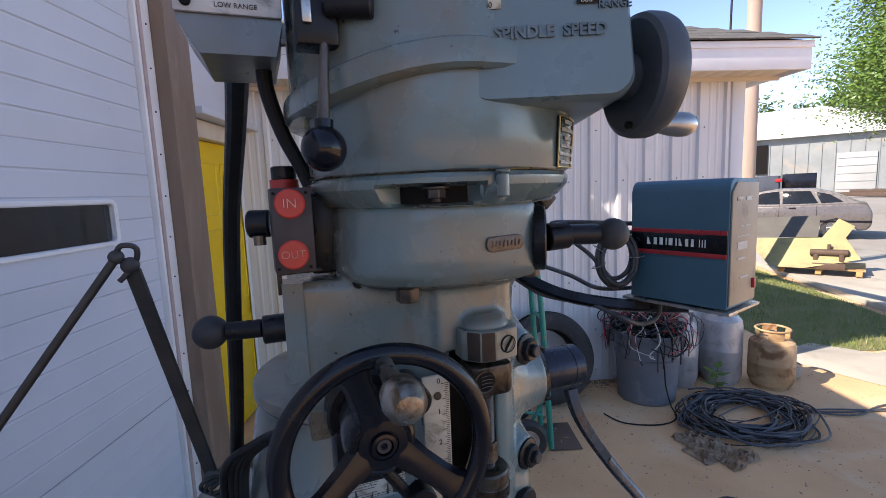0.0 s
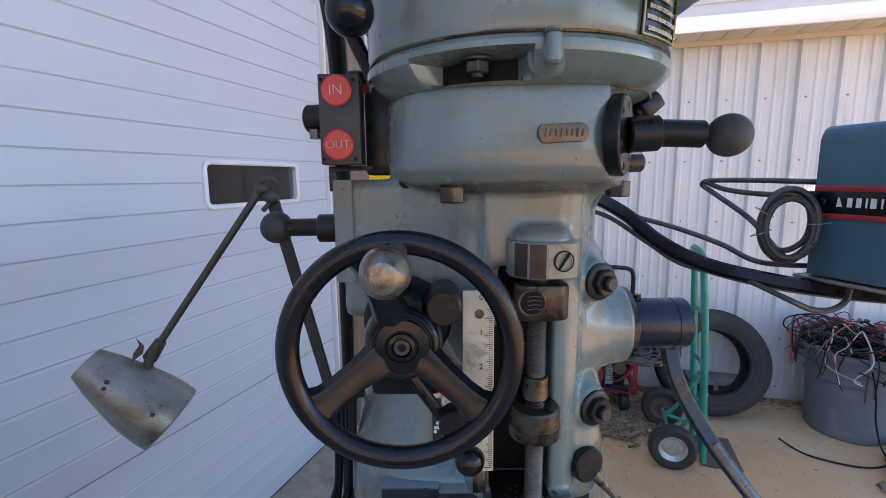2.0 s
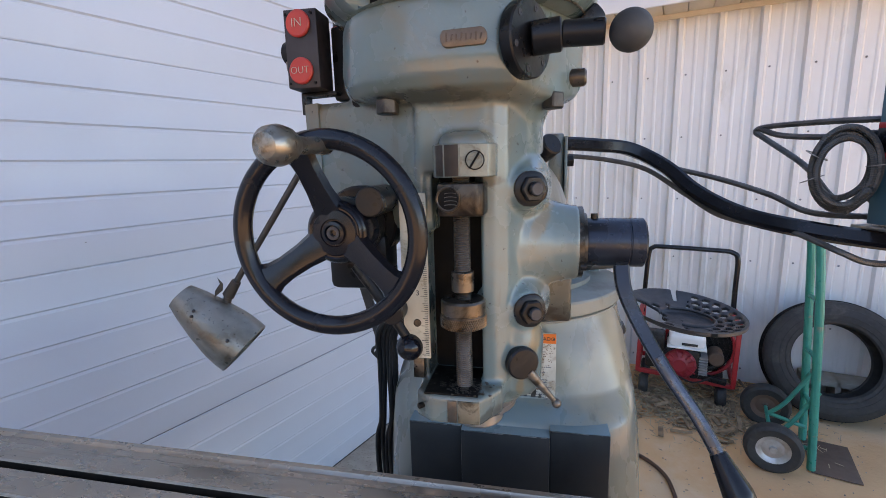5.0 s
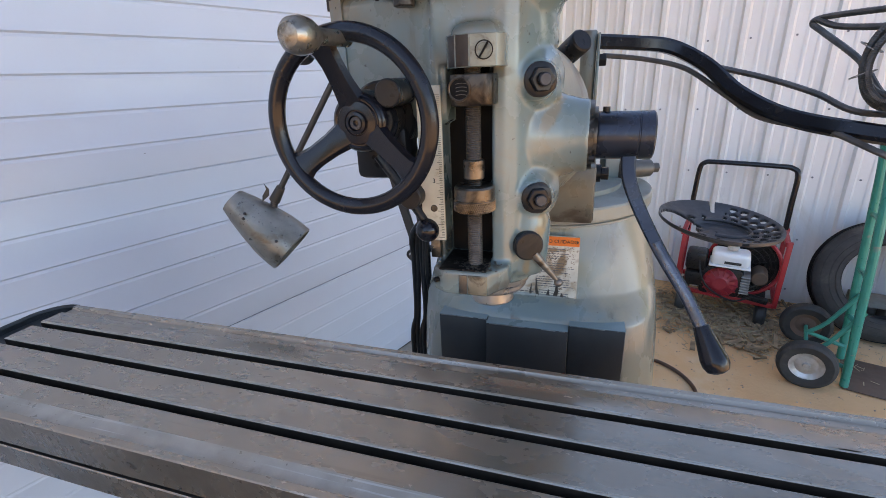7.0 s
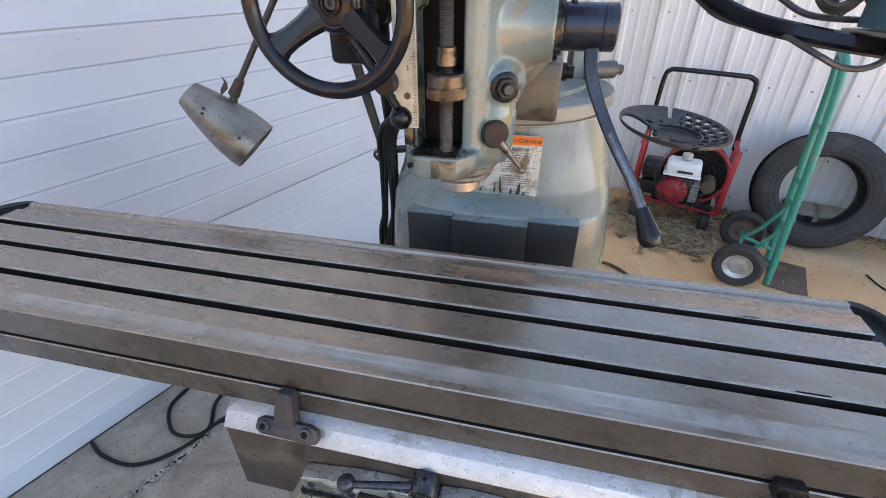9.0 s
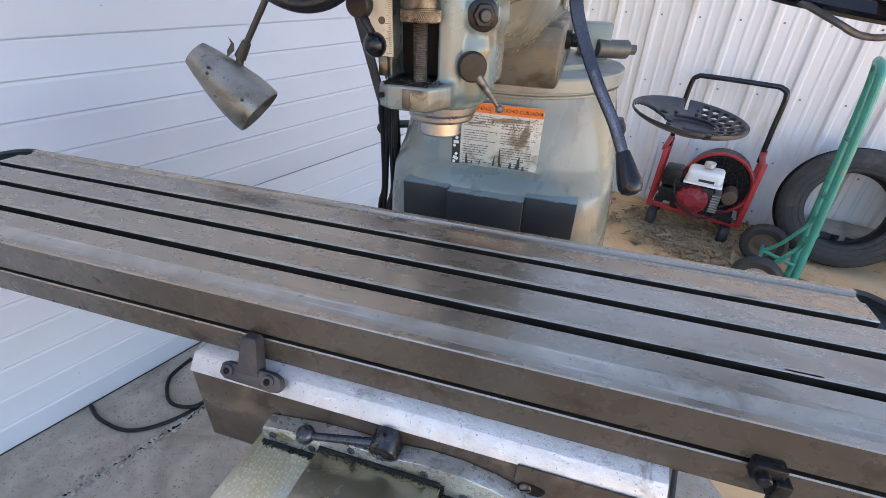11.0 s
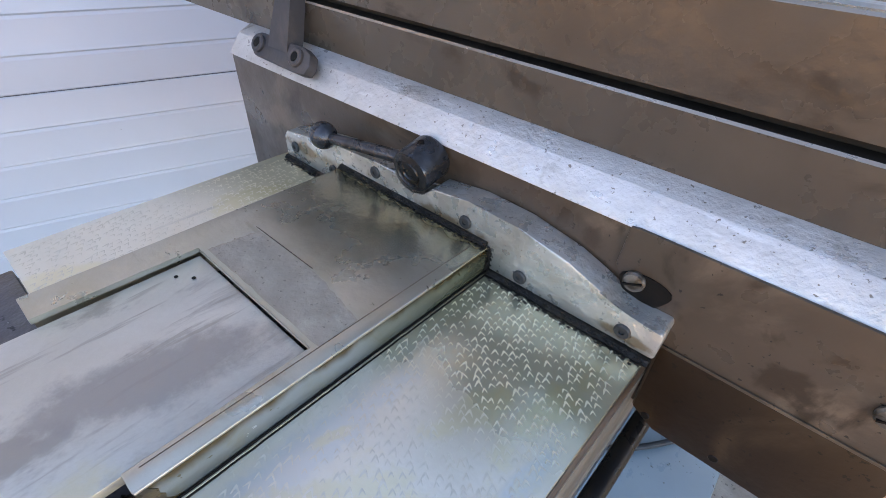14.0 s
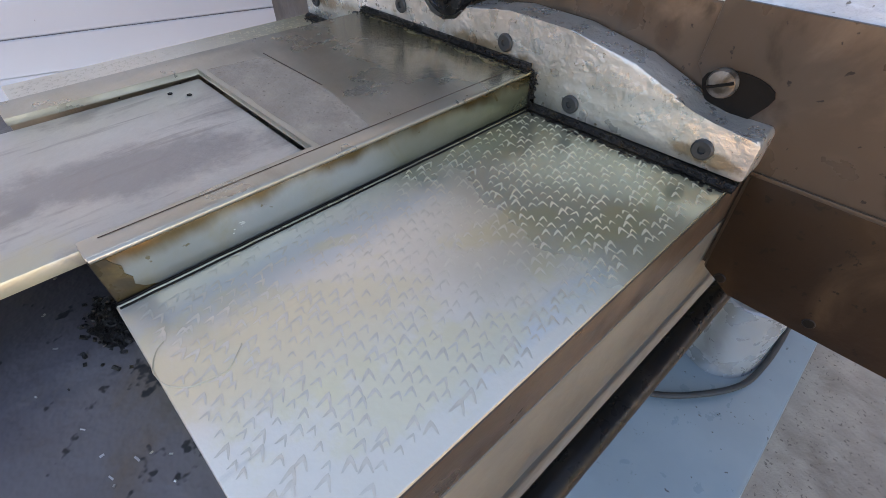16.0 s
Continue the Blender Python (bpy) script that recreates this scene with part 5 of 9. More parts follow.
# feed handwheel
HC, HR = V((0.0515, 0.2540, 1.5445)), 0.0624
HUB = HC + V((0, 0.0230, 0))
bm = NB()
sweep(bm, [HC + V((HR * math.cos(a), 0, HR * math.sin(a))) for a in [2 * math.pi * i / 72 for i in range(72)]], circle(0.0066, 14, 0.0060), closed=True, hint=(0, 1, 0))
wheel = part("feed_handwheel", bm, M_blackpaint, mill, "black three-spoked feed handwheel")
for a in (108, 214, 322):
    bm = NB()
    d = V((math.cos(radians(a)), 0, math.sin(radians(a))))
    t = V((-d.z, 0, d.x))
    rings = []
    for r, wd, th, off in ((0.010, 0.0135, 0.0062, -0.002), (0.020, 0.0112, 0.0058, -0.0015), (0.030, 0.0096, 0.005, -0.001), (0.044, 0.0090, 0.0046, 0.0), (0.052, 0.0100, 0.0044, 0.0), (0.0575, 0.0130, 0.0042, 0.0), (0.0615, 0.0180, 0.0038, 0.0)):
        c = HUB.lerp(HC, r / HR) + d * r + V((0, off, 0))
        rings.append([c + t * (wd * x) + V((0, th * y, 0)) for x, y in ((-1, 0.3), (-0.7, -0.8), (0, -1), (0.7, -0.8), (1, 0.3), (0.7, 1), (-0.7, 1))])
    loft(bm, rings)
    part("spoke", bm, M_blackpaint, wheel)
HC = HUB
bm = NB()
lathe(bm, [(0, -0.014), (0.0235, -0.013), (0.0240, -0.002), (0.0225, 0.0070), (0.0205, 0.0105), (0.0185, 0.0120), (0.0175, 0.0112), (0.0165, 0.0112), (0.0155, 0.0124), (0.0098, 0.0130), (0.0092, 0.0122), (0.0086, 0.0122), (0.0080, 0.0146), (0.0058, 0.0150), (0.0050, 0.0120), (0, 0.0120)], HC, (0, -1, 0), 56)
hubp = part("hub", bm, M_blackpaint, wheel)
bm = NB()
lathe(bm, [(0.0046, 0.011), (0.0046, 0.0142), (0.0024, 0.0142), (0.0020, 0.0115), (0, 0.0115)], HC, (0, -1, 0), 20)
part("hub_nut", bm, M_iron, hubp)
bm = NB()
k0, k1 = V((0.0515, 0.2610, 1.6030)), V((0.0508, 0.2060, 1.6010))
ax = (k1 - k0).normalized()
lathe(bm, [(0, 0), (0.0062, 0.0), (0.0055, 0.012), (0.0052, 0.026), (0.0058, 0.038), (0.0082, 0.0435), (0.0104, 0.049), (0.0114, 0.056), (0.0104, 0.063), (0.0068, 0.068), (0, 0.070)], k0, ax, 32)
part("spin_handle", bm, M_alu, wheel, "worn metal ball-ended spin handle")
# gear train behind the wheel
bm = NB()
cyl(bm, HC + V((0, 0.012, 0)), HC + V((0, 0.034, 0)), 0.022, seg=32, bev=0.002)
part("bearing_collar", bm, M_black, mill)
for p_, y1, r_ in (((0.076, 0.305, 1.565), 0.27, 0.0105), ((0.082, 0.300, 1.482), 0.285, 0.0100)):
    bm = NB()
    cyl(bm, p_, (p_[0], y1, p_[2]), r_, seg=24, bev=0.001)
    part("trip_stud", bm, M_black, mill)
bm = NB()
box(bm, (0.05, 0.32, 1.515), (0.05, 0.03, 0.045), 0.006)
part("trip_housing", bm, M_black, mill)
bm = NB()
cyl(bm, HC + V((0, 0.034, 0)), HC + V((0, 0.06, 0)), 0.030, seg=32, bev=0.002)
part("wheel_bearing", bm, M_black, mill)
bm = NB()
tube(bm, [(0.052, 0.296, 1.515), (0.068, 0.297, 1.492), (0.088, 0.298, 1.462), (0.092, 0.298, 1.455)], 0.0042, 12, 4)
rev = part("reverse_lever", bm, M_black, mill, "black lever with a ball below the handwheel")
bm = NB()
ball(bm, (0.0925, 0.297, 1.451), 0.0105, 24)
part("ball_knob", bm, M_blackpaint, rev)

# spindle nose
bm = NB()
lathe(bm, [(0, 1.398), (0.036, 1.398), (0.0375, 1.394), (0.0365, 1.388), (0.034, 1.385), (0.0335, 1.381), (0.0315, 1.3785), (0.0215, 1.377), (0.0215, 1.364), (0.0205, 1.3625), (0.0125, 1.3625), (0.0120, 1.375), (0, 1.375)], (0.1375, 0.3565, 0), UP, 56)
part("spindle_nose", bm, M_steel, mill, "bright steel spindle nose")

# ram adapter, turret, column
bm = NB()
loft(bm, [[V((c[0] + rx * math.cos(a), y, c[1] + rz * math.sin(a))) for a in [2 * math.pi * i / 48 for i in range(48)]] for y, c, rx, rz in (
    (0.40, (0.135, 1.53), 0.060, 0.075), (0.44, (0.135, 1.53), 0.075, 0.088), (0.50, (0.14, 1.52), 0.082, 0.092), (0.60, (0.14, 1.50), 0.085, 0.095), (0.95, (0.14, 1.49), 0.085, 0.095), (1.3, (0.14, 1.49), 0.083, 0.093))])
part("ram_adapter", bm, M_column, mill)
bm = NB()
box(bm, (0.128, 0.80, 1.405), (0.215, 0.36, 0.086), 0.006)
box(bm, (0.20, 0.69, 1.395), (0.07, 0.06, 0.07), 0.004)
# brown grime, darkened further for the shade round the ram
M_shadedram = surf("shaded_grimy_ram", (0.125, 0.118, 0.09), (0.085, 0.074, 0.053), 9, 0.34, 0.0, 0.4, 70, stain=(0.045, 0.030, 0.018), sscale=13, slow=0.46, shigh=0.62, fleck=(0.03, 0.024, 0.018), fscale=150, flow=0.67)
ram = part("ram_saddle", bm, M_shadedram, mill, "oily brown-grey ram clamp, shade painted into its colour")
bm = NB()
box(bm, (0.16, 0.662, 1.393), (0.10, 0.05, 0.05), 0.004)
part("dark_gib", bm, surf("gib", (0.075, 0.07, 0.06), (0.055, 0.05, 0.042), 12, 0.55, 0.2, 0.3), mill)
bm = NB()
hexnut(bm, (0.2435, 0.700, 1.4235), (1, 0, 0), 0.011, 0.012)
cyl(bm, (0.23, 0.70, 1.4235), (0.2435, 0.70, 1.4235), 0.014, seg=20)
part("ram_clamp_bolt", bm, M_black, ram)
bm = NB()
cyl(bm, (0.285, 0.92, 1.388), (0.345, 0.955, 1.386), 0.0175, seg=24, bev=0.0015)
hexnut(bm, (0.345, 0.955, 1.386), (0.95, 0.3, 0), 0.0105, 0.018)
part("ram_pinion", bm, surf("pinion", (0.10, 0.10, 0.095), (0.08, 0.08, 0.075), 20, 0.5, 0.4, 0.2), ram, "grey shaft with a hexagon end")
bm = NB()
box(bm, (0.280, 0.945, 1.400), (0.056, 0.05, 0.066), 0.004, rot=(0, 0, 12))
part("pinion_block", bm, M_guard, ram, "pale blue-grey bearing block")
bm = NB()
TC = (0.14, 0.900)
lathe(bm, [(0, 1.326), (0.199, 1.326), (0.2025, 1.328), (0.2025, 1.3305), (0.198, 1.332), (0.198, 1.3345), (0.206, 1.336), (0.2075, 1.338), (0.2075, 1.357), (0.2055, 1.3605), (0.199, 1.362), (0.15, 1.363), (0.15, 1.372), (0, 1.372)], (*TC, 0), UP, 96)
part("turret_ring", bm, surf("turret", (0.27, 0.275, 0.24), (0.23, 0.24, 0.215), 6, 0.42, 0.05, 0.25, stain=(0.15, 0.145, 0.125), sscale=6, slow=0.5, shigh=0.7), mill, "grey turret ring")
bm = NB()
loft(bm, [oval(0.14, 0.915, z, rx, ry, e, 72) for z, rx, ry, e in ((0.0, 0.150, 0.255, 4.4), (0.55, 0.155, 0.255, 4.4), (0.72, 0.235, 0.255, 4.4), (0.9, 0.244, 0.255, 4.4), (1.10, 0.234, 0.253, 4.2), (1.158, 0.229, 0.251, 4.0), (1.170, 0.228, 0.246, 3.8), (1.186, 0.2265, 0.228, 3.5), (1.196, 0.2255, 0.2135, 3.2), (1.204, 0.2245, 0.2095, 3.1), (1.25, 0.216, 0.2075, 2.7), (1.295, 0.207, 0.197, 2.3), (1.315, 0.202, 0.194, 2.15), (1.328, 0.199, 0.193, 2.1))])
column = part("column", bm, M_column, mill)
# dark ground ways on the column front
M_wornedge = surf("worn_way_edge", (0.30, 0.31, 0.30), (0.16, 0.165, 0.16), 60, 0.4, 0.4, 0.2, 200)
for x0, x1, z1, y0 in ((-0.022, 0.068, 1.165, 0.652), (0.068, 0.210, 1.162, 0.643), (0.2105, 0.302, 1.169, 0.652)):
    bm = NB()
    box(bm, ((x0 + x1) / 2, (y0 + 0.70) / 2, z1 / 2 + 0.16), (x1 - x0 - 0.001, 0.70 - y0, z1 - 0.32), 0.0012)
    slide = part("knee_way", bm, M_way, column, "dark ground vertical slideway")
    bm = NB()
    box(bm, ((x0 + x1) / 2, (y0 + 0.702) / 2, z1 + 0.0002), (x1 - x0 - 0.0006, 0.70 - y0, 0.0012), 0.0004)
    part("painted_ledge", bm, M_guard, slide, "blue-green painted ledge")
    bm = NB()
    for k in range(14):
        f0, f1 = sorted((random.Random(k * 7 + int(x1 * 1000)).random(), random.Random(k * 11 + int(x1 * 900)).random()))
        f1 = min(f1, f0 + 0.16)
        box(bm, (x0 + (x1 - x0) * (f0 + f1) / 2, y0 + 0.0002, z1 - 0.0006), ((x1 - x0) * (f1 - f0), 0.0008, 0.0011), 0.0002)
    box(bm, (x1 - 0.0007, y0 + 0.0003, z1 - 0.13), (0.0009, 0.0010, 0.255), 0.0002)
    part("worn_edge", bm, M_wornedge, slide, "bright worn edge")
# warning sheet
bm = NB()
box(bm, (0.1385, 0.7055, 1.2475), (0.162, 0.003, 0.130), 0.0008)
sheet = part("warning_sheet", bm, M_label, column, "stained white warning sheet with an orange header")
bm = NB()
box(bm, (0.1385, 0.7035, 1.3035), (0.1615, 0.0012, 0.0165))
part("header_band", bm, M_orange, sheet)
bm = NB()
box(bm, (0.0655, 0.7035, 1.238), (0.0155, 0.0012, 0.100))
sym = part("symbol_strip", bm, M_ink, sheet)
bm = NB()
for i in range(3):
    c = V((0.0655, 0.7026, 1.268 - i * 0.031))
    box(bm, c, (0.010, 0.0006, 0.006), 0.0002, rot=(0, 20 * (i - 1), 0))
    box(bm, c + V((0.001, 0, 0.008)), (0.005, 0.0006, 0.006), 0.0002, rot=(0, 35, 0))
    cyl(bm, c + V((-0.003, 0.0003, -0.007)), c + V((-0.003, -0.0003, -0.007)), 0.003, seg=12)
part("pictogram", bm, M_engrave, sym)
random.seed(11)
bm = NB()
for col_, w_ in ((0.079, 0.060), (0.148, 0.062)):
    for i in range(23):
        if i % 6 == 5:
            continue
        x, end = col_, col_ + w_ * random.uniform(0.6, 1.0)
        while x < end:
            l = random.uniform(0.002, 0.008)
            box(bm, (x + l / 2, 0.7036, 1.289 - i * 0.0045), (l, 0.0006, 0.0011))
            x += l + 0.0012
for x in (0.076, 0.138):
    prism(bm, [(x - 0.005, 0.7030, 1.2990), (x + 0.005, 0.7030, 1.2990), (x, 0.7030, 1.3085)], (0, -0.0005, 0))
part("text_bar", bm, M_seam, sheet, flat=True)["kind"] = "stuff"
lettering("WARNING", 0.0090, (0.104, 0.7026, 1.3030), (1, 0, 0), UP, M_ink, sheet, depth=0.0002)
lettering("MUCHO CUIDADO", 0.0088, (0.1795, 0.7026, 1.3030), (1, 0, 0), UP, M_ink, sheet, depth=0.0002)
for x, w_, h in ((0.070, 0.010, 0.018), (0.088, 0.009, 0.036), (0.097, 0.010, 0.022), (0.108, 0.007, 0.026), (0.122, 0.006, 0.017), (0.137, 0.006, 0.036), (0.151, 0.008, 0.050), (0.168, 0.012, 0.028), (0.181, 0.014, 0.040), (0.196, 0.011, 0.022), (0.208, 0.008, 0.014)):
    bm = NB()
    lean = random.uniform(-0.004, 0.006)
    pts = []
    for k in range(9):
        q = k / 8
        pts.append((x + lean * q - w_ * 0.5 * (1 - q) ** 0.7 * random.uniform(0.45, 1.15), 1.184 + h * q))
    for k in range(8, -1, -1):
        q = k / 8
        pts.append((x + lean * q + w_ * 0.5 * (1 - q) ** 0.7 * random.uniform(0.45, 1.15) + 0.0003, 1.184 + h * q))
    pts.append((x + w_ * 0.3, 1.178 - random.uniform(0, 0.010)))
    pts.append((x - w_ * 0.3, 1.179 - random.uniform(0, 0.008)))
    prism(bm, [(a_, 0.7036, b_) for a_, b_ in pts], (0, -0.0006, 0))
    part("grime_blot", bm, M_lamparm, sheet)
bm = NB()
for i in range(330):
    x, z = random.gauss(0.182, 0.020), random.gauss(1.268, 0.018)
    if i % 3 == 0:
        x, z = random.uniform(0.078, 0.17), random.gauss(1.281, 0.006)
    if not (0.064 < x < 0.216 and 1.185 < z < 1.312):
        continue
    r = random.uniform(0.0004, 0.0013)
    prism(bm, [(x + r * random.uniform(0.5, 1.3) * math.cos(a), 0.7037, z + r * random.uniform(0.5, 1.3) * math.sin(a)) for a in [k * math.pi / 3 for k in range(6)]], (0, -0.0003, 0))
part("rust_speckle", bm, M_serial, sheet, flat=True)["kind"] = "stuff"
for x, z in ((0.216, 1.303), (0.061, 1.187)):
    bm = NB()
    ball(bm, (x, 0.704, z), 0.0022, 12)
    part("rivet", bm, M_iron, sheet)
# base
bm = NB()
box(bm, (0.14, 0.66, 0.06), (0.80, 1.35, 0.12), 0.012)
part("base_casting", bm, M_pan, mill, "pale blue-grey painted base with oil spots")

# knee, saddle, table
bm = NB()
prism(bm, [(-0.03, 0.645, 0.985), (-0.03, -0.30, 0.985), (-0.03, -0.30, 0.90), (-0.03, 0.10, 0.62), (-0.03, 0.645, 0.55)], (0.335, 0, 0), 0.008)
knee = part("knee", bm, M_column, mill)
bm = NB()
box(bm, (0.14, -0.20, 0.9935), (0.36, 0.335, 0.008), 0.0015)
box(bm, (0.14, -0.27, 0.9850), (0.40, 0.20, 0.01), 0.0015)
ktop = part("knee_top", bm, M_knee, mill, "black oily knee top with fine chips")
random.seed(17)
bm = NB()
for i in range(420):
    r = random.uniform(0.0003, 0.0006)
    box(bm, (random.uniform(-0.03, 0.31), random.uniform(-0.30, -0.038), 0.9978), (r * random.uniform(1, 4), r, r), rot=(random.uniform(0, 40), random.uniform(0, 40), random.uniform(0, 180)))
part("metal_swarf", bm, M_steel, ktop, "bright fine metal chips", flat=True)["kind"] = "stuff"


def slab_part(name, x0, x1, y0, y1, z0, z1, material, label="", bev=0.001):
    return part(name, box(NB(), ((x0 + x1) / 2, (y0 + y1) / 2, (z0 + z1) / 2), (x1 - x0, y1 - y0, z1 - z0), bev), material, mill, label)


def oil_wet(m, y0, y1, gloss, reflect_tint=(0.66, 0.66, 0.53)):
    """Towards the wiper oil makes the metal shine, and a tint paints in what it reflects, with an uneven border."""
    nt = m.node_tree
    N, L = nt.nodes, nt.links
    p = N["Principled BSDF"]
    old = p.inputs["Roughness"].links[0].from_socket
    tc, sep, nz, add, ramp, mx = N.new("ShaderNodeTexCoord"), N.new("ShaderNodeSeparateXYZ"), N.new("ShaderNodeTexNoise"), N.new("ShaderNodeMath"), N.new("ShaderNodeMapRange"), N.new("ShaderNodeMix")
    nz.inputs["Scale"].default_value, nz.inputs["Detail"].default_value = 16, 6
    L.new(tc.outputs["Object"], sep.inputs[0])
    L.new(tc.outputs["Object"], nz.inputs["Vector"])
    add.operation = "MULTIPLY_ADD"
    add.inputs[1].default_value = 0.12
    L.new(nz.outputs["Fac"], add.inputs[0])
    L.new(sep.outputs["Y"], add.inputs[2])
    ramp.interpolation_type = "SMOOTHSTEP"
    ramp.inputs["From Min"].default_value, ramp.inputs["From Max"].default_value = y0 + 0.06, y1 + 0.06
    L.new(add.outputs[0], ramp.inputs["Value"])
    L.new(ramp.outputs["Result"], mx.inputs["Factor"])
    L.new(old, mx.inputs[2])
    mx.inputs[3].default_value = gloss
    L.new(mx.outputs[0], p.inputs["Roughness"])
    tint = N.new("ShaderNodeMix")
    tint.data_type, tint.blend_type = "RGBA", "MULTIPLY"
    L.new(ramp.outputs["Result"], tint.inputs["Factor"])
    L.new(p.inputs["Base Color"].links[0].from_socket, tint.inputs[6])
    tint.inputs[7].default_value = (*reflect_tint, 1)
    L.new(tint.outputs[2], p.inputs["Base Color"])
    return m


def blotch(m, colour, spots, ragged=0.5, most=1.0, upright=False):
    """Stains and painted-in shade or reflection of the given colour with ragged borders, each (x, y, half length, half
    width, degrees) in plan, or x and z on an upright face.
    """
    nt = m.node_tree
    N, L = nt.nodes, nt.links
    p = N["Principled BSDF"]
    tc, nz = N.new("ShaderNodeTexCoord"), N.new("ShaderNodeTexNoise")
    nz.inputs["Scale"].default_value, nz.inputs["Detail"].default_value, nz.inputs["Roughness"].default_value = 42, 8, 0.68
    L.new(tc.outputs["Object"], nz.inputs["Vector"])
    for x, y, a, b, turn in spots:
        mp, ln, add, rg, mx = N.new("ShaderNodeMapping"), N.new("ShaderNodeVectorMath"), N.new("ShaderNodeMath"), N.new("ShaderNodeMapRange"), N.new("ShaderNodeMix")
        mp.vector_type = "TEXTURE"
        if upright:
            mp.inputs["Location"].default_value, mp.inputs["Rotation"].default_value, mp.inputs["Scale"].default_value = (x, 0, y), (0, -radians(turn), 0), (a, 1e4, b)
        else:
            mp.inputs["Location"].default_value, mp.inputs["Rotation"].default_value, mp.inputs["Scale"].default_value = (x, y, 0), (0, 0, radians(turn)), (a, b, 1e4)
        L.new(tc.outputs["Object"], mp.inputs["Vector"])
        ln.operation = "LENGTH"
        L.new(mp.outputs["Vector"], ln.inputs[0])
        add.operation = "MULTIPLY_ADD"
        add.inputs[1].default_value = 3 * ragged
        L.new(nz.outputs["Fac"], add.inputs[0])
        L.new(ln.outputs["Value"], add.inputs[2])
        rg.interpolation_type = "SMOOTHSTEP"
        rg.inputs["From Min"].default_value, rg.inputs["From Max"].default_value = 1.5 * ragged + 1.15, 1.5 * ragged + 0.55
        rg.inputs["To Max"].default_value = most
        L.new(add.outputs[0], rg.inputs["Value"])
        mx.data_type = "RGBA"
        L.new(rg.outputs["Result"], mx.inputs["Factor"])
        L.new(p.inputs["Base Color"].links[0].from_socket, mx.inputs[6])
        mx.inputs[7].default_value = (*colour, 1)
        L.new(mx.outputs[2], p.inputs["Base Color"])
    return m


# bluish stain beside the cover; bluish reflection painted in along the outer edge
blotch(M_wing, (0.50, 0.57, 0.60), ((0.220, 0.02, 0.075, 0.013, 88), (0.300, 0.06, 0.05, 0.006, 88)), 0.7, 0.5)
blotch(M_wing, (0.70, 0.63, 0.40), ((0.250, -0.005, 0.055, 0.026, 70), (0.288, 0.020, 0.050, 0.014, 75), (0.290, 0.120, 0.045, 0.010, 85), (0.222, 0.035, 0.014, 0.004, 75), (0.262, 0.085, 0.030, 0.009, 70), (0.020, -0.012, 0.036, 0.014, 60), (0.010, 0.120, 0.030, 0.020, 80)), 1.1, 0.6)
M_drywing, M_dryflake = M_wing.copy(), M_flake.copy()
# oil gloss, plus the saddle's dark reflection multiplied into the colour; flakes go brighter
oil_wet(M_wing, 0.045, 0.125, 0.17)
oil_wet(M_flake, 0.045, 0.125, 0.40, (1.12, 1.12, 1.0))
oil_wet(M_drywing, 0.06, 0.16, 0.30, (0.74, 0.75, 0.60))
oil_wet(M_dryflake, 0.06, 0.16, 0.42, (1.1, 1.1, 1.0))
blotch(M_plate, (0.335, 0.305, 0.275), ((0.146, -0.005, 0.062, 0.021, 76),), 0.6, 0.85)
blotch(M_plate, (0.60, 0.52, 0.34), ((0.180, -0.062, 0.030, 0.016, 80),), 0.8, 0.7)
oil_wet(M_cover, 0.075, 0.175, 0.20, (0.53, 0.50, 0.38))
blotch(M_column, (0.31, 0.262, 0.185), ((0.315, 1.240, 0.055, 0.090, 0), (0.270, 1.215, 0.030, 0.035, 0)), 0.35, 0.85, True)
blotch(M_column, (0.135, 0.190, 0.200), ((0.150, 1.180, 0.120, 0.014, 0), (0.015, 1.250, 0.030, 0.070, 0)), 0.5, 0.75, True)
blotch(M_green, (0.20, 0.155, 0.085), ((0.192, 1.545, 0.020, 0.006, 62), (0.188, 1.456, 0.014, 0.005, 80), (0.176, 1.417, 0.010, 0.004, 85)), 0.8, 0.8, True)
# dark strips on the head: grime, and shade below the lip painted in
blotch(M_green, (0.055, 0.058, 0.050), ((0.110, 1.634, 0.055, 0.004, 0), (0.150, 1.577, 0.018, 0.004, 0), (0.105, 1.430, 0.006, 0.020, 0), (0.155, 1.405, 0.014, 0.006, 20)), 0.9, 0.8, True)
blotch(M_label, (0.20, 0.115, 0.05), ((0.165, 1.286, 0.045, 0.005, 4), (0.190, 1.262, 0.026, 0.010, 75), (0.100, 1.276, 0.020, 0.003, 10)), 0.9, 0.85, True)
blotch(M_strip, (0.22, 0.15, 0.075), ((0.165, 1.036, 0.030, 0.007, 0), (0.010, 1.030, 0.030, 0.006, 0), (0.300, 1.022, 0.018, 0.004, 0)), 0.9, 0.8, True)
square = set(bpy.data.objects)
wingr = slab_part("flaked_way", 0.204, 0.3140, -0.037, 0.30, 0.990, 1.0125, M_wing, "bright knee way with scraped crescent flakes", 0.0008)
wingl = slab_part("flaked_way", -0.0315, 0.0555, -0.031, 0.30, 0.990, 1.0125, M_drywing, "bright knee way with scraped crescent flakes", 0.0008)
slab_part("way_edge", 0.3100, 0.3147, -0.0372, 0.30, 0.9855, 1.0112, M_saddle, "", 0.0006)
slab_part("way_underside", 0.285, 0.3152, -0.035, 0.30, 0.9130, 0.9850, M_kneeside)
slab_part("way_underside", 0.285, 0.3140, -0.035, 0.30, 0.8540, 0.9118, M_kneeside)
slab_part("way_ledge", 0.28, 0.3130, -0.034, 0.30, 0.800, 0.8535, M_black)
bm = NB()
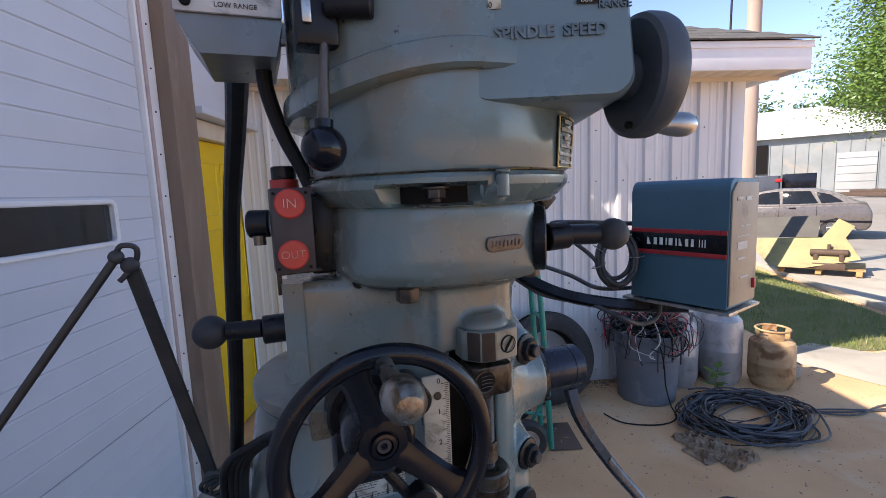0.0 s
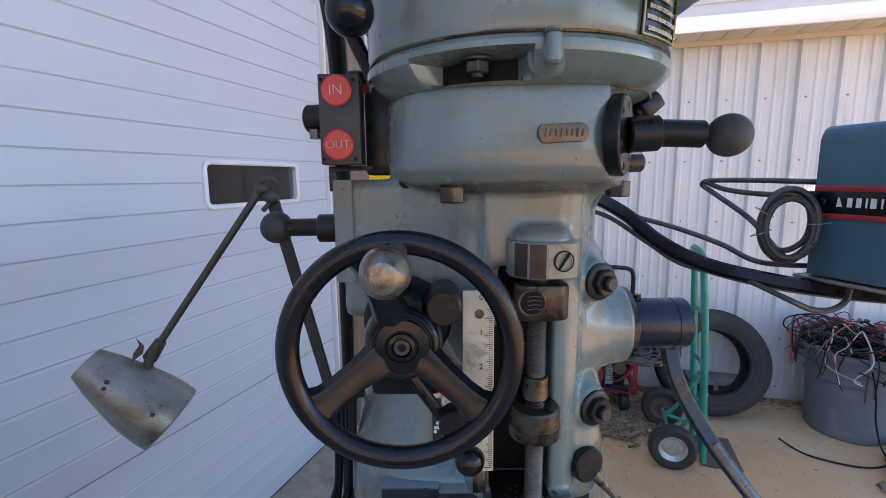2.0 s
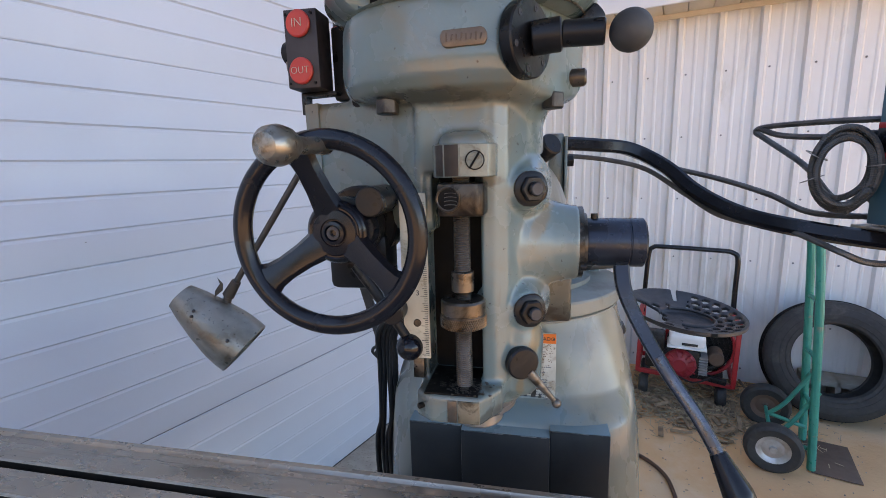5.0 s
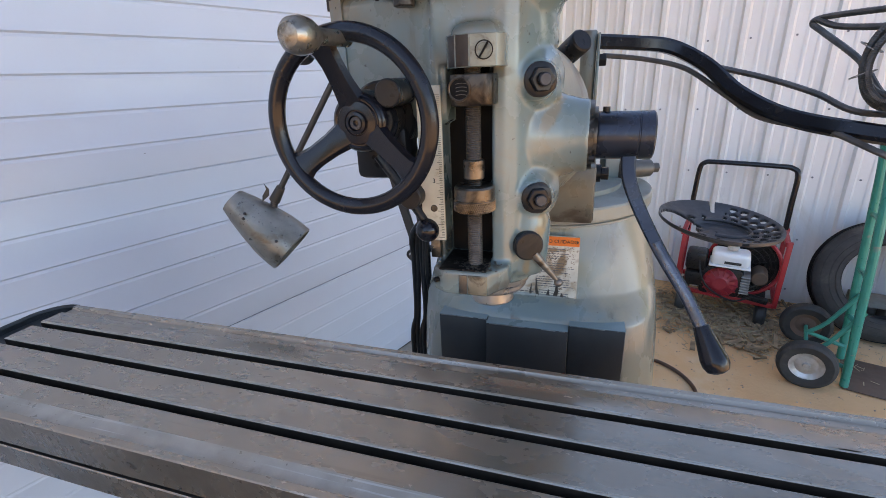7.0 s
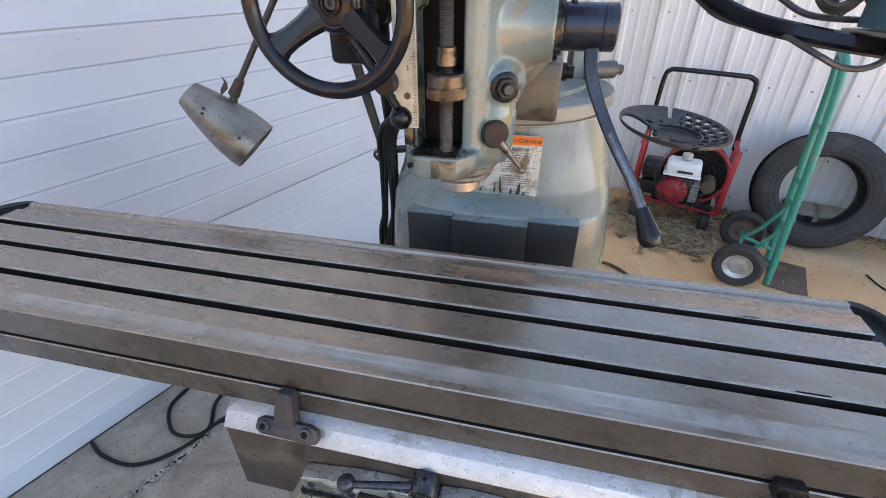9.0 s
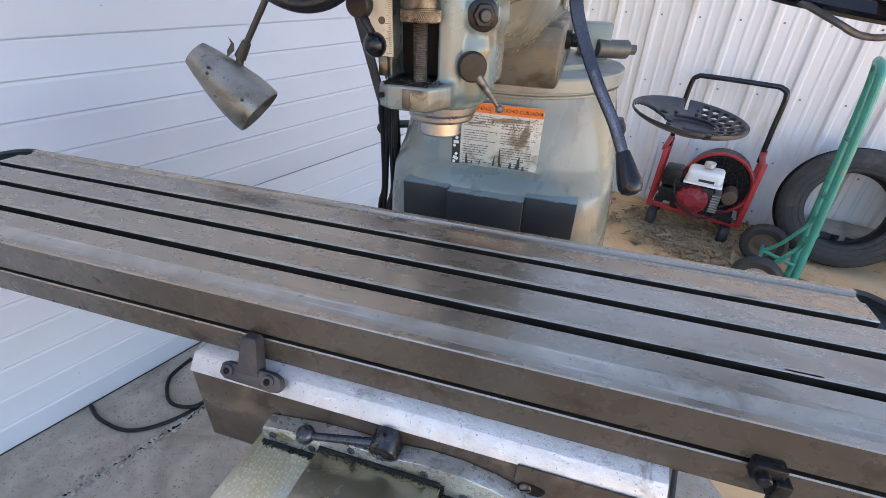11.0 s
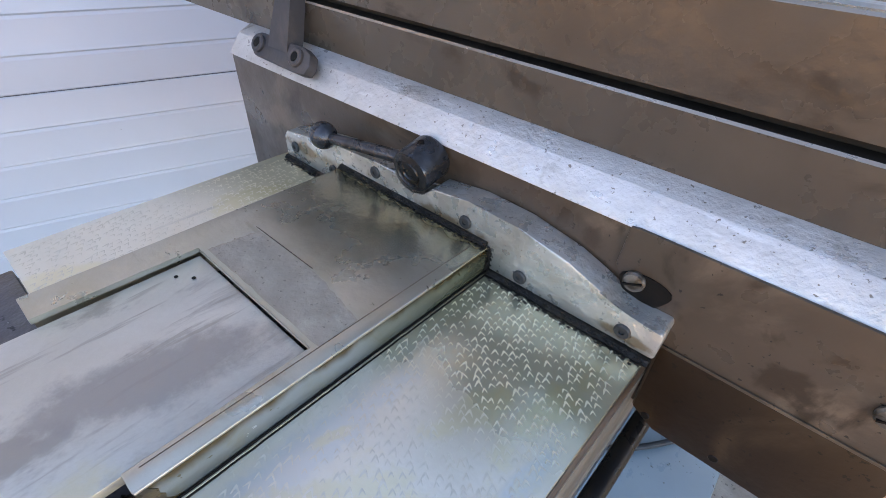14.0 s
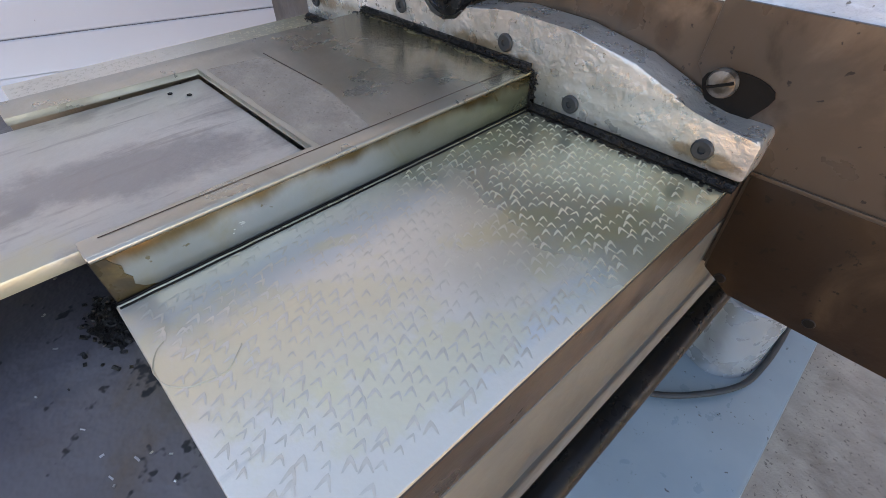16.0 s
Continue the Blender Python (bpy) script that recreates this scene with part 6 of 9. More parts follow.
cyl(bm, (0.3260, -0.20, 0.898), (0.3260, 0.30, 0.898), 0.0072, seg=24)
part("feed_shaft", bm, M_black, mill, "dark feed shaft beside the knee")


def flakes(x0, x1, y0, y1, z, seed):
    """Staggered rows of scraped crescents, about six millimetres wide, cut askew to the way."""
    rnd = random.Random(seed)
    bm = NB()
    a0 = radians(40)
    ua, va = V((math.cos(a0), math.sin(a0), 0)), V((-math.sin(a0), math.cos(a0), 0))
    c0 = V(((x0 + x1) / 2, (y0 + y1) / 2, z))
    outer = [(-1.0, -1.0), (-0.72, -0.15), (-0.42, 0.55), (-0.05, 1.0), (0.30, 0.62), (0.68, -0.10), (1.0, -0.95)]
    inner = [(0.76, -0.88), (0.42, -0.34), (0.06, 0.16), (-0.28, -0.24), (-0.68, -0.86)]
    for j in range(-44, 45):
        for i in range(-42, 43):
            p = c0 + ua * ((i + 0.5 * (j % 2)) * 0.0053 + rnd.gauss(0, 0.0008)) + va * (j * 0.0044 + rnd.gauss(0, 0.0008))
            if not (x0 + 0.003 < p.x < x1 - 0.003 and y0 + 0.003 < p.y < y1 - 0.003) or rnd.random() < 0.10:
                continue
            s, a = rnd.uniform(0.0013, 0.0023), a0 + radians(rnd.gauss(0, 8))
            k = rnd.uniform(0.8, 1.25)
            ca, sa = math.cos(a), math.sin(a)
            bm.faces.new([bm.verts.new((p.x + s * (px * ca - py * k * sa), p.y + s * (px * sa + py * k * ca), z + rnd.uniform(0, 0.00004))) for px, py in outer + inner])
    return bm


fl_r = part("flaking", flakes(0.205, 0.3130, -0.036, 0.174, 1.01258, 5), M_flake, wingr, flat=True)
fl_l = part("flaking", flakes(-0.0305, 0.0545, -0.030, 0.174, 1.01258, 6), M_dryflake, wingl, flat=True)
fl_r["kind"] = fl_l["kind"] = "stuff"
random.seed(9)
def run_down(m, top, reach, tint):
    """Brown oil that has crept down from an edge at the height top, unevenly."""
    nt = m.node_tree
    N, L = nt.nodes, nt.links
    p = N["Principled BSDF"]
    old = p.inputs["Base Color"].links[0].from_socket
    tc, sep, nz = N.new("ShaderNodeTexCoord"), N.new("ShaderNodeSeparateXYZ"), N.new("ShaderNodeTexNoise")
    mp, mp2 = N.new("ShaderNodeMapping"), N.new("ShaderNodeMapRange")
    mp.inputs["Scale"].default_value = (1, 1, 0.3)
    nz.inputs["Scale"].default_value, nz.inputs["Detail"].default_value = 34, 7
    L.new(tc.outputs["Object"], sep.inputs[0])
    L.new(tc.outputs["Object"], mp.inputs["Vector"])
    L.new(mp.outputs["Vector"], nz.inputs["Vector"])
    add = N.new("ShaderNodeMath")
    add.operation = "MULTIPLY_ADD"
    add.inputs[1].default_value = reach * 1.6
    L.new(nz.outputs["Fac"], add.inputs[0])
    L.new(sep.outputs["Z"], add.inputs[2])
    mp2.interpolation_type = "SMOOTHSTEP"
    mp2.inputs["From Min"].default_value, mp2.inputs["From Max"].default_value = top + reach * 0.15, top + reach * 0.75
    L.new(add.outputs[0], mp2.inputs["Value"])
    mx = N.new("ShaderNodeMix")
    mx.data_type = "RGBA"
    mx.inputs[7].default_value = (*tint, 1)
    L.new(mp2.outputs["Result"], mx.inputs["Factor"])
    L.new(old, mx.inputs[6])
    L.new(mx.outputs[2], p.inputs["Base Color"])
    return m


M_coverside = oil_wet(run_down(surf("cover_side", (0.36, 0.375, 0.35), (0.29, 0.30, 0.26), 14, 0.20, 0.55, 0.25, 120, stain=(0.33, 0.30, 0.19), sscale=16, slow=0.5, shigh=0.7, fleck=(0.20, 0.17, 0.10), fscale=170, flow=0.68), 1.0315, 0.0125, (0.135, 0.088, 0.036)), 0.04, 0.14, 0.12, (0.62, 0.60, 0.42))
# centre way cover with its cut-out, and the sliding plate in it
bm = NB()
prism(bm, [(0.056, 0.18, 1.033), (0.056, -0.036, 1.033), (0.0785, -0.036, 1.033), (0.0785, 0.0505, 1.033), (0.1925, 0.0505, 1.033), (0.1925, -0.036, 1.033), (0.2030, -0.036, 1.033), (0.2030, 0.18, 1.033)], (0, 0, -0.0035), 0.0006)
cover = part("way_cover", bm, M_cover, mill, "oil-stained sheet steel way cover")
bm = NB()
box(bm, (0.2015, 0.072, 1.0195), (0.003, 0.216, 0.024), 0.0006)
part("cover_side", bm, M_coverside, cover, "pale cover side with brown oil run down from its edge")
bm = NB()
box(bm, (0.0575, 0.072, 1.0195), (0.003, 0.216, 0.024), 0.0006)
part("cover_side", bm, M_cover, cover)
bm = NB()
box(bm, (0.1985, -0.0345, 1.0205), (0.009, 0.003, 0.023), 0.0005)
part("cover_end", bm, M_greasy, cover, "grimy black cover end")
bm = NB()
prism(bm, [(0.20302, y, z) for y, z in ((-0.0357, 1.0305), (-0.0315, 1.0303), (-0.0302, 1.0275), (-0.0288, 1.0255), (-0.0292, 1.0222), (-0.0278, 1.0198), (-0.0285, 1.0165), (-0.0262, 1.0140), (-0.0225, 1.0128), (-0.0357, 1.0126))], (0.00022, 0, 0))
part("corner_grime", bm, M_oil, cover, "dark brown grime on the cover's corner")
bm = NB()
n_ = 26
mound = [[None] * n_ for _ in range(n_)]
for i in range(n_):
    for j in range(n_):
        u_, v_ = 2 * i / (n_ - 1) - 1, 2 * j / (n_ - 1) - 1
        q = V((u_ * 2.2, v_ * 2.2, 3))
        h = max(0.0, 1 - math.hypot(u_, v_) + 0.30 * noise.noise(q * 1.4)) * (0.0030 + 0.0010 * noise.noise(q * 3.0) + 0.0004 * noise.noise(q * 8))
        mound[i][j] = bm.verts.new((0.194 + 0.020 * u_, -0.040 + 0.010 * v_, 0.9968 + h))
for i in range(n_ - 1):
    for j in range(n_ - 1):
        bm.faces.new((mound[i][j], mound[i + 1][j], mound[i + 1][j + 1], mound[i][j + 1]))
part("corner_grease", bm, M_greasy, cover, "black grease heaped at the cover's foot", angle=60)
bm = NB()
random.seed(41)
for i in range(70):
    s_ = random.uniform(0.0004, 0.0013)
    box(bm, (0.196 + random.gauss(0, 0.009), -0.0385 - abs(random.gauss(0, 0.006)), 0.9982 + 0.0012 * random.random()), (s_ * random.uniform(1, 2.2), s_, s_ * 0.7), rot=(random.uniform(0, 50), random.uniform(0, 50), random.uniform(0, 180)))
part("grease_crumb", bm, M_greasy, cover, flat=True)["kind"] = "stuff"
for x in (0.2026, 0.0564):
    bm = NB()
    cyl(bm, (x, -0.0355, 1.0316), (x, 0.176, 1.0318), 0.0012, seg=14)
    part("bent_edge", bm, M_cover, cover, "worn bright bent edge")
M_oilrun = surf("oil_run", (0.22, 0.18, 0.09), (0.14, 0.11, 0.05), 60, 0.3, 0.2, 0.2, 120)
bm = NB()
run_ = [(0.058 + 0.002 * k, 0.1735 - 0.002 - 0.010 * abs(noise.noise(V((k * 0.09, 9, 0))))) for k in range(72)]
prism(bm, [(run_[0][0], 0.1745, 1.0331), (run_[-1][0], 0.1745, 1.0331)] + [(x, y, 1.0331) for x, y in reversed(run_)], (0, 0, 0.0002))
part("oil_run", bm, M_oilrun, cover, "brown oil run by the wiper")
# dark tubes stand in for the shaded gap at the cover's foot
bm = NB()
tube(bm, [(0.2042 + 0.0003 * noise.noise(V((k * 0.7, 0, 0))), -0.036 + 0.0053 * k, 1.0127) for k in range(41)], 0.0006, 6, 2)
part("gap_shade_line", bm, M_dark, cover)
bm = NB()
tube(bm, [(0.2056 + 0.0003 * noise.noise(V((k * 0.7, 4, 0))), -0.036 + 0.0053 * k, 1.0127) for k in range(41)], 0.00045, 6, 2)
part("way_bead", bm, M_cover, cover)
bm = NB()
tube(bm, [(0.2065 + 0.0003 * noise.noise(V((k * 0.7, 4, 0))), -0.036 + 0.0053 * k, 1.0125) for k in range(41)], 0.0005, 6, 2)
part("gap_shade_line", bm, M_dark, cover)
M_dull = surf("dull_residue", (0.37, 0.31, 0.24), (0.31, 0.26, 0.20), 60, 0.55, 0.1, 0.6, 260, stain=(0.44, 0.38, 0.29), sscale=18, slow=0.52, shigh=0.72, fleck=(0.19, 0.15, 0.11), fscale=330, flow=0.64)
bm = NB()
side = [(0.0845, 0.0530), (0.1950, 0.0525), (0.1945, 0.0780), (0.150, 0.0850), (0.0890, 0.0848)]
edge = [V((*a_, 0)).lerp(V((*b_, 0)), k / 16) for a_, b_ in zip(side, side[1:] + side[:1]) for k in range(16)]
prism(bm, [(p_.x + 0.0012 * noise.noise(p_ * 260), p_.y + 0.0012 * noise.noise(p_ * 260 + UP), 1.03305) for p_ in edge], (0, 0, 0.00015))
part("dull_patch", bm, M_dull, cover, "dull grey rubbed patch on the cover")
bm = NB()
ring_ = [(0.2405 + 0.0125 * math.cos(a_) + 0.0008 * noise.noise(V((a_ * 2, 0, 0))), -0.0245 + 0.0125 * math.sin(a_) + 0.0008 * noise.noise(V((a_ * 2, 5, 0))), 1.01262) for a_ in [radians(-150 + 6 * k) for k in range(36)]]
tube(bm, ring_, 0.00017, 5, 1)
part("oil_ring", bm, surf("dried_ring", (0.68, 0.62, 0.47), (0.58, 0.52, 0.39), 60, 0.4, 0.3, 0.1), wingr, "dried brown oil ring on the way")
bm = NB()
cyl(bm, (0.0835, 0.0862, 1.0331), (0.1435, 0.0862, 1.0331), 0.00028, seg=6)
cyl(bm, (0.195, -0.03, 1.0331), (0.195, 0.175, 1.0331), 0.0002, seg=6)
part("scribed_line", bm, M_rust, cover)
slab_part("slide_plate", 0.0805, 0.1905, -0.30, 0.0490, 1.0225, 1.0285, M_plate, "smeared bare metal sliding plate")
bm = NB()
cyl(bm, (0.0905, 0.030, 1.0284), (0.0905, 0.030, 1.0289), 0.0012, seg=10)
cyl(bm, (0.0985, 0.0365, 1.0284), (0.0985, 0.0365, 1.0289), 0.0012, seg=10)
part("plate_hole", bm, M_dark, cover)

# the knee and its ways stand a little askew to the table
for ob in set(bpy.data.objects) - square:
    for v_ in ob.data.vertices:
        v_.co.x += 0.036 * (v_.co.y - 0.175)

# saddle
SADL, SADR = -0.128, 0.420
bm = NB()
prism(bm, [(SADL, 0.1975, 1.0765), (SADL, 0.1975, 0.955), (SADL, 0.46, 0.955), (SADL, 0.46, 1.0955), (SADL, 0.226, 1.0955), (SADL, 0.2105, 1.0912)], (SADR - SADL, 0, 0), 0.0012)
saddle = part("saddle", bm, M_saddle, mill, "brown oil-stained saddle")
bm = NB()
prism(bm, [(SADL - 0.0008, 0.1972, 1.0765), (SADL - 0.0008, 0.1958, 1.0770), (SADL - 0.0008, 0.2093, 1.0938), (SADL - 0.0008, 0.2240, 1.1002), (SADL - 0.0008, 0.2240, 1.0975), (SADL - 0.0008, 0.2102, 1.0918)], (SADR - SADL + 0.002, 0, 0), 0.0005)
part("bright_chamfer", bm, M_cham, saddle, "pitted bright metal chamfer")
# stop block with two socket screws
bm = NB()
CH = V((0, 0.0145, 0.0215)).normalized()
CNN = V((0, -0.0215, 0.0145)).normalized()
prism(bm, [V((x, 0.2030, 1.0930)) + CH * h for x, h in ((-0.0785, -0.005), (-0.0770, 0.0075), (-0.0700, 0.0100), (-0.0090, 0.0100), (0.0015, 0.0060), (0.0050, -0.003), (0.0020, -0.0105), (-0.0080, -0.0115), (-0.0700, -0.0105))], CNN * 0.010, 0.002)
loft(bm, [[V((x, y, z)) for x, y in ((-0.0405 - w_, y0), (-0.0405 + w_, y0), (-0.0405 + w_, y0 + d_), (-0.0405 - w_, y0 + d_))] for z, w_, y0, d_ in ((1.090, 0.0150, 0.1925, 0.012), (1.104, 0.0135, 0.1965, 0.016), (1.136, 0.0105, 0.2075, 0.0145), (1.1405, 0.0090, 0.2095, 0.0125), (1.142, 0.0070, 0.2115, 0.010))])
stopb = part("table_stop", bm, M_iron, saddle, "cast iron table stop block with socket screws")
for x in (-0.067, -0.0125):
    bm = NB()
    o = V((x, 0.2030, 1.0930)) + CNN * 0.009
    lathe(bm, [(0.0078, 0), (0.0078, 0.0032), (0.0068, 0.0042), (0.0042, 0.0042), (0.0038, 0.001), (0, 0.001)], o, CNN, 24)
    sock = part("socket_screw", bm, M_iron, stopb)
    bm = NB()
    hexnut(bm, o + CNN * 0.0036, CNN, 0.0040, 0.0007)
    part("socket_hole", bm, M_dark, sock)
# wiper strip
bm = NB()
top = [(-0.0225, 1.0335), (-0.018, 1.0395), (0.02, 1.0455), (0.055, 1.0505), (0.095, 1.0530), (0.118, 1.0535), (0.124, 1.045), (0.135, 1.0425), (0.146, 1.0455), (0.153, 1.0545), (0.185, 1.0585), (0.222, 1.0575), (0.257, 1.0515), (0.279, 1.0435), (0.287, 1.0385), (0.297, 1.0365), (0.316, 1.0365), (0.3175, 1.034), (0.3175, 1.0175), (0.3155, 1.0165)]
bot = [(0.206, 1.0165), (0.2055, 1.0345), (0.055, 1.0345), (0.054, 1.0165), (-0.0225, 1.0165)]
prism(bm, [(x, 0.1965, z) for x, z in top + [(x, z - 0.0012) for x, z in bot]], (0, -0.0195, 0), 0.0030)
wiper = part("wiper_holder", bm, M_strip, mill, "scuffed cast aluminium wiper holder")
for x, z in ((-0.007, 1.028), (0.045, 1.0255), (0.097, 1.0445), (0.1835, 1.0425), (0.2295, 1.0228), (0.2975, 1.0252)):
    bm = NB()
    lathe(bm, [(0.0048, 0), (0.0048, 0.0012), (0.0040, 0.0020), (0.0018, 0.0020), (0.0016, 0.0008), (0, 0.0008)], (x, 0.1772, z), (0, -1, 0), 20)
    part("wiper_screw", bm, M_way, wiper)
for x0, x1, z0 in ((-0.0225, 0.053, 1.0127), (0.0565, 0.2025, 1.0332), (0.2068, 0.3165, 1.0127)):
    bm = NB()
    n_ = 26
    rings = []
    for k in range(n_ + 1):
        x = x0 + (x1 - x0) * k / n_
        w_ = 0.0004 * noise.noise(V((x * 60, z0 * 9, 0)))
        rings.append([V((x, y, z)) for y, z in ((0.1790, z0), (0.1733 + w_, z0), (0.1728 + w_, z0 + 0.0012), (0.1744, z0 + 0.0020), (0.1752, z0 + 0.0030), (0.1790, z0 + 0.0032))])
    loft(bm, rings)
    part("rubber_wiper", bm, M_greasy, wiper, "black greasy rubber wiper blade")
bm = NB()
for i in range(900):
    x = random.uniform(-0.02, 0.314)
    z = 1.0333 if 0.056 < x < 0.204 else 1.0128
    c = V((x, 0.1738 - abs(random.gauss(0, 0.0016 + 0.0016 * abs(noise.noise(V((x * 35, 0, 2)))))), z))
    bmesh.ops.create_icosphere(bm, subdivisions=1, radius=random.uniform(0.0003, 0.0009), matrix=Matrix.Translation(c) @ Matrix.Diagonal((1.6, 1, 0.45, 1)))
for i in range(700):
    x = random.uniform(-0.02, 0.316)
    z = 1.0350 if 0.056 < x < 0.204 else 1.0145
    bmesh.ops.create_icosphere(bm, subdivisions=1, radius=random.uniform(0.0003, 0.0008), matrix=Matrix.Translation((x, random.uniform(0.1728, 0.1755), z + random.uniform(-0.0012, 0.0018))))
for i in range(150):
    x = 0.204 + random.gauss(0, 0.0016)
    bmesh.ops.create_icosphere(bm, subdivisions=1, radius=random.uniform(0.0004, 0.0011), matrix=Matrix.Translation((x, 0.1765, random.uniform(1.013, 1.0335))))
part("greasy_dirt", bm, M_greasy, wiper, "black greasy dirt")["kind"] = "stuff"
# lock lever on the saddle
bm = NB()
o = V((0.136, 0.197, 1.0665))
lathe(bm, [(0, 0), (0.0150, 0), (0.0158, 0.002), (0.0158, 0.022), (0.0150, 0.0242), (0.0105, 0.0258), (0.0100, 0.0246), (0.0088, 0.0246), (0.0082, 0.0256), (0.0045, 0.0262), (0.0040, 0.0252), (0, 0.0252)], o, (0.0, -1, -0.22), 40)
slock = part("saddle_lock", bm, M_lock, mill, "dark steel saddle lock handle with a ball")
bm = NB()
cyl(bm, (0.128, 0.183, 1.064), (0.054, 0.172, 1.0585), 0.0052, 0.0042, seg=16)
ball(bm, (0.0445, 0.1715, 1.058), 0.0108, 28)
part("lock_handle", bm, M_lock, slock)
bm = NB()
cyl(bm, (0.136, 0.185, 1.0775), (0.136, 0.184, 1.0805), 0.0022, seg=10)
part("pin_hole", bm, M_dark, slock)
# apron plate on the right
bm = NB()
prism(bm, [(0.2785, 0.1962, 1.0785), (0.283, 0.1962, 1.079), (0.43, 0.1962, 1.079), (0.43, 0.1962, 0.962), (0.424, 0.1962, 0.950), (0.412, 0.1962, 0.9455), (0.335, 0.1962, 0.9455), (0.318, 0.1962, 0.956), (0.316, 0.1962, 1.0165), (0.3175, 0.1962, 1.035), (0.297, 0.1962, 1.037), (0.288, 0.1962, 1.039), (0.2775, 0.1962, 1.052)], (0, -0.0021, 0), 0.0005)
apron = part("apron_plate", bm, M_saddle, saddle, "brown stained apron plate")
bm = NB()
prism(bm, [(0.316, 0.1938, 1.0155), (0.430, 0.1938, 1.0155), (0.430, 0.1938, 1.0135), (0.316, 0.1938, 1.0135)], (0, -0.0012, 0), 0.0003)
part("apron_fold", bm, M_saddle, saddle)
for x in (0.328, 0.370, 0.4115):
    bm = NB()
    cyl(bm, (x, 0.1932, 0.9538), (x, 0.1925, 0.9538), 0.0024, seg=16)
    hole_ = part("apron_hole", bm, M_dark, apron)
    bm = NB()
    lathe(bm, [(0.0022, 0), (0.0024, 0.0005), (0.0027, 0.0004), (0.0029, 0)], (x, 0.1929, 0.9538), (0, -1, 0), 20)
    part("hole_lip", bm, M_black, hole_)
M_apron = surf("lower_apron", (0.036, 0.020, 0.010), (0.020, 0.011, 0.006), 12, 0.40, 0.0, 0.4, 120, stain=(0.060, 0.037, 0.020), sscale=14, slow=0.50, shigh=0.70, spec=0.25, fleck=(0.012, 0.008, 0.005), fscale=200, flow=0.64)
bm = NB()
prism(bm, [(0.3175, 0.1940, 1.0135), (0.430, 0.1940, 1.0135), (0.430, 0.1940, 0.962), (0.424, 0.1940, 0.950), (0.412, 0.1940, 0.9458), (0.335, 0.1940, 0.9458), (0.319, 0.1940, 0.956)], (0, -0.0011, 0), 0.0003)
part("lower_apron", bm, M_apron, apron, "dark brown oily lower plate")
bm = NB()
pts = [V((0.2965 + 0.0138 * (1 + 0.15 * math.sin(3 * a)) * math.cos(a), 0.1939, 1.0440 + 0.0110 * (1 + 0.1 * math.cos(2 * a)) * math.sin(a))) for a in [i * math.pi / 12 for i in range(24)]]
prism(bm, pts, (0, -0.0006, 0))
part("apron_cutout", bm, M_dark, apron)
for x, z in ((0.2905, 1.048), (0.409, 1.043)):
    bm = NB()
    lathe(bm, [(0.0062, 0), (0.0064, 0.0018), (0.0056, 0.0034), (0.003, 0.0042), (0, 0.0044)], (x, 0.1936, z), (0, -1, 0), 28)
    s_ = part("slotted_screw", bm, M_head, apron, "steel slotted screw")
    bm = NB()
    box(bm, (x, 0.1895, z), (0.0105, 0.0016, 0.0011), 0, rot=(0, -25, 0))
    part("screw_slot", bm, M_dark, s_)

# table
TX0, TX1 = -0.722, 0.645
TYF, TYB, TZ = 0.2250, 0.4935, 1.1850
SLOTS, SW = (0.2965, 0.3605, 0.4185), 0.0061
bm = NB()
prof = [(TYF - 0.001, 1.0988), (TYF - 0.001, 1.1323), (TYF + 0.0004, 1.1337), (TYF + 0.012, 1.1340), (TYF + 0.012, 1.1395), (TYF, 1.1400), (TYF, 1.1836), (TYF + 0.0014, TZ), (TYF + 0.0104, TZ - 0.0002), (TYF + 0.0116, TZ - 0.0028), (TYF + 0.0140, TZ - 0.0048), (TYF + 0.0175, TZ - 0.0046), (TYF + 0.0230, TZ - 0.0029), (TYF + 0.0290, TZ - 0.0010), (TYF + 0.0340, TZ - 0.0001), (TYF + 0.0365, TZ)]
for y in SLOTS:
    prof += [(y - SW - 0.0016, TZ), (y - SW, TZ - 0.0012), (y - SW, TZ - 0.016), (y - 0.0125, TZ - 0.016), (y - 0.0125, TZ - 0.026), (y + 0.0125, TZ - 0.026), (y + 0.0125, TZ - 0.016), (y + SW, TZ - 0.016), (y + SW, TZ - 0.0012), (y + SW + 0.0016, TZ)]
prof += [(TYB - 0.033, TZ), (TYB - 0.030, TZ - 0.001), (TYB - 0.026, TZ - 0.0042), (TYB - 0.013, TZ - 0.0042), (TYB - 0.0105, TZ - 0.0025), (TYB - 0.009, TZ), (TYB - 0.0012, TZ), (TYB, 1.1838), (TYB, 1.0988)]
a = [bm.verts.new((TX0, y, z)) for y, z in prof]
b = [bm.verts.new((TX1, y, z)) for y, z in prof]
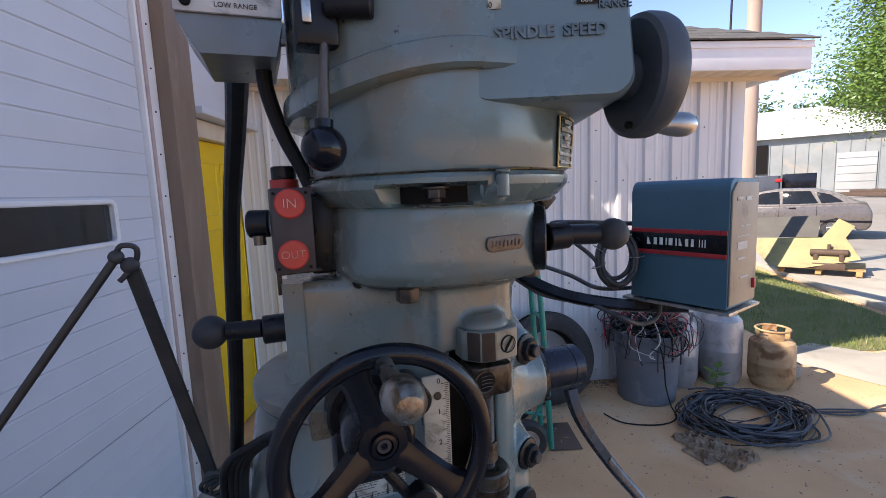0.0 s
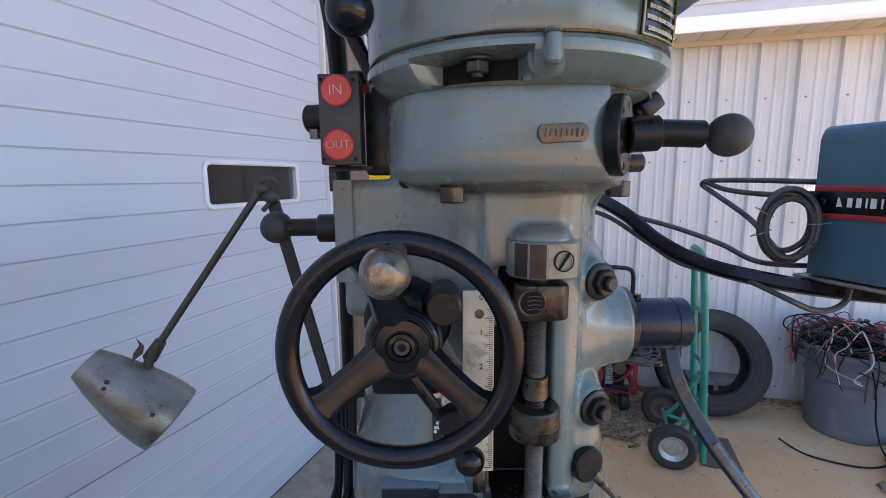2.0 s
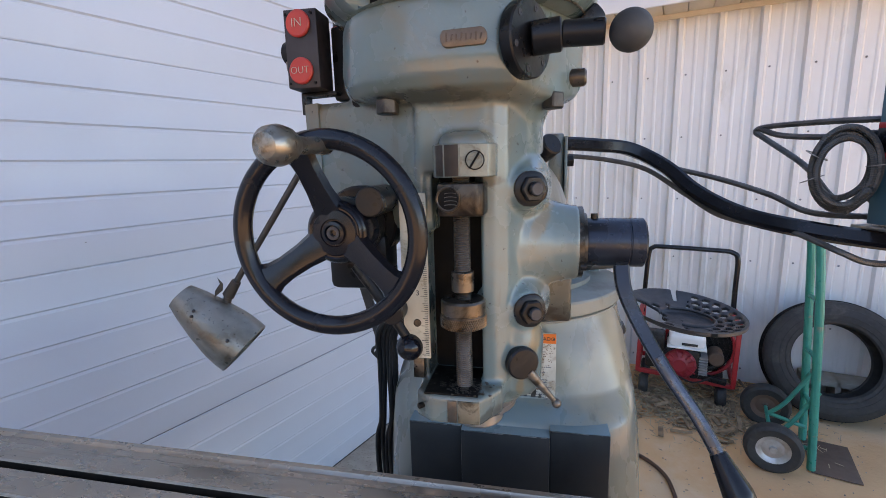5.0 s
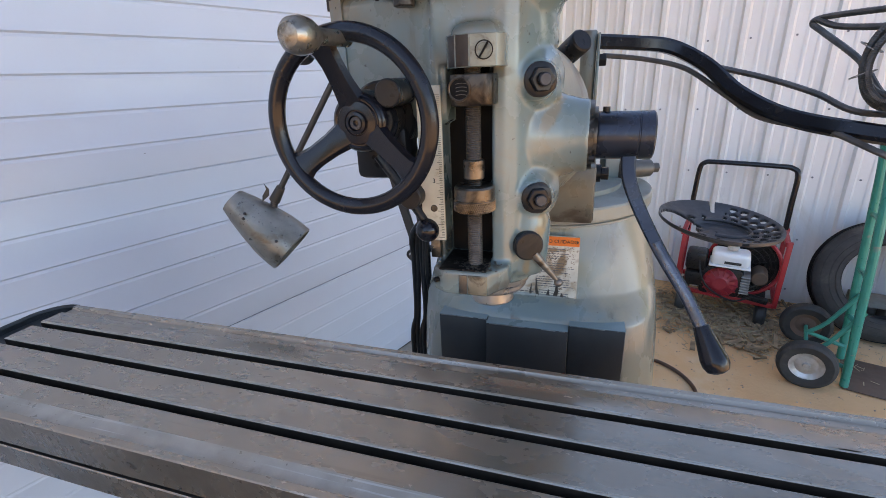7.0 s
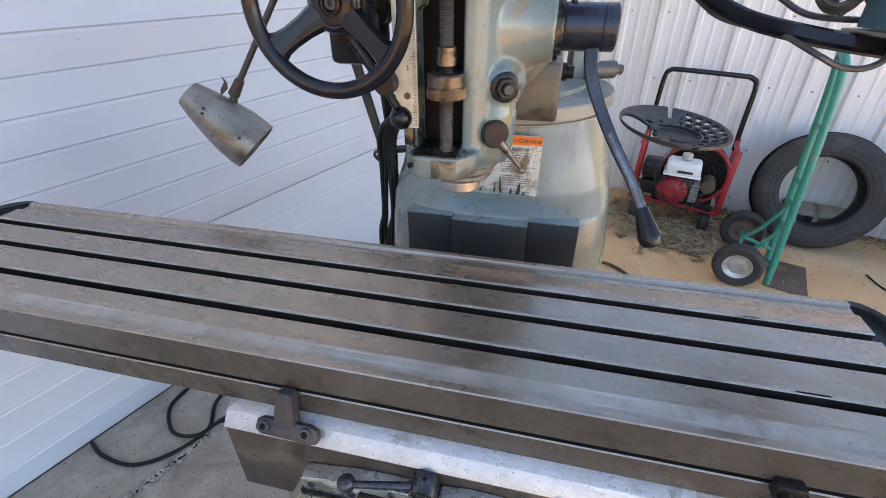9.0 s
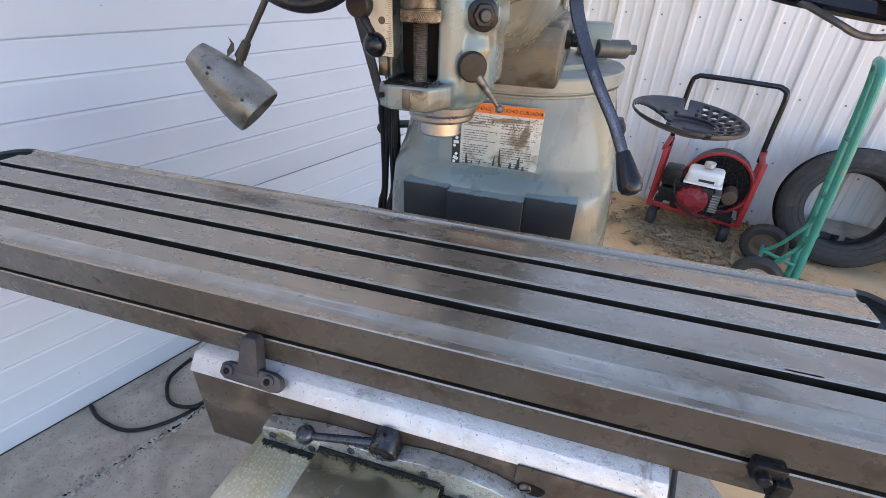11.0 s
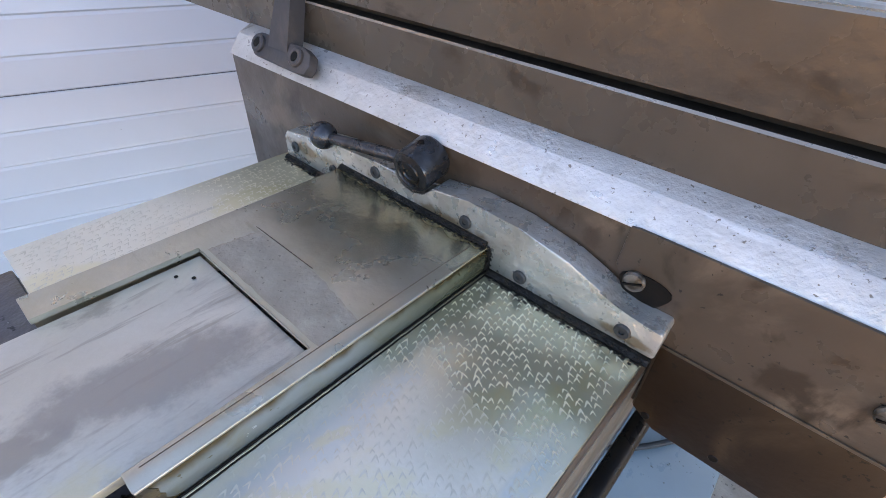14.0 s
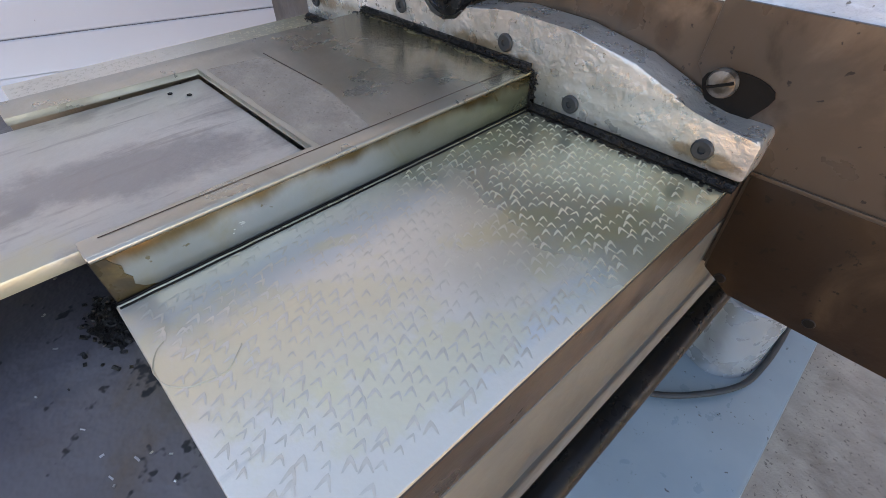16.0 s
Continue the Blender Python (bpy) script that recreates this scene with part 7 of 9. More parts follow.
for i in range(len(prof)):
    j = (i + 1) % len(prof)
    f = bm.faces.new((a[i], b[i], b[j], a[j]))
    (y0, z0), (y1, z1) = prof[i], prof[j]
    lowest = min(z0, z1)
    worn = 0.0009 < abs(z1 - z0) < 0.0016 and 0.0010 < abs(y1 - y0) < 0.0018 and TYF + 0.05 < y0 < TYB - 0.05
    # shade painted in: slots and lip gap (2), step of the front groove (1)
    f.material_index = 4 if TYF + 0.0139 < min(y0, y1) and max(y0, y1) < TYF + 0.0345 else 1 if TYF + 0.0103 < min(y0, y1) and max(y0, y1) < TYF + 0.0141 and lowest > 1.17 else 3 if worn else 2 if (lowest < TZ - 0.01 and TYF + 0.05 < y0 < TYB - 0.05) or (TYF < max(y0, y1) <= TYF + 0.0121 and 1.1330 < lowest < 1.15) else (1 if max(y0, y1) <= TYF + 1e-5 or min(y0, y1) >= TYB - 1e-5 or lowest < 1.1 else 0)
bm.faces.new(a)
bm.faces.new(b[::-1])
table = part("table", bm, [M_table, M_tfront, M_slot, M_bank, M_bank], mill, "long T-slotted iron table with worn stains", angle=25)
for y in SLOTS:
    bm = NB()
    rnd_ = random.Random(int(y * 1e4))
    x = TX0 + 0.002
    while x < TX1 - 0.03:
        l = rnd_.uniform(0.03, 0.16)
        w_ = rnd_.uniform(0.0016, 0.0030)
        box(bm, (min(x + l / 2, TX1 - 0.08), y + SW + 0.0015 + w_ / 2, TZ + 0.00005), (l - 0.0004, w_, 0.0003), 0)
        x += l
    part("worn_slot_edge", bm, M_bank, table, "bright worn slot edge")
# end troughs
for x0, x1, nm in ((TX0 - 0.054, TX0, -1), (TX1, TX1 + 0.040, 1)):
    bm = NB()
    rings = []
    n_ = 20
    pts = [(TYF, x1 if nm < 0 else x0)]
    for i in range(n_ + 1):
        t = i / n_
        y = TYF + 0.002 + (TYB - TYF - 0.004) * t
        e = min(1, min(t, 1 - t) * 6) ** 0.5
        pts.append((y, (x1 if nm < 0 else x0) + nm * abs(x1 - x0) * (0.35 + 0.65 * e)))
    pts.append((TYB, x1 if nm < 0 else x0))
    prism(bm, [(x, y, 1.150) for y, x in pts], (0, 0, 0.020))
    tr = part("coolant_trough", bm, M_way, table, "dark cast end trough")
    bm = NB()
    tube(bm, [(x, y, 1.180) for y, x in pts], 0.0045, 8, 2)
    wl = [(x, y) for y, x in pts]
    for (xa, ya), (xb, yb) in zip(wl, wl[1:]):
        m_ = (V((xa, ya, 0)) + V((xb, yb, 0))) / 2
        d_ = V((xb - xa, yb - ya, 0))
        box(bm, (m_.x, m_.y, 1.166), (d_.length + 0.002, 0.005, 0.030), axes=(d_.normalized(), UP.cross(d_.normalized()), UP))
    part("trough_rim", bm, M_way, tr)
# table dogs
for x in (0.492, -0.655):
    bm = NB()
    box(bm, (x, TYF - 0.006, 1.138), (0.026, 0.014, 0.020), 0.002)
    box(bm, (x + 0.012, TYF - 0.012, 1.124), (0.014, 0.014, 0.024), 0.002)
    cyl(bm, (x + 0.012, TYF - 0.012, 1.118), (x + 0.013, TYF - 0.014, 1.098), 0.0055, seg=14, bev=0.001)
    cyl(bm, (x - 0.006, TYF - 0.013, 1.138), (x - 0.006, TYF - 0.022, 1.138), 0.0062, seg=14, bev=0.001)
    part("table_dog", bm, M_black, table, "black trip dog clamped to the table edge")
# ---- things on and beside the machine ----
lamp = thing("work_lamp", (-0.149, 0.888, 1.19), "jointed machine work lamp with a scuffed conical metal shade", "lamp")
bm = NB()
path = [V((-0.149, 0.888, 1.193)), V((-0.206, 0.782, 1.605))]
sweep(bm, path, [(-0.011, -0.003), (0.011, -0.003), (0.011, 0.003), (-0.011, 0.003)], hint=(0.3, 1, 0))
part("lower_arm", bm, M_lamparm, lamp)
bm = NB()
ball(bm, (-0.207, 0.778, 1.612), 0.0125, 20)
ball(bm, (-0.222, 0.774, 1.626), 0.0105, 20)
part("elbow_ball", bm, M_lamparm, lamp)
bm = NB()
tube(bm, [(-0.222, 0.774, 1.63), (-0.213, 0.77, 1.642), (-0.196, 0.772, 1.638), (-0.199, 0.778, 1.618), (-0.214, 0.776, 1.598), (-0.222, 0.776, 1.59)], 0.004, 10)
part("spring_hook", bm, M_lamparm, lamp)
bm = NB()
cyl(bm, (-0.222, 0.774, 1.625), (-0.413, 0.764, 1.362), 0.0062, seg=14)
part("upper_arm", bm, M_lamparm, lamp)
bm = NB()
cyl(bm, (-0.408, 0.764, 1.369), (-0.430, 0.762, 1.338), 0.0095, 0.012, seg=18, bev=0.001)
cyl(bm, (-0.430, 0.762, 1.338), (-0.4335, 0.760, 1.322), 0.008, seg=14)
part("swivel", bm, M_lamparm, lamp)
bm = NB()
prism(bm, [(-0.433, 0.752, 1.352), (-0.452, 0.750, 1.338), (-0.449, 0.750, 1.352), (-0.437, 0.752, 1.366), (-0.441, 0.75, 1.380), (-0.430, 0.752, 1.366)], (0.003, -0.004, 0.001), 0.0008)
part("wing_screw", bm, M_lamparm, lamp)
bm = NB()
s0, s1 = V((-0.514, 0.730, 1.345)), V((-0.392, 0.757, 1.222))
lathe(bm, [(0.0265, 0.0), (0.0285, 0.001), (0.038, 0.03), (0.048, 0.07), (0.0565, 0.115), (0.0585, 0.145), (0.0580, 0.164), (0.0545, 0.166), (0.0555, 0.15), (0.0535, 0.115), (0.036, 0.035), (0.025, 0.002), (0.0265, 0.0)], s0, s1 - s0, 48)
shade = part("shade", bm, M_lamp, lamp, "scuffed grey metal cone shade")
ax = (s1 - s0).normalized()
for h, r, a in ((0.065, 0.047, 2.6), (0.135, 0.0578, 2.2), (0.15, 0.058, 3.6), (0.06, 0.0455, 3.5)):
    u, v, w = frame_of(ax, (0, 1, 0.01))
    d = u * math.cos(a) + v * math.sin(a)
    bm = NB()
    ball(bm, s0 + ax * h + V((0.1, -1, 0.35)).normalized() * r * 0.99 + V((0.35, 0, 0.3)) * 0.03 * (a - 2.6), 0.0035, 10)
    part("shade_screw", bm, M_iron, shade)
bm = NB()
cyl(bm, (-0.149, 0.875, 1.20), (-0.149, 0.90, 1.19), 0.014, seg=16)
cyl(bm, (-0.149, 0.89, 1.195), (-0.03, 0.93, 1.20), 0.009, seg=14)
for k in range(3):
    c = V((-0.150 + 0.008 * k, 0.872, 1.187 - 0.006 * k))
    tube(bm, [c + V((0.018 * math.cos(a), 0.004 * math.sin(2 * a), 0.015 * math.sin(a))) for a in [i * math.pi / 4 for i in range(8)]], 0.0035, 8, 4, closed=True)
part("wall_bracket", bm, M_lamparm, lamp)

# conduits and cables down the back
conduit = thing("power_conduit", (-0.05, 0.6, 1.2), "thick black flexible conduit hanging beside the head", "cable")
bm = NB()
tube(bm, [(-0.020, 0.43, 1.815), (-0.032, 0.52, 1.77), (-0.052, 0.62, 1.68), (-0.062, 0.655, 1.58), (-0.078, 0.72, 1.40), (-0.10, 0.81, 1.22), (-0.125, 0.88, 0.95), (-0.12, 0.93, 0.5), (-0.10, 0.98, 0.12)], 0.0102, 12)
part("conduit_hose", bm, M_cable, conduit)
hose2 = thing("control_cable", (0.0, 0.45, 1.7), "black control cable curving down to the button box", "cable")
bm = NB()
tube(bm, [(0.000, 0.36, 1.795), (0.001, 0.365, 1.778), (0.010, 0.372, 1.748), (0.022, 0.374, 1.722), (0.029, 0.372, 1.70), (0.030, 0.37, 1.675)], 0.0056, 12)
part("cable_hose", bm, M_cable, hose2)
for k, (xt, xb, r) in enumerate(((-0.118, -0.139, 0.0062), (-0.107, -0.125, 0.0052), (-0.098, -0.118, 0.0046), (-0.090, -0.108, 0.0056), (-0.084, -0.100, 0.0048))):
    bm = NB()
    tube(bm, [(-0.02 + 0.004 * k, 0.66, 1.37), (-0.055 + 0.006 * k, 0.71, 1.335), (xt + 0.010, 0.760, 1.28), (xt, 0.785 - 0.004 * k, 1.20), ((xt + xb) / 2 + 0.004 * (-1) ** k, 0.795, 1.08), (xb, 0.80 - 0.003 * k, 0.97), (xb + 0.01, 0.84, 0.5), (xb + 0.02, 0.90, 0.125)], r, 10)
    single("power_cable", bm, M_cable, "thin black cable hanging in a bundle by the column", "cable", "cables by the column")

# digital readout on its arm
RA = V((0.042, -0.149, 0)).normalized()
RB = V((0.963, 0.27, 0)).normalized()
R0 = V((0.588, 0.636, 0))
readout = thing("digital_readout", R0 + UP * 1.497, "blue digital readout box with a red-striped black band on an arm", "readout")


def rp(a, b, z):
    return R0 + RA * a + RB * b + UP * z


bm = NB()
prof = [(0.0, 1.503), (0.0, 1.686)] + [(0.016 - 0.016 * math.cos(radians(t)), 1.686 + 0.018 * math.sin(radians(t))) for t in (20, 45, 70, 90)] + [(0.10, 1.701), (0.10, 1.503)]
prism(bm, [rp(0, b, z) for b, z in prof], RA * 0.157, 0.0015)
rbody = part("case", bm, M_blue, readout, "blue painted case")
bm = NB()
prism(bm, [rp(0.1572, b, z) for b, z in ((0.004, 1.508), (0.004, 1.682), (0.020, 1.698), (0.097, 1.696), (0.097, 1.508))], RA * 0.0025, 0.0008)
rside = part("side_panel", bm, M_beige, readout, "worn beige side panel")
for b, z, sb, sz in ((0.03, 1.672, 0.025, 0.006), (0.06, 1.672, 0.02, 0.006), (0.04, 1.60, 0.035, 0.012), (0.04, 1.58, 0.028, 0.003), (0.05, 1.55, 0.03, 0.003), (0.05, 1.63, 0.04, 0.0015), (0.05, 1.615, 0.06, 0.001)):
    bm = NB()
    box(bm, rp(0.1602, b, z), (sb, 0.001, sz), axes=(RB, UP.cross(RB), UP))
    part("worn_label", bm, M_label, rside)
bm = NB()
box(bm, rp(0.161, 0.085, 1.535), (0.008, 0.006, 0.016), 0.001, axes=(RB, UP.cross(RB), UP))
part("power_switch", bm, M_redpaint, rside)
bm = NB()
prism(bm, [rp(0.001, -0.0004, z) for z in (1.587, 1.6205)] + [rp(0.156, -0.0004, z) for z in (1.6205, 1.587)], -RB * 0.0016, 0.0003)
band = part("band", bm, M_blackpaint, rbody, "black band")
for z in (1.6215, 1.5855):
    bm = NB()
    prism(bm, [rp(0.001, -0.0004, z - 0.0035), rp(0.001, -0.0004, z + 0.0035), rp(0.156, -0.0004, z + 0.0035), rp(0.156, -0.0004, z - 0.0035)], -RB * 0.0018, 0.0003)
    part("red_stripe", bm, M_redpaint, rbody)
bm = NB()
a = 0.030
for i, wd in enumerate((0.010, 0.008, 0.008, 0.003, 0.009, 0.003, 0.008, 0.007, 0.006, 0.002, 0.002, 0.002)):
    h = 0.012 if wd > 0.0025 or i > 8 else 0.003
    if i == 9:
        a += 0.004
    prism(bm, [rp(a, -0.0022, 1.604 - h / 2), rp(a + wd * 0.7, -0.0022, 1.604 - h / 2), rp(a + wd * (0.25 if i in (0, 6) else 0.7), -0.0022, 1.604 + h / 2), rp(a + (wd * 0.1 if i in (0,) else 0), -0.0022, 1.604 + h / 2)], -RB * 0.0004)
    a += wd + 0.0022
part("band_mark", bm, M_engrave, band, flat=True)
for aa in (0.014, 0.142):
    bm = NB()
    cyl(bm, rp(aa, -0.0015, 1.604), rp(aa, -0.006, 1.604), 0.0042, seg=16, bev=0.0008)
    part("knob", bm, M_blackpaint, band)
bm = NB()
prism(bm, [rp(-0.012, -0.008, 1.4965), rp(0.165, -0.008, 1.4965), rp(0.165, 0.105, 1.4965), rp(-0.012, 0.105, 1.4965)], UP * 0.0045, 0.0008)
part("shelf", bm, M_steel, readout)
arm = thing("readout_arm", (0.23, 0.74, 1.61), "bent black square-tube arm holding the readout", "bracket arm")
bm = NB()
apath = spline([(0.215, 0.735, 1.618), (0.28, 0.775, 1.614), (0.335, 0.79, 1.606), (0.385, 0.77, 1.577), (0.425, 0.735, 1.537), (0.475, 0.69, 1.507), (0.54, 0.64, 1.492), (0.62, 0.62, 1.481), (0.68, 0.60, 1.478)], 6)
sweep(bm, apath, [(-0.0095, -0.0065), (-0.0055, -0.0105), (0.0055, -0.0105), (0.0095, -0.0065), (0.0095, 0.0065), (0.0055, 0.0105), (-0.0055, 0.0105), (-0.0095, 0.0065)], hint=(0, 0, 1))
part("bar", bm, M_blackpaint, arm)
bm = NB()
box(bm, (0.213, 0.71, 1.565), (0.022, 0.06, 0.13), 0.003)
part("clamp_block", bm, M_column, arm)
bm = NB()
box(bm, (0.2265, 0.70, 1.545), (0.004, 0.065, 0.16), 0.001)
part("clamp_plate", bm, M_green, arm)
for z in (1.59, 1.50):
    bm = NB()
    hexnut(bm, (0.2285, 0.69, z), (1, 0, 0), 0.0095, 0.010)
    part("clamp_bolt", bm, M_black, arm)
bm = NB()
cyl(bm, (0.168, 0.645, 1.584), (0.206, 0.60, 1.613), 0.0150, seg=20, bev=0.002)
part("clamp_stud", bm, M_black, arm)


def cable_ob(name, pts, r, material, label, group="", n=6, rib=False):
    bm = NB()
    if rib:
        path = spline(pts, n * 4)
        sweep(bm, path, circle(r, 8), scale=[1.0 if i % 2 else 0.90 for i in range(len(path))])
    else:
        tube(bm, pts, r, 8, n)
    return single(name, bm, material, label, "cable", group)


CC = V((0.559, 0.640, 1.571))
cu, cv = V((0.80, -0.60, 0)), UP
loop = []
random.seed(41)
off = [(random.uniform(-0.003, 0.003), random.uniform(-0.003, 0.003)) for k in range(6)]
for i in range(51):
    a = -0.6 + i * 2 * math.pi / 10
    k = i / 10
    r = 0.0285 + 0.0125 * abs(math.sin(k * 1.35 + 0.4))
    ox, oz = off[int(k)]
    loop.append(CC + cu * (r * 0.80 * math.cos(a) + ox) + cv * (r * 1.24 * math.sin(a) + oz) + cu.cross(cv) * (0.0045 * (k - 2.5)))
cable_ob("armoured_cable", loop + [CC + V((0.03, 0.0, -0.035)), CC + V((0.045, -0.02, -0.058))], 0.0043, M_armour, "coiled grey armoured cable beside the readout", "readout cables", 5, True)
cable_ob("armoured_cable", [(0.66, 0.64, 1.628), (0.60, 0.655, 1.630), (0.56, 0.70, 1.632), (0.522, 0.762, 1.632), (0.512, 0.775, 1.626), (0.52, 0.757, 1.613), (0.545, 0.70, 1.575), (0.555, 0.66, 1.54), (0.57, 0.64, 1.515)], 0.0042, M_armour, "grey armoured cable looped behind the readout", "readout cables", 6, True)
cable_ob("armoured_cable", [(0.515, 0.77, 1.630), (0.53, 0.74, 1.618), (0.555, 0.69, 1.612), (0.585, 0.66, 1.613), (0.64, 0.66, 1.615)], 0.0042, M_armour, "grey armoured cable looped behind the readout", "readout cables", 6, True)
cable_ob("armoured_cable", [(0.235, 0.76, 1.598), (0.30, 0.79, 1.590), (0.36, 0.785, 1.573), (0.41, 0.745, 1.535), (0.45, 0.71, 1.505), (0.50, 0.66, 1.495), (0.53, 0.64, 1.497)], 0.0040, M_armour, "grey armoured cable strapped under the arm", "readout cables", 6, True)
cable_ob("armoured_cable", [(0.40, 0.78, 1.574), (0.46, 0.75, 1.556), (0.51, 0.71, 1.535), (0.55, 0.675, 1.512), (0.63, 0.66, 1.508)], 0.0042, M_armour, "grey armoured cable running to the readout", "readout cables", 6, True)
cable_ob("armoured_cable", [(0.500, 0.676, 1.500), (0.520, 0.640, 1.488), (0.546, 0.60, 1.472), (0.572, 0.60, 1.461), (0.598, 0.60, 1.460), (0.616, 0.60, 1.471), (0.620, 0.60, 1.490)], 0.0042, M_armour, "grey armoured cable hanging below the arm", "readout cables", 6, True)
for a_ in (0.12, 2.6, 3.55):
    rd = cu * math.cos(a_) + cv * math.sin(a_)
    nn = cu.cross(cv)
    c_ = CC + rd * 0.033
    bm = NB()
    sweep(bm, [c_ + rd * (0.0118 * math.cos(q)) + nn * (0.0128 * math.sin(q)) for q in [i * math.pi / 12 for i in range(24)]], [(-0.0016, -0.0005), (0.0016, -0.0005), (0.0016, 0.0005), (-0.0016, 0.0005)], closed=True, hint=rd.cross(nn))
    single("cable_tie", bm, M_greytie, "grey plastic cable tie round the coiled cable", "cable tie", "cable ties")

# cast iron seat on a bracket by the column
SCN = V((0.524, 1.095, 1.210))
seat = thing("tractor_seat", SCN - UP * 0.05, "dark cast iron tractor seat with pierced slots, fixed to the column", "seat")


def seat_point(r, a, rx=0.128, ry=0.152):
    x, y = rx * r * math.cos(a), ry * r * math.sin(a)
    z = 0.026 * r ** 3 - 0.010 * (x / 0.13) + 0.004 * (y / 0.136) - 0.008 * (1 - ease_in(math.hypot(x - 0.008, y), 0.056, 0.062))
    return SCN + V((x, y, z))


def seat_hole(r, deg):
    """The openings cast through the seat: a round mouth, rows of rounded slots and two clefts."""
    x, y = r * math.cos(radians(deg)), r * math.sin(radians(deg))
    side = (deg + 180) % 360 - 180
    if ((x + 0.63) / 0.33) ** 2 + (y / 0.46) ** 2 < 1:
        return True
    for r0, per in ((0.58, 19.0), (0.735, 15.5), (0.885, 13.0)):
        k = (side / per) % 1.0 - 0.5
        if abs(side) < 66 and ((r - r0) / 0.058) ** 2 + (k / 0.36) ** 2 < 1:
            return True
    if r > 0.70 and 80 < abs(side) < 84:
        return True
    for hx, hy, hw in ((-0.30, 0.0, 0.06), (-0.27, 0.19, 0.06), (-0.27, -0.19, 0.06), (-0.36, 0.42, 0.08), (-0.36, -0.42, 0.08), (-0.10, 0.52, 0.04), (-0.10, -0.52, 0.04)):
        if ((x - hx) / hw) ** 2 + ((y - hy) / 0.06) ** 2 < 1:
            return True
    return False


bm = NB()
NR, NA = 44, 208
grid = {}
holes = {(i, j) for i in range(NR) for j in range(NA) if seat_hole((i + 0.5) / NR, (j + 0.5) * 360 / NA)}
for top in (0, 1):
    for i in range(NR + 1):
        for j in range(NA):
            grid[top, i, j] = bm.verts.new(seat_point(max(0.01, i / NR), 2 * math.pi * j / NA) + UP * (0.009 * top))
for i in range(NR):
    for j in range(NA):
        if (i, j) in holes:
            continue
        k = (j + 1) % NA
        bm.faces.new((grid[1, i, j], grid[1, i + 1, j], grid[1, i + 1, k], grid[1, i, k]))
        bm.faces.new((grid[0, i, j], grid[0, i, k], grid[0, i + 1, k], grid[0, i + 1, j]))
        for (i2, j2), (a_, b_) in (((i + 1, j), ((i + 1, j), (i + 1, k))), ((i - 1, j), ((i, k), (i, j))), ((i, (j + 1) % NA), ((i + 1, k), (i, k))), ((i, (j - 1) % NA), ((i, j), (i + 1, j)))):
            if (i2, j2) in holes or i2 < 0 or i2 >= NR:
                bm.faces.new((grid[0, a_[0], a_[1]], grid[0, b_[0], b_[1]], grid[1, b_[0], b_[1]], grid[1, a_[0], a_[1]]))
pan_ = part("seat_pan", bm, M_iron, seat)
soft_ = pan_.modifiers.new("ease", "SMOOTH")
soft_.factor, soft_.iterations = 0.5, 3
bm = NB()
sweep(bm, [SCN + V((0.008 + 0.061 * math.cos(a), 0.061 * math.sin(a), 0.0115 - 0.010 * 0.061 * math.cos(a) / 0.13 + 0.004 * 0.061 * math.sin(a) / 0.136)) for a in [math.pi * (j - 24) / 38 for j in range(49)]], circle(0.0035, 8))
part("raised_ring", bm, M_iron, seat)
bm = NB()
cyl(bm, SCN + V((-0.150, -0.05, -0.012)), SCN + V((-0.150, -0.02, -0.008)), 0.017, seg=18, bev=0.003)
box(bm, SCN + V((-0.170, 0.01, -0.015)), (0.07, 0.07, 0.03), 0.006)
part("seat_bracket", bm, M_iron, seat)

# bright pan on the base below the knee
bm = NB()
pz = 0.135
rim = [(0.10, 0.655), (0.21, 0.668), (0.306, 0.711), (0.385, 0.792), (0.441, 0.883), (0.459, 0.980), (0.464, 1.090), (0.460, 1.25)]
P = spline([(x, y, pz + 0.007) for x, y in rim], 6)
tray = thing("drip_tray", (0.35, 0.75, pz), "sheet metal drip tray with a dark rolled rim on the base", "tray")
M_sheet = surf("tray_metal", (0.40, 0.43, 0.445), (0.33, 0.36, 0.375), 6, 0.30, 0.45, 0.1, 60, stain=(0.26, 0.27, 0.27), sscale=7, slow=0.52, shigh=0.72)
bm.faces.new([bm.verts.new((p.x, p.y, pz)) for p in P] + [bm.verts.new((0.10, 1.25, pz))])
part("tray_floor", bm, M_pan, tray, "pale blue tray floor")
bm = NB()
back = spline([(x, y, 0) for x, y in ((0.20, 0.915), (0.304, 0.880), (0.352, 0.862), (0.392, 0.872), (0.428, 0.905), (0.447, 0.960), (0.454, 1.080), (0.450, 1.25))], 6)
rows_ = [[bm.verts.new((0.30 + (p.x - 0.30) * k, 1.0 + (p.y - 1.0) * k, z)) for p in back] for z, k in ((pz - 0.001, 1.0), (pz + 0.012, 0.985), (pz + 0.03, 0.98), (0.36, 0.955), (0.362, 0.90))]
for a, b in zip(rows_, rows_[1:]):
    for i in range(len(back) - 1):
        bm.faces.new((a[i], a[i + 1], b[i + 1], b[i]))
part("tray_back", bm, M_sheet, tray, "bright curved sheet metal back")
bm = NB()
sweep(bm, P, circle(0.0075, 12))
part("rolled_rim", bm, M_way, tray)
cable_ob("floor_hose", [(-1.341, 0.656, 0.012), (-1.25, 0.62, 0.012), (-1.113, 0.615, 0.012), (-1.007, 0.690, 0.012), (-0.946, 0.814, 0.012), (-1.0, 0.966, 0.012), (-0.90, 1.25, 0.012), (-0.55, 1.5, 0.012)], 0.0075, M_cable, "black hose lying on the concrete beside the door")
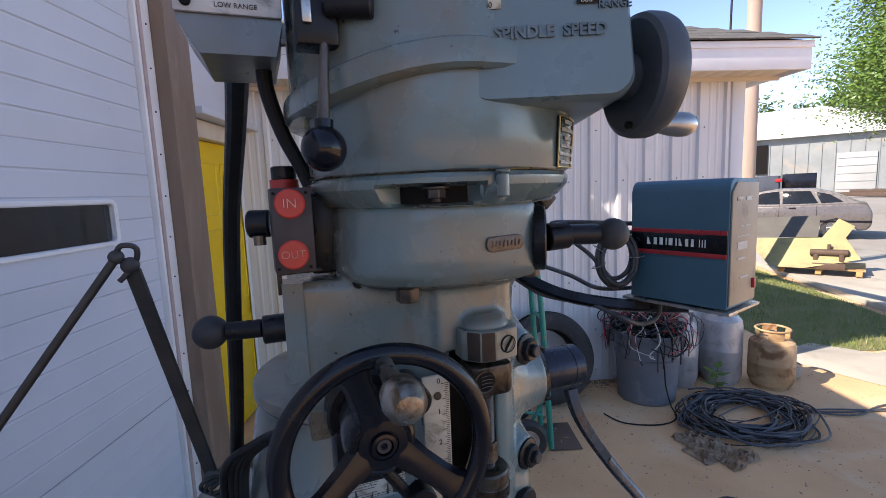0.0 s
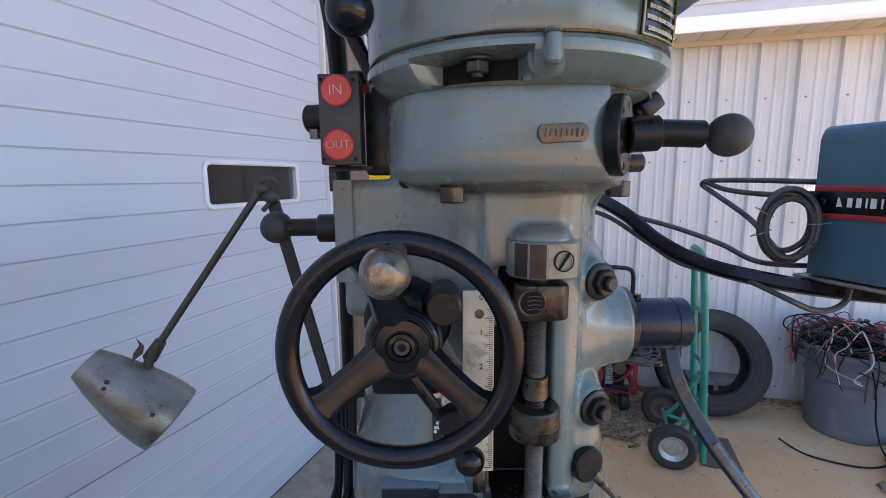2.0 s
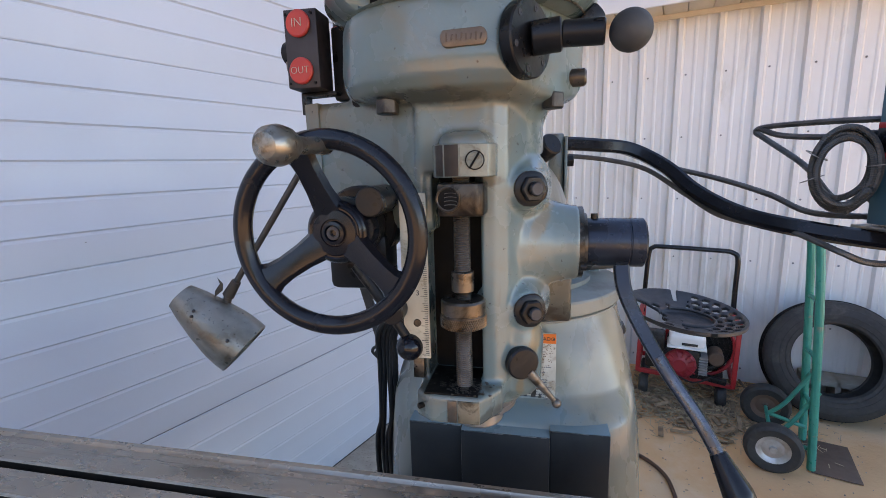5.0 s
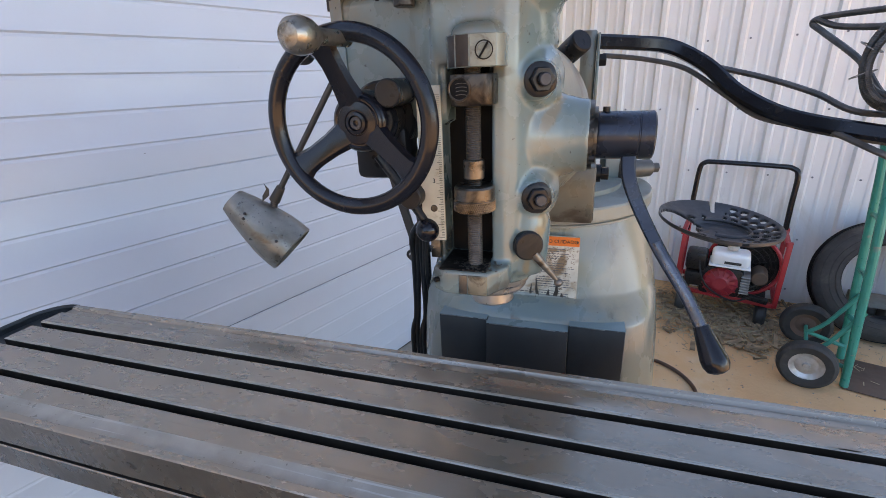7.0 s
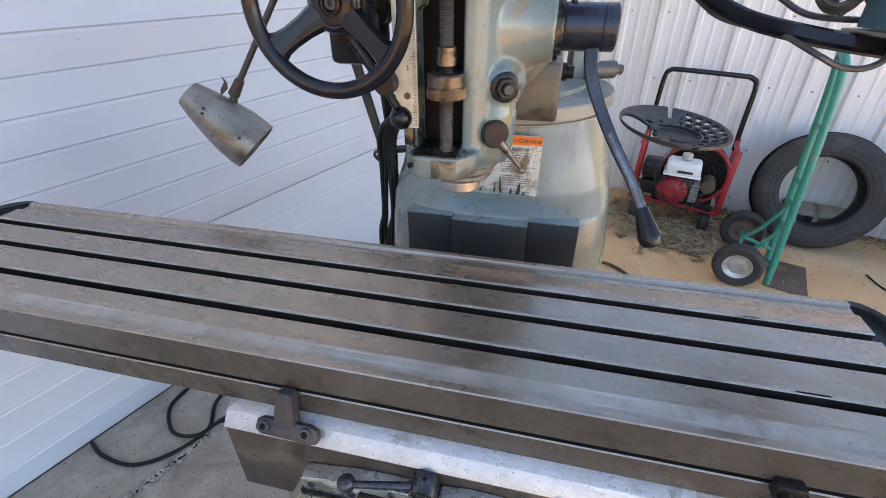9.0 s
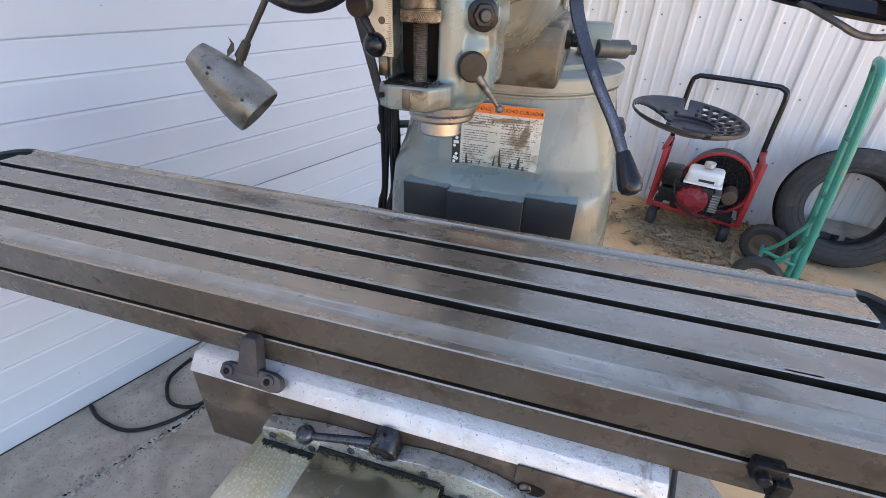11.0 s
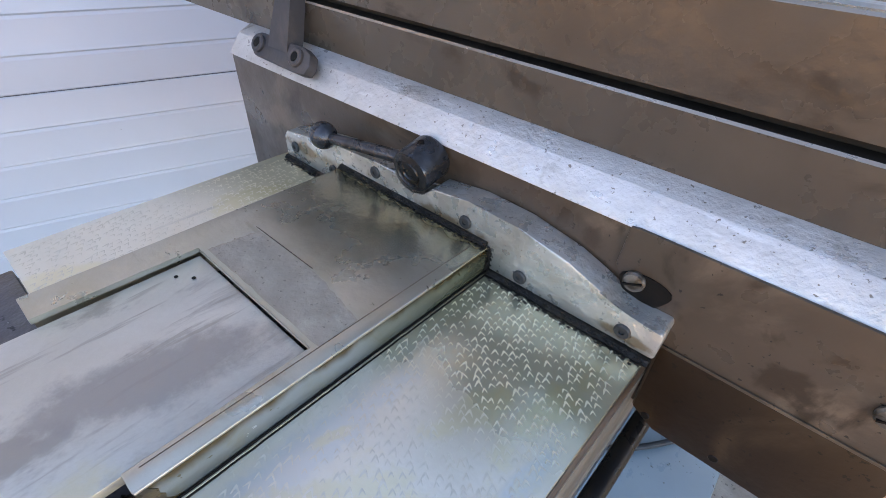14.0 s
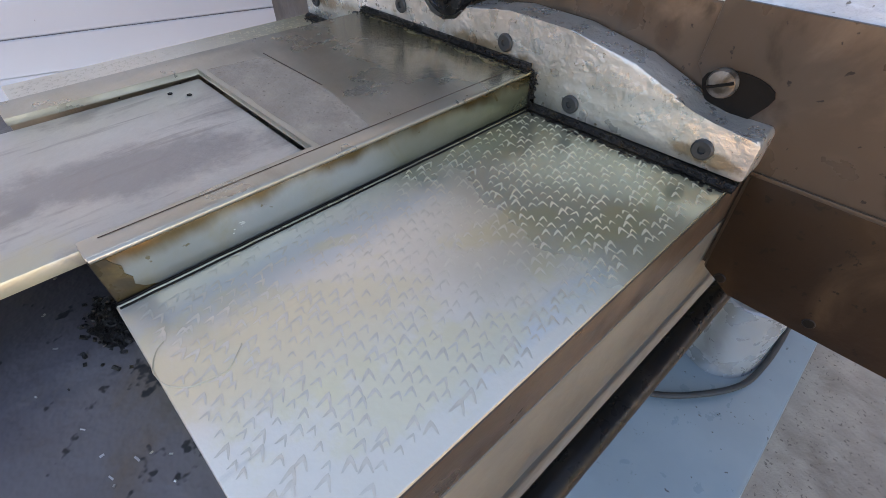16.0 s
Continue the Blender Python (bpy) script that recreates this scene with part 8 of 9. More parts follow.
cable_ob("floor_hose", [(-1.163, 0.985, 0.012), (-1.170, 0.875, 0.012), (-1.111, 0.795, 0.012), (-1.035, 0.755, 0.024), (-0.955, 0.771, 0.026), (-0.92, 0.86, 0.012), (-0.80, 1.05, 0.012)], 0.0075, M_cable, "black hose lying on the concrete beside the door")
cable_ob("power_lead", [(0.30, 1.35, 0.011), (0.40, 1.9, 0.011), (0.53, 2.32, 0.011), (0.649, 2.404, 0.011), (0.746, 2.354, 0.011), (0.815, 2.256, 0.011), (0.84, 2.142, 0.011), (0.82, 1.95, 0.011), (0.72, 1.7, 0.011)], 0.010, surf("brown_lead", (0.10, 0.045, 0.028), (0.07, 0.034, 0.022), 20, 0.5, 0, 0.1), "brown power lead lying on the ground behind the machine")
cable_ob("floor_hose", [(0.42, 1.2, 0.012), (0.55, 1.45, 0.012), (0.72, 1.50, 0.012), (0.85, 1.25, 0.012), (0.80, 0.9, 0.012), (0.70, 0.4, 0.012), (0.62, 0.3, 0.012)], 0.009, M_rubber, "dark hose lying on the ground by the base")

# ---- along the siding wall ----
# engine cart
GX = V((0.966, -0.259, 0))
GY = V((0.259, 0.966, 0))
GO_ = V((0.87, 3.12, 0))


def gq(a, b, z):
    return GO_ + GX * a + GY * b + UP * z


cart = thing("engine_blower", gq(0.28, 0.15, 0), "small petrol engine blower in a red frame with a black handle", "blower")
bm = NB()
fw = 0.56


def bar(bm, p, q, w=0.028):
    d = (q - p)
    u, v, w_ = frame_of(d, GY)
    box(bm, (p + q) / 2, (w, w, d.length), 0.003, axes=(u, v, w_))


for b in (0.0, 0.30):
    bar(bm, gq(0, b, 0.17), gq(fw, b, 0.15))
    bar(bm, gq(0, b, 0.16), gq(0.01, b, 0.56))
    bar(bm, gq(fw, b, 0.14), gq(fw + 0.01, b, 0.58))
for a in (0, fw):
    bar(bm, gq(a, 0, 0.17), gq(a, 0.30, 0.17))
    bar(bm, gq(a, 0, 0.56), gq(a, 0.30, 0.56))
part("red_frame", bm, M_redpaint, cart, "red painted box frame")
bm = NB()
tube(bm, [gq(0.0, 0.29, 0.50), gq(0.01, 0.30, 0.75), gq(0.02, 0.31, 0.93), gq(0.045, 0.315, 0.972), gq(0.11, 0.315, 0.980), gq(0.45, 0.315, 0.972), gq(0.53, 0.315, 0.962), gq(0.562, 0.31, 0.915), gq(0.56, 0.30, 0.72), gq(0.56, 0.29, 0.5)], 0.016, 12, 6)
part("handle", bm, M_blackpaint, cart)
for a, b in ((0.04, 0.02), (0.50, 0.02), (0.04, 0.3), (0.50, 0.3)):
    bm = NB()
    cyl(bm, gq(a - 0.03, b, 0.065), gq(a + 0.03, b, 0.065), 0.065, seg=24, bev=0.012)
    part("caster", bm, M_rubber, cart)
bm = NB()
box(bm, gq(0.25, 0.02, 0.28), (0.24, 0.17, 0.20), 0.03, axes=(GX, GY, UP))
part("engine_block", bm, M_black, cart)
for k in range(7):
    bm = NB()
    box(bm, gq(0.385, 0.0, 0.225 + k * 0.018), (0.05, 0.13, 0.006), 0.001, axes=(GX, GY, UP))
    part("cooling_fin", bm, M_galv, cart)
bm = NB()
cyl(bm, gq(0.455, -0.04, 0.33), gq(0.455, 0.10, 0.33), 0.045, seg=20, bev=0.006)
part("muffler", bm, M_rust, cart, "rusty round muffler")
bm = NB()
tube(bm, [gq(0.12, -0.08, 0.42), gq(0.14, -0.12, 0.33), gq(0.20, -0.11, 0.24), gq(0.33, -0.12, 0.19), gq(0.44, -0.06, 0.22)], 0.006, 8, 5)
part("throttle_cable", bm, M_cable, cart)
bm = NB()
lathe(bm, [(0.0, 0.03), (0.04, 0.03), (0.045, 0.026), (0.085, 0.018), (0.098, 0.0), (0.098, -0.02), (0, -0.02)], gq(0.25, -0.07, 0.28), -GY, 28)
M_recoil = surf("recoil_red", (0.30, 0.02, 0.03), (0.24, 0.015, 0.025), 20, 0.4, 0, 0.1)
recoil = part("recoil_cover", bm, M_recoil, cart, "dark red recoil starter cover")
for i in range(14):
    a = 2 * math.pi * i / 14
    d = GX * math.cos(a) + UP * math.sin(a)
    bm = NB()
    box(bm, gq(0.25, -0.094, 0.28) + d * 0.078, (0.045, 0.006, 0.008), axes=(d, GY, d.cross(GY)))
    part("cooling_rib", bm, M_recoil, recoil)
bm = NB()
box(bm, gq(0.285, -0.02, 0.445), (0.21, 0.16, 0.085), 0.026, seg=4, axes=(GX, GY, UP))
box(bm, gq(0.285, -0.02, 0.402), (0.225, 0.175, 0.012), 0.004, axes=(GX, GY, UP))
tank = part("fuel_tank", bm, M_white, cart, "white fuel tank")
bm = NB()
cyl(bm, gq(0.29, -0.03, 0.50), gq(0.29, -0.03, 0.535), 0.032, seg=20, bev=0.004)
part("tank_cap", bm, M_whitecable, tank)
bm = NB()
box(bm, gq(0.30, -0.1015, 0.43), (0.09, 0.004, 0.016), 0.001, axes=(GX, GY, UP))
part("tank_label", bm, M_ink, tank)
bm = NB()
box(bm, gq(0.10, 0.0, 0.40), (0.12, 0.15, 0.12), 0.02, axes=(GX, GY, UP))
box(bm, gq(0.10, -0.02, 0.28), (0.11, 0.12, 0.10), 0.02, axes=(GX, GY, UP))
part("air_cleaner", bm, M_black, cart)
for r in (0.06, 0.09, 0.12, 0.15, 0.18, 0.205):
    bm = NB()
    tube(bm, [gq(0.36, 0.10, 0.36) + GX * (r * math.cos(a)) + UP * (r * math.sin(a)) for a in [i * math.pi / 8 for i in range(16)]], 0.004 if r < 0.2 else 0.012, 6, 3, closed=True)
    part("fan_guard_ring", bm, M_black if r < 0.2 else M_redpaint, cart)
for i in range(20):
    a = 2 * math.pi * i / 20
    d = GX * math.cos(a) + UP * math.sin(a)
    bm = NB()
    cyl(bm, gq(0.36, 0.095, 0.36) + d * 0.03, gq(0.36, 0.095, 0.36) + d * 0.2, 0.003, seg=6)
    part("guard_wire", bm, M_black, cart)
bm = NB()
cyl(bm, gq(0.36, 0.13, 0.36), gq(0.36, 0.26, 0.36), 0.20, seg=32)
cyl(bm, gq(0.36, 0.08, 0.36), gq(0.36, 0.12, 0.36), 0.04, seg=20)
part("fan_housing", bm, M_black, cart)
bm = NB()
bar(bm, gq(0.33, -0.02, 0.19), gq(0.50, 0.02, 0.30), 0.02)
bar(bm, gq(0.36, -0.02, 0.20), gq(0.52, -0.02, 0.18), 0.035)
part("mount_rail", bm, M_black, cart)

# tyre leaning on the wall
TCn = V((1.955, 3.02, 0.352))
tn = (SN * math.cos(radians(17)) + UP * math.sin(radians(17))).normalized()
tyre = thing("tyre", V((1.98, 2.86, 0)), "worn black car tyre leaning on the siding", "tyre")
bm = NB()
lathe(bm, [(0.215, -0.085), (0.225, -0.098), (0.26, -0.106), (0.30, -0.104), (0.335, -0.094), (0.352, -0.078), (0.358, -0.04), (0.359, 0), (0.358, 0.04), (0.352, 0.078), (0.335, 0.094), (0.30, 0.104), (0.26, 0.106), (0.225, 0.098), (0.215, 0.085), (0.222, 0.07), (0.25, 0.075), (0.31, 0.06), (0.325, 0.0), (0.31, -0.06), (0.25, -0.075), (0.222, -0.07), (0.215, -0.085)], TCn, tn, 72)
part("carcass", bm, M_rubber, tyre)
for off in (-0.045, -0.015, 0.015, 0.045):
    bm = NB()
    u, v, w = frame_of(tn)
    sweep(bm, [TCn + w * off + (u * math.cos(a) + v * math.sin(a)) * 0.3585 for a in [2 * math.pi * i / 72 for i in range(72)]], circle(0.004, 6), closed=True)
    part("tread_groove", bm, M_dark, tyre)
bm = NB()
for r in (0.245, 0.275, 0.315):
    u, v, w = frame_of(tn)
    sweep(bm, [TCn + w * (0.105 if r < 0.3 else 0.099) + (u * math.cos(a) + v * math.sin(a)) * r for a in [2 * math.pi * i / 72 for i in range(72)]], circle(0.0025, 6), closed=True)
part("sidewall_bead", bm, M_rubber, tyre)
# concrete block behind the tyre
cblock = thing("concrete_block", sw(1.16, 0.12, 0), "grey hollow concrete block standing behind the tyre", "concrete block")
bm = NB()
for a0, a1 in ((-0.18, -0.15), (-0.015, 0.015), (0.15, 0.18)):
    wall_box(bm, sw, 1.18 + a0, 1.18 + a1, 0.03, 0.20, 0.0, 0.18, 0.003)
for z0, z1 in ((0, 0.035), (0.145, 0.18)):
    wall_box(bm, sw, 1.0, 1.36, 0.03, 0.20, z0, z1, 0.003)
part("block_body", bm, M_block, cblock)

# hand truck
DF, DX_ = V((0.945, -0.33, 0)).normalized(), V((0.33, 0.945, 0)).normalized()
DO = V((1.565, 2.385, 0))


def dq(f, x, z):
    return DO + DF * f + DX_ * x + UP * z


truck = thing("hand_truck", dq(0, 0.15, 0), "teal tubular hand truck with black wheels and a rusty toe plate", "hand truck")
for x in (0.0, 0.30):
    bm = NB()
    tube(bm, [dq(0.0, x, 0.012), dq(-0.026, x, 0.5), dq(-0.046, x, 0.85), dq(-0.062, x * 0.9 + 0.015, 1.08), dq(-0.075, x * 0.85 + 0.02, 1.19), dq(-0.085, 0.15 + (x - 0.15) * 0.45, 1.225), dq(-0.086, 0.15, 1.228)], 0.019, 12, 6)
    part("rail", bm, M_dolly, truck)
for z in (0.28, 0.55, 0.85):
    bm = NB()
    o_ = -0.054 * z
    tube(bm, [dq(o_, 0.0, z), dq(o_ + 0.012, 0.15, z + 0.01), dq(o_, 0.30, z)], 0.012, 10, 4)
    part("crossbar", bm, M_dolly, truck)
for x in (0.03, 0.27):
    bm = NB()
    tube(bm, [dq(0.0, x, 0.42), dq(-0.10, x, 0.22), dq(-0.17, x, 0.14)], 0.011, 10, 4)
    tube(bm, [dq(0.0, x, 0.10), dq(-0.17, x, 0.14)], 0.011, 10, 1)
    part("brace", bm, M_dolly, truck)
bm = NB()
cyl(bm, dq(-0.175, -0.11, 0.128), dq(-0.175, 0.42, 0.128), 0.010, seg=12)
part("axle", bm, M_dolly, truck)
for x, hm in ((-0.085, M_hub), (0.395, M_rustplate)):
    bm = NB()
    lathe(bm, [(0.075, -0.03), (0.085, -0.034), (0.11, -0.036), (0.124, -0.026), (0.128, -0.01), (0.128, 0.01), (0.124, 0.026), (0.11, 0.036), (0.085, 0.034), (0.075, 0.03), (0.075, -0.03)], dq(-0.175, x, 0.128), DX_, 48)
    wh = part("wheel", bm, M_rubber, truck)
    bm = NB()
    lathe(bm, [(0, -0.028), (0.016, -0.03), (0.018, -0.018), (0.05, -0.014), (0.068, -0.024), (0.076, -0.026), (0.076, 0.026), (0.068, 0.02), (0.05, 0.012), (0.016, 0.016), (0, 0.016)], dq(-0.175, x, 0.128), DX_, 36)
    part("rim", bm, hm, wh)
bm = NB()
box(bm, dq(0.10, 0.15, 0.008), (0.20, 0.34, 0.006), 0.001, axes=(DF, DX_, UP))
part("toe_plate", bm, M_rustplate, truck, "rusty brown toe plate")

# plastic bin heaped with cable
bin_ = thing("rubbish_bin", (2.70, 2.74, 0), "grey round plastic bin overflowing with old cables", "bin")
bm = NB()
lathe(bm, [(0, 0.0), (0.205, 0.0), (0.215, 0.012), (0.238, 0.36), (0.246, 0.37), (0.246, 0.39), (0.242, 0.40), (0.252, 0.52), (0.266, 0.525), (0.268, 0.555), (0.258, 0.56), (0.246, 0.545), (0.236, 0.40), (0.2, 0.02), (0, 0.02)], (2.70, 2.74, 0), UP, 56)
part("bin_body", bm, M_can, bin_)
for sgn in (-1, 1):
    bm = NB()
    box(bm, V((2.70, 2.74, 0.47)) + V((0.72, -0.69, 0)) * (0.262 * sgn), (0.03, 0.12, 0.05), 0.01, rot=(0, 0, -44))
    part("bin_handle", bm, M_can, bin_)
random.seed(21)
for k in range(95):
    a0 = random.uniform(0, 2 * math.pi)
    rr = random.uniform(0.05, 0.24)
    z = 0.56 + random.uniform(-0.02, 0.11) * (1 - rr)
    n = random.randint(4, 8)
    pts = []
    for i in range(n):
        a = a0 + i * random.uniform(0.35, 0.75)
        r_ = min(0.265, max(0.02, rr + random.gauss(0, 0.05)))
        pts.append(V((2.70 + r_ * math.cos(a), 2.74 + r_ * math.sin(a), z + random.gauss(0, 0.025) + 0.05 * (0.26 - r_))))
    if k % 9 == 0:
        d = V((math.cos(a), math.sin(a), 0))
        pts += [V((2.70, 2.74, 0.575)) + d * 0.285, V((2.70, 2.74, 0.45 - random.random() * 0.2)) + d * 0.295]
    mt = random.choices((M_cable, M_greycable, M_redcable, M_whitecable), (6, 3, 1.6, 1.2))[0]
    cable_ob("scrap_cable", pts, random.uniform(0.0035, 0.007), mt, "tangled scrap cable heaped in the bin", "scrap cables in the bin", 4)
for k in range(46):
    a0 = random.uniform(0, 2 * math.pi)
    d = V((math.cos(a0), math.sin(a0), 0))
    q_ = V((-d.y, d.x, 0))
    o = V((2.70, 2.74, 0.57))
    out = random.uniform(0.24, 0.37)
    pts = [o + d * random.uniform(0, 0.1), o + d * 0.16 + q_ * random.gauss(0, 0.05) + UP * random.uniform(0.06, 0.17), o + d * out + q_ * random.gauss(0, 0.08) + UP * random.uniform(0.0, 0.12), o + d * (out + 0.015) + q_ * random.gauss(0, 0.08) - UP * random.uniform(-0.05, 0.14), o + d * random.uniform(0.27, 0.36) + q_ * random.gauss(0, 0.1) - UP * random.uniform(0.0, 0.2)]
    mt = random.choices((M_cable, M_greycable, M_redcable, M_whitecable), (6, 3, 1.3, 1.6))[0]
    cable_ob("scrap_cable", pts, random.uniform(0.002, 0.005), mt, "stray scrap cable sticking out of the bin", "scrap cables in the bin", 5)
for i in range(11):
    cable_ob("scrap_cable", [(2.84 + random.gauss(0, 0.05), 2.70 + random.gauss(0, 0.05), 0.63 + random.uniform(-0.02, 0.06)) for q in range(5)], 0.006, M_redcable, "bright red cable on the heap in the bin", "scrap cables in the bin", 4)
cable_ob("loose_wire", [(2.58, 2.49, 0.50), (2.60, 2.47, 0.36), (2.62, 2.47, 0.2), (2.64, 2.44, 0.06), (2.60, 2.35, 0.008), (2.42, 2.33, 0.008), (2.22, 2.45, 0.008), (2.18, 2.62, 0.008)], 0.005, M_cable, "black wire trailing from the bin to the ground")

# gas cylinders
def cylinder_tank(name, c, r, h, material, label, collar=True):
    t = thing(name, (*c, 0), label, "gas cylinder", "gas cylinders")
    bm = NB()
    o = (*c, 0)
    lathe(bm, [(0, 0), (r * 0.8, 0), (r * 0.82, 0.03), (r * 0.9, 0.035), (r, 0.08), (r, h * 0.40), (r * 1.012, h * 0.41), (r * 1.012, h * 0.43), (r, h * 0.44), (r, h * 0.70), (r * 0.93, h * 0.78), (r * 0.7, h * 0.84), (r * 0.3, h * 0.87), (0, h * 0.87)], o, UP, 48)
    part("body", bm, material, t)
    bm = NB()
    rc = r * 0.72
    for k in range(4):
        a0 = k * math.pi / 2 + 0.35
        arc = [a0 + i * 0.12 for i in range(9)]
        vs = [[bm.verts.new((c[0] + rr * math.cos(a), c[1] + rr * math.sin(a), z)) for a in arc] for rr, z in ((rc, h * 0.80), (rc, h * 0.98), (rc - 0.006, h * 0.98), (rc - 0.006, h * 0.80))]
        for q in range(4):
            p_, s_ = vs[q], vs[(q + 1) % 4]
            for i in range(8):
                bm.faces.new((p_[i], p_[i + 1], s_[i + 1], s_[i]))
        bm.faces.new([vs[q][0] for q in range(4)])
        bm.faces.new([vs[q][8] for q in range(4)][::-1])
    tube(bm, [(c[0] + rc * math.cos(a), c[1] + rc * math.sin(a), h * 0.985) for a in [i * math.pi / 8 for i in range(16)]], 0.009, 8, 3, closed=True)
    part("collar", bm, material, t)
    bm = NB()
    cyl(bm, (*c, h * 0.86), (*c, h * 0.95), 0.02, seg=16)
    cyl(bm, (c[0] - 0.03, c[1], h * 0.92), (c[0] + 0.05, c[1] - 0.03, h * 0.92), 0.012, seg=12)
    part("valve", bm, M_brass, t)
    return t


cylinder_tank("gas_cylinder", (3.12, 2.80), 0.135, 0.66, M_galv, "dull aluminium gas cylinder standing by the bin")
cylinder_tank("gas_cylinder", (3.47, 2.70), 0.155, 0.70, M_galv, "tall dull aluminium gas cylinder by the wall")
cylinder_tank("gas_cylinder", (3.74, 2.46), 0.165, 0.49, M_rusttank, "short rusty tan gas cylinder on the ground")
bm = NB()
box(bm, (4.02, 2.47, 0.055), (0.12, 0.10, 0.11), 0.03, seg=2)
single("stone", bm, M_block, "small grey stone beside the rusty cylinder", "stone")
plant = thing("weed", (3.18, 2.52, 0), "young green weed growing in front of the cylinders", "weed")
bm = NB()
tube(bm, [(3.18, 2.52, 0), (3.19, 2.52, 0.12), (3.20, 2.51, 0.22)], 0.004, 6, 4)
part("stem", bm, M_grass, plant)
for i in range(9):
    a, z = i * 2.4, 0.06 + 0.02 * i
    bm = NB()
    d = V((math.cos(a), math.sin(a), 0.25))
    s_ = V((-math.sin(a), math.cos(a), 0))
    p0 = V((3.19, 2.52, z))
    L_ = 0.11
    pts = [p0, p0 + d * L_ * 0.4 + s_ * 0.03, p0 + d * L_, p0 + d * L_ * 0.4 - s_ * 0.03]
    prism(bm, pts, UP * 0.0015)
    part("leaf", bm, M_leaf, plant)

# coil of cable on the ground
random.seed(8)
for k in range(44):
    c = V((3.02 + random.gauss(0, 0.05), 2.14 + random.gauss(0, 0.05), 0))
    rx, ry, ph = random.uniform(0.22, 0.47), random.uniform(0.17, 0.36), random.uniform(0, 6.28)
    z0 = 0.012 + 0.004 * (k % 9)
    pts = [c + V((rx * math.cos(a) * (1 + 0.10 * math.sin(3 * a + ph)), ry * math.sin(a) * (1 + 0.10 * math.sin(2 * a + 2 * ph)), z0 + 0.025 * math.sin(2 * a + ph) ** 2)) for a in [ph + i * 0.55 for i in range(11)]]
    cable_ob("coiled_cable", pts, random.choice((0.004, 0.0055, 0.0075)), M_cable if k % 3 == 0 else M_greycable, "dark grey heavy cable lying in a loose coil", "cable coil on the ground", 4)
for k in range(3):
    cable_ob("coiled_cable", [(3.35, 2.1 + 0.05 * k, 0.012), (3.7, 1.98 - 0.05 * k, 0.012), (4.1, 1.75 + 0.06 * k, 0.012), (4.6, 1.45 + 0.12 * k, 0.012)], 0.0065, M_greycable, "dark grey heavy cable running from the coil", "cable coil on the ground", 6)
# rags
for k, (x, y, s) in enumerate(((2.47, 2.09, 0.10), (2.40, 1.95, 0.09), (2.53, 1.97, 0.08), (2.60, 1.83, 0.06), (2.84, 1.88, 0.05), (2.45, 1.80, 0.05))):
    bm = NB()
    n = 18
    vs = [[None] * n for _ in range(n)]
    for i in range(n):
        for j in range(n):
            u_, v_ = (i / (n - 1) - 0.5) * 2, (j / (n - 1) - 0.5) * 2
            p_ = V((u_ * 3 + k * 7.1, v_ * 3, k))
            edge = max(abs(u_), abs(v_))
            h = max(0.006, (0.06 * abs(noise.noise(p_ * 1.1)) + 0.05 * abs(noise.noise(p_ * 2.0)) + 0.02 * abs(noise.noise(p_ * 4.0))) * (1.15 - edge ** 3))
            vs[i][j] = bm.verts.new((x + s * (u_ + 0.35 * noise.noise(p_)), y + s * (v_ + 0.35 * noise.noise(p_ + V((9, 0, 0)))), h))
    for i in range(n - 1):
        for j in range(n - 1):
            bm.faces.new((vs[i][j], vs[i + 1][j], vs[i + 1][j + 1], vs[i][j + 1]))
    bmesh.ops.solidify(bm, geom=bm.faces[:], thickness=0.003)
    single("rag", bm, M_rag, "crumpled dirty brown rag on the ground", "rag", "rags on the ground", angle=80)

# wood litter and straw by the blower
random.seed(14)
straw, bark = NB(), NB()
for i in range(3600):
    x = random.gauss(1.12, 0.24)
    y = 3.20 - 0.26 * (x - 1.0) + random.gauss(-0.14, 0.19)
    if SN.dot(V((x, y, 0))) < SC + 0.02:
        continue
    if random.random() < 0.075:
        l, w_, h = random.uniform(0.04, 0.13), random.uniform(0.008, 0.028), random.uniform(0.004, 0.012)
        box(bark, (x, y, 0.006 + random.uniform(0, 0.02)), (l, w_, h), rot=(random.gauss(0, 14), random.gauss(0, 12), random.uniform(0, 180)))
    else:
        box(straw, (x, y, 0.004 + random.uniform(0, 0.02)), (random.uniform(0.012, 0.06), random.uniform(0.0015, 0.004), 0.002), rot=(random.gauss(0, 10), random.gauss(0, 10), random.uniform(0, 180)))
single("straw", straw, M_straw, "pale dry straw scattered by the wall", "straw", kind="stuff", flat=True)
single("wood_litter", bark, M_chip, "scattered bark and wood chips by the wall", "litter", kind="stuff", flat=True)
bm = NB()
for i in range(1300):
    t = random.random()
    c = sw(random.uniform(0.2, 2.85), abs(random.gauss(0, 0.07)) + 0.01, 0.003)
    box(bm, c, (random.uniform(0.008, 0.04), 0.003, 0.003), rot=(0, 0, random.uniform(0, 180)))
single("leaf_litter", bm, M_chip, "fine dry litter along the foot of the siding", "litter", kind="stuff", flat=True)
bm = NB()
for i in range(1100):
    x, y = random.uniform(0.5, 5.0), random.uniform(0.6, 3.0)
    r = random.uniform(0.001, 0.0045)
    bmesh.ops.create_icosphere(bm, subdivisions=1, radius=r, matrix=Matrix.Translation((x, y, r * 0.3)))
single("pebbles", bm, M_gravel, "small pebbles strewn on the ground", "pebbles", kind="stuff", flat=True)
# ---- the yard beyond ----
random.seed(31)
bm = NB()
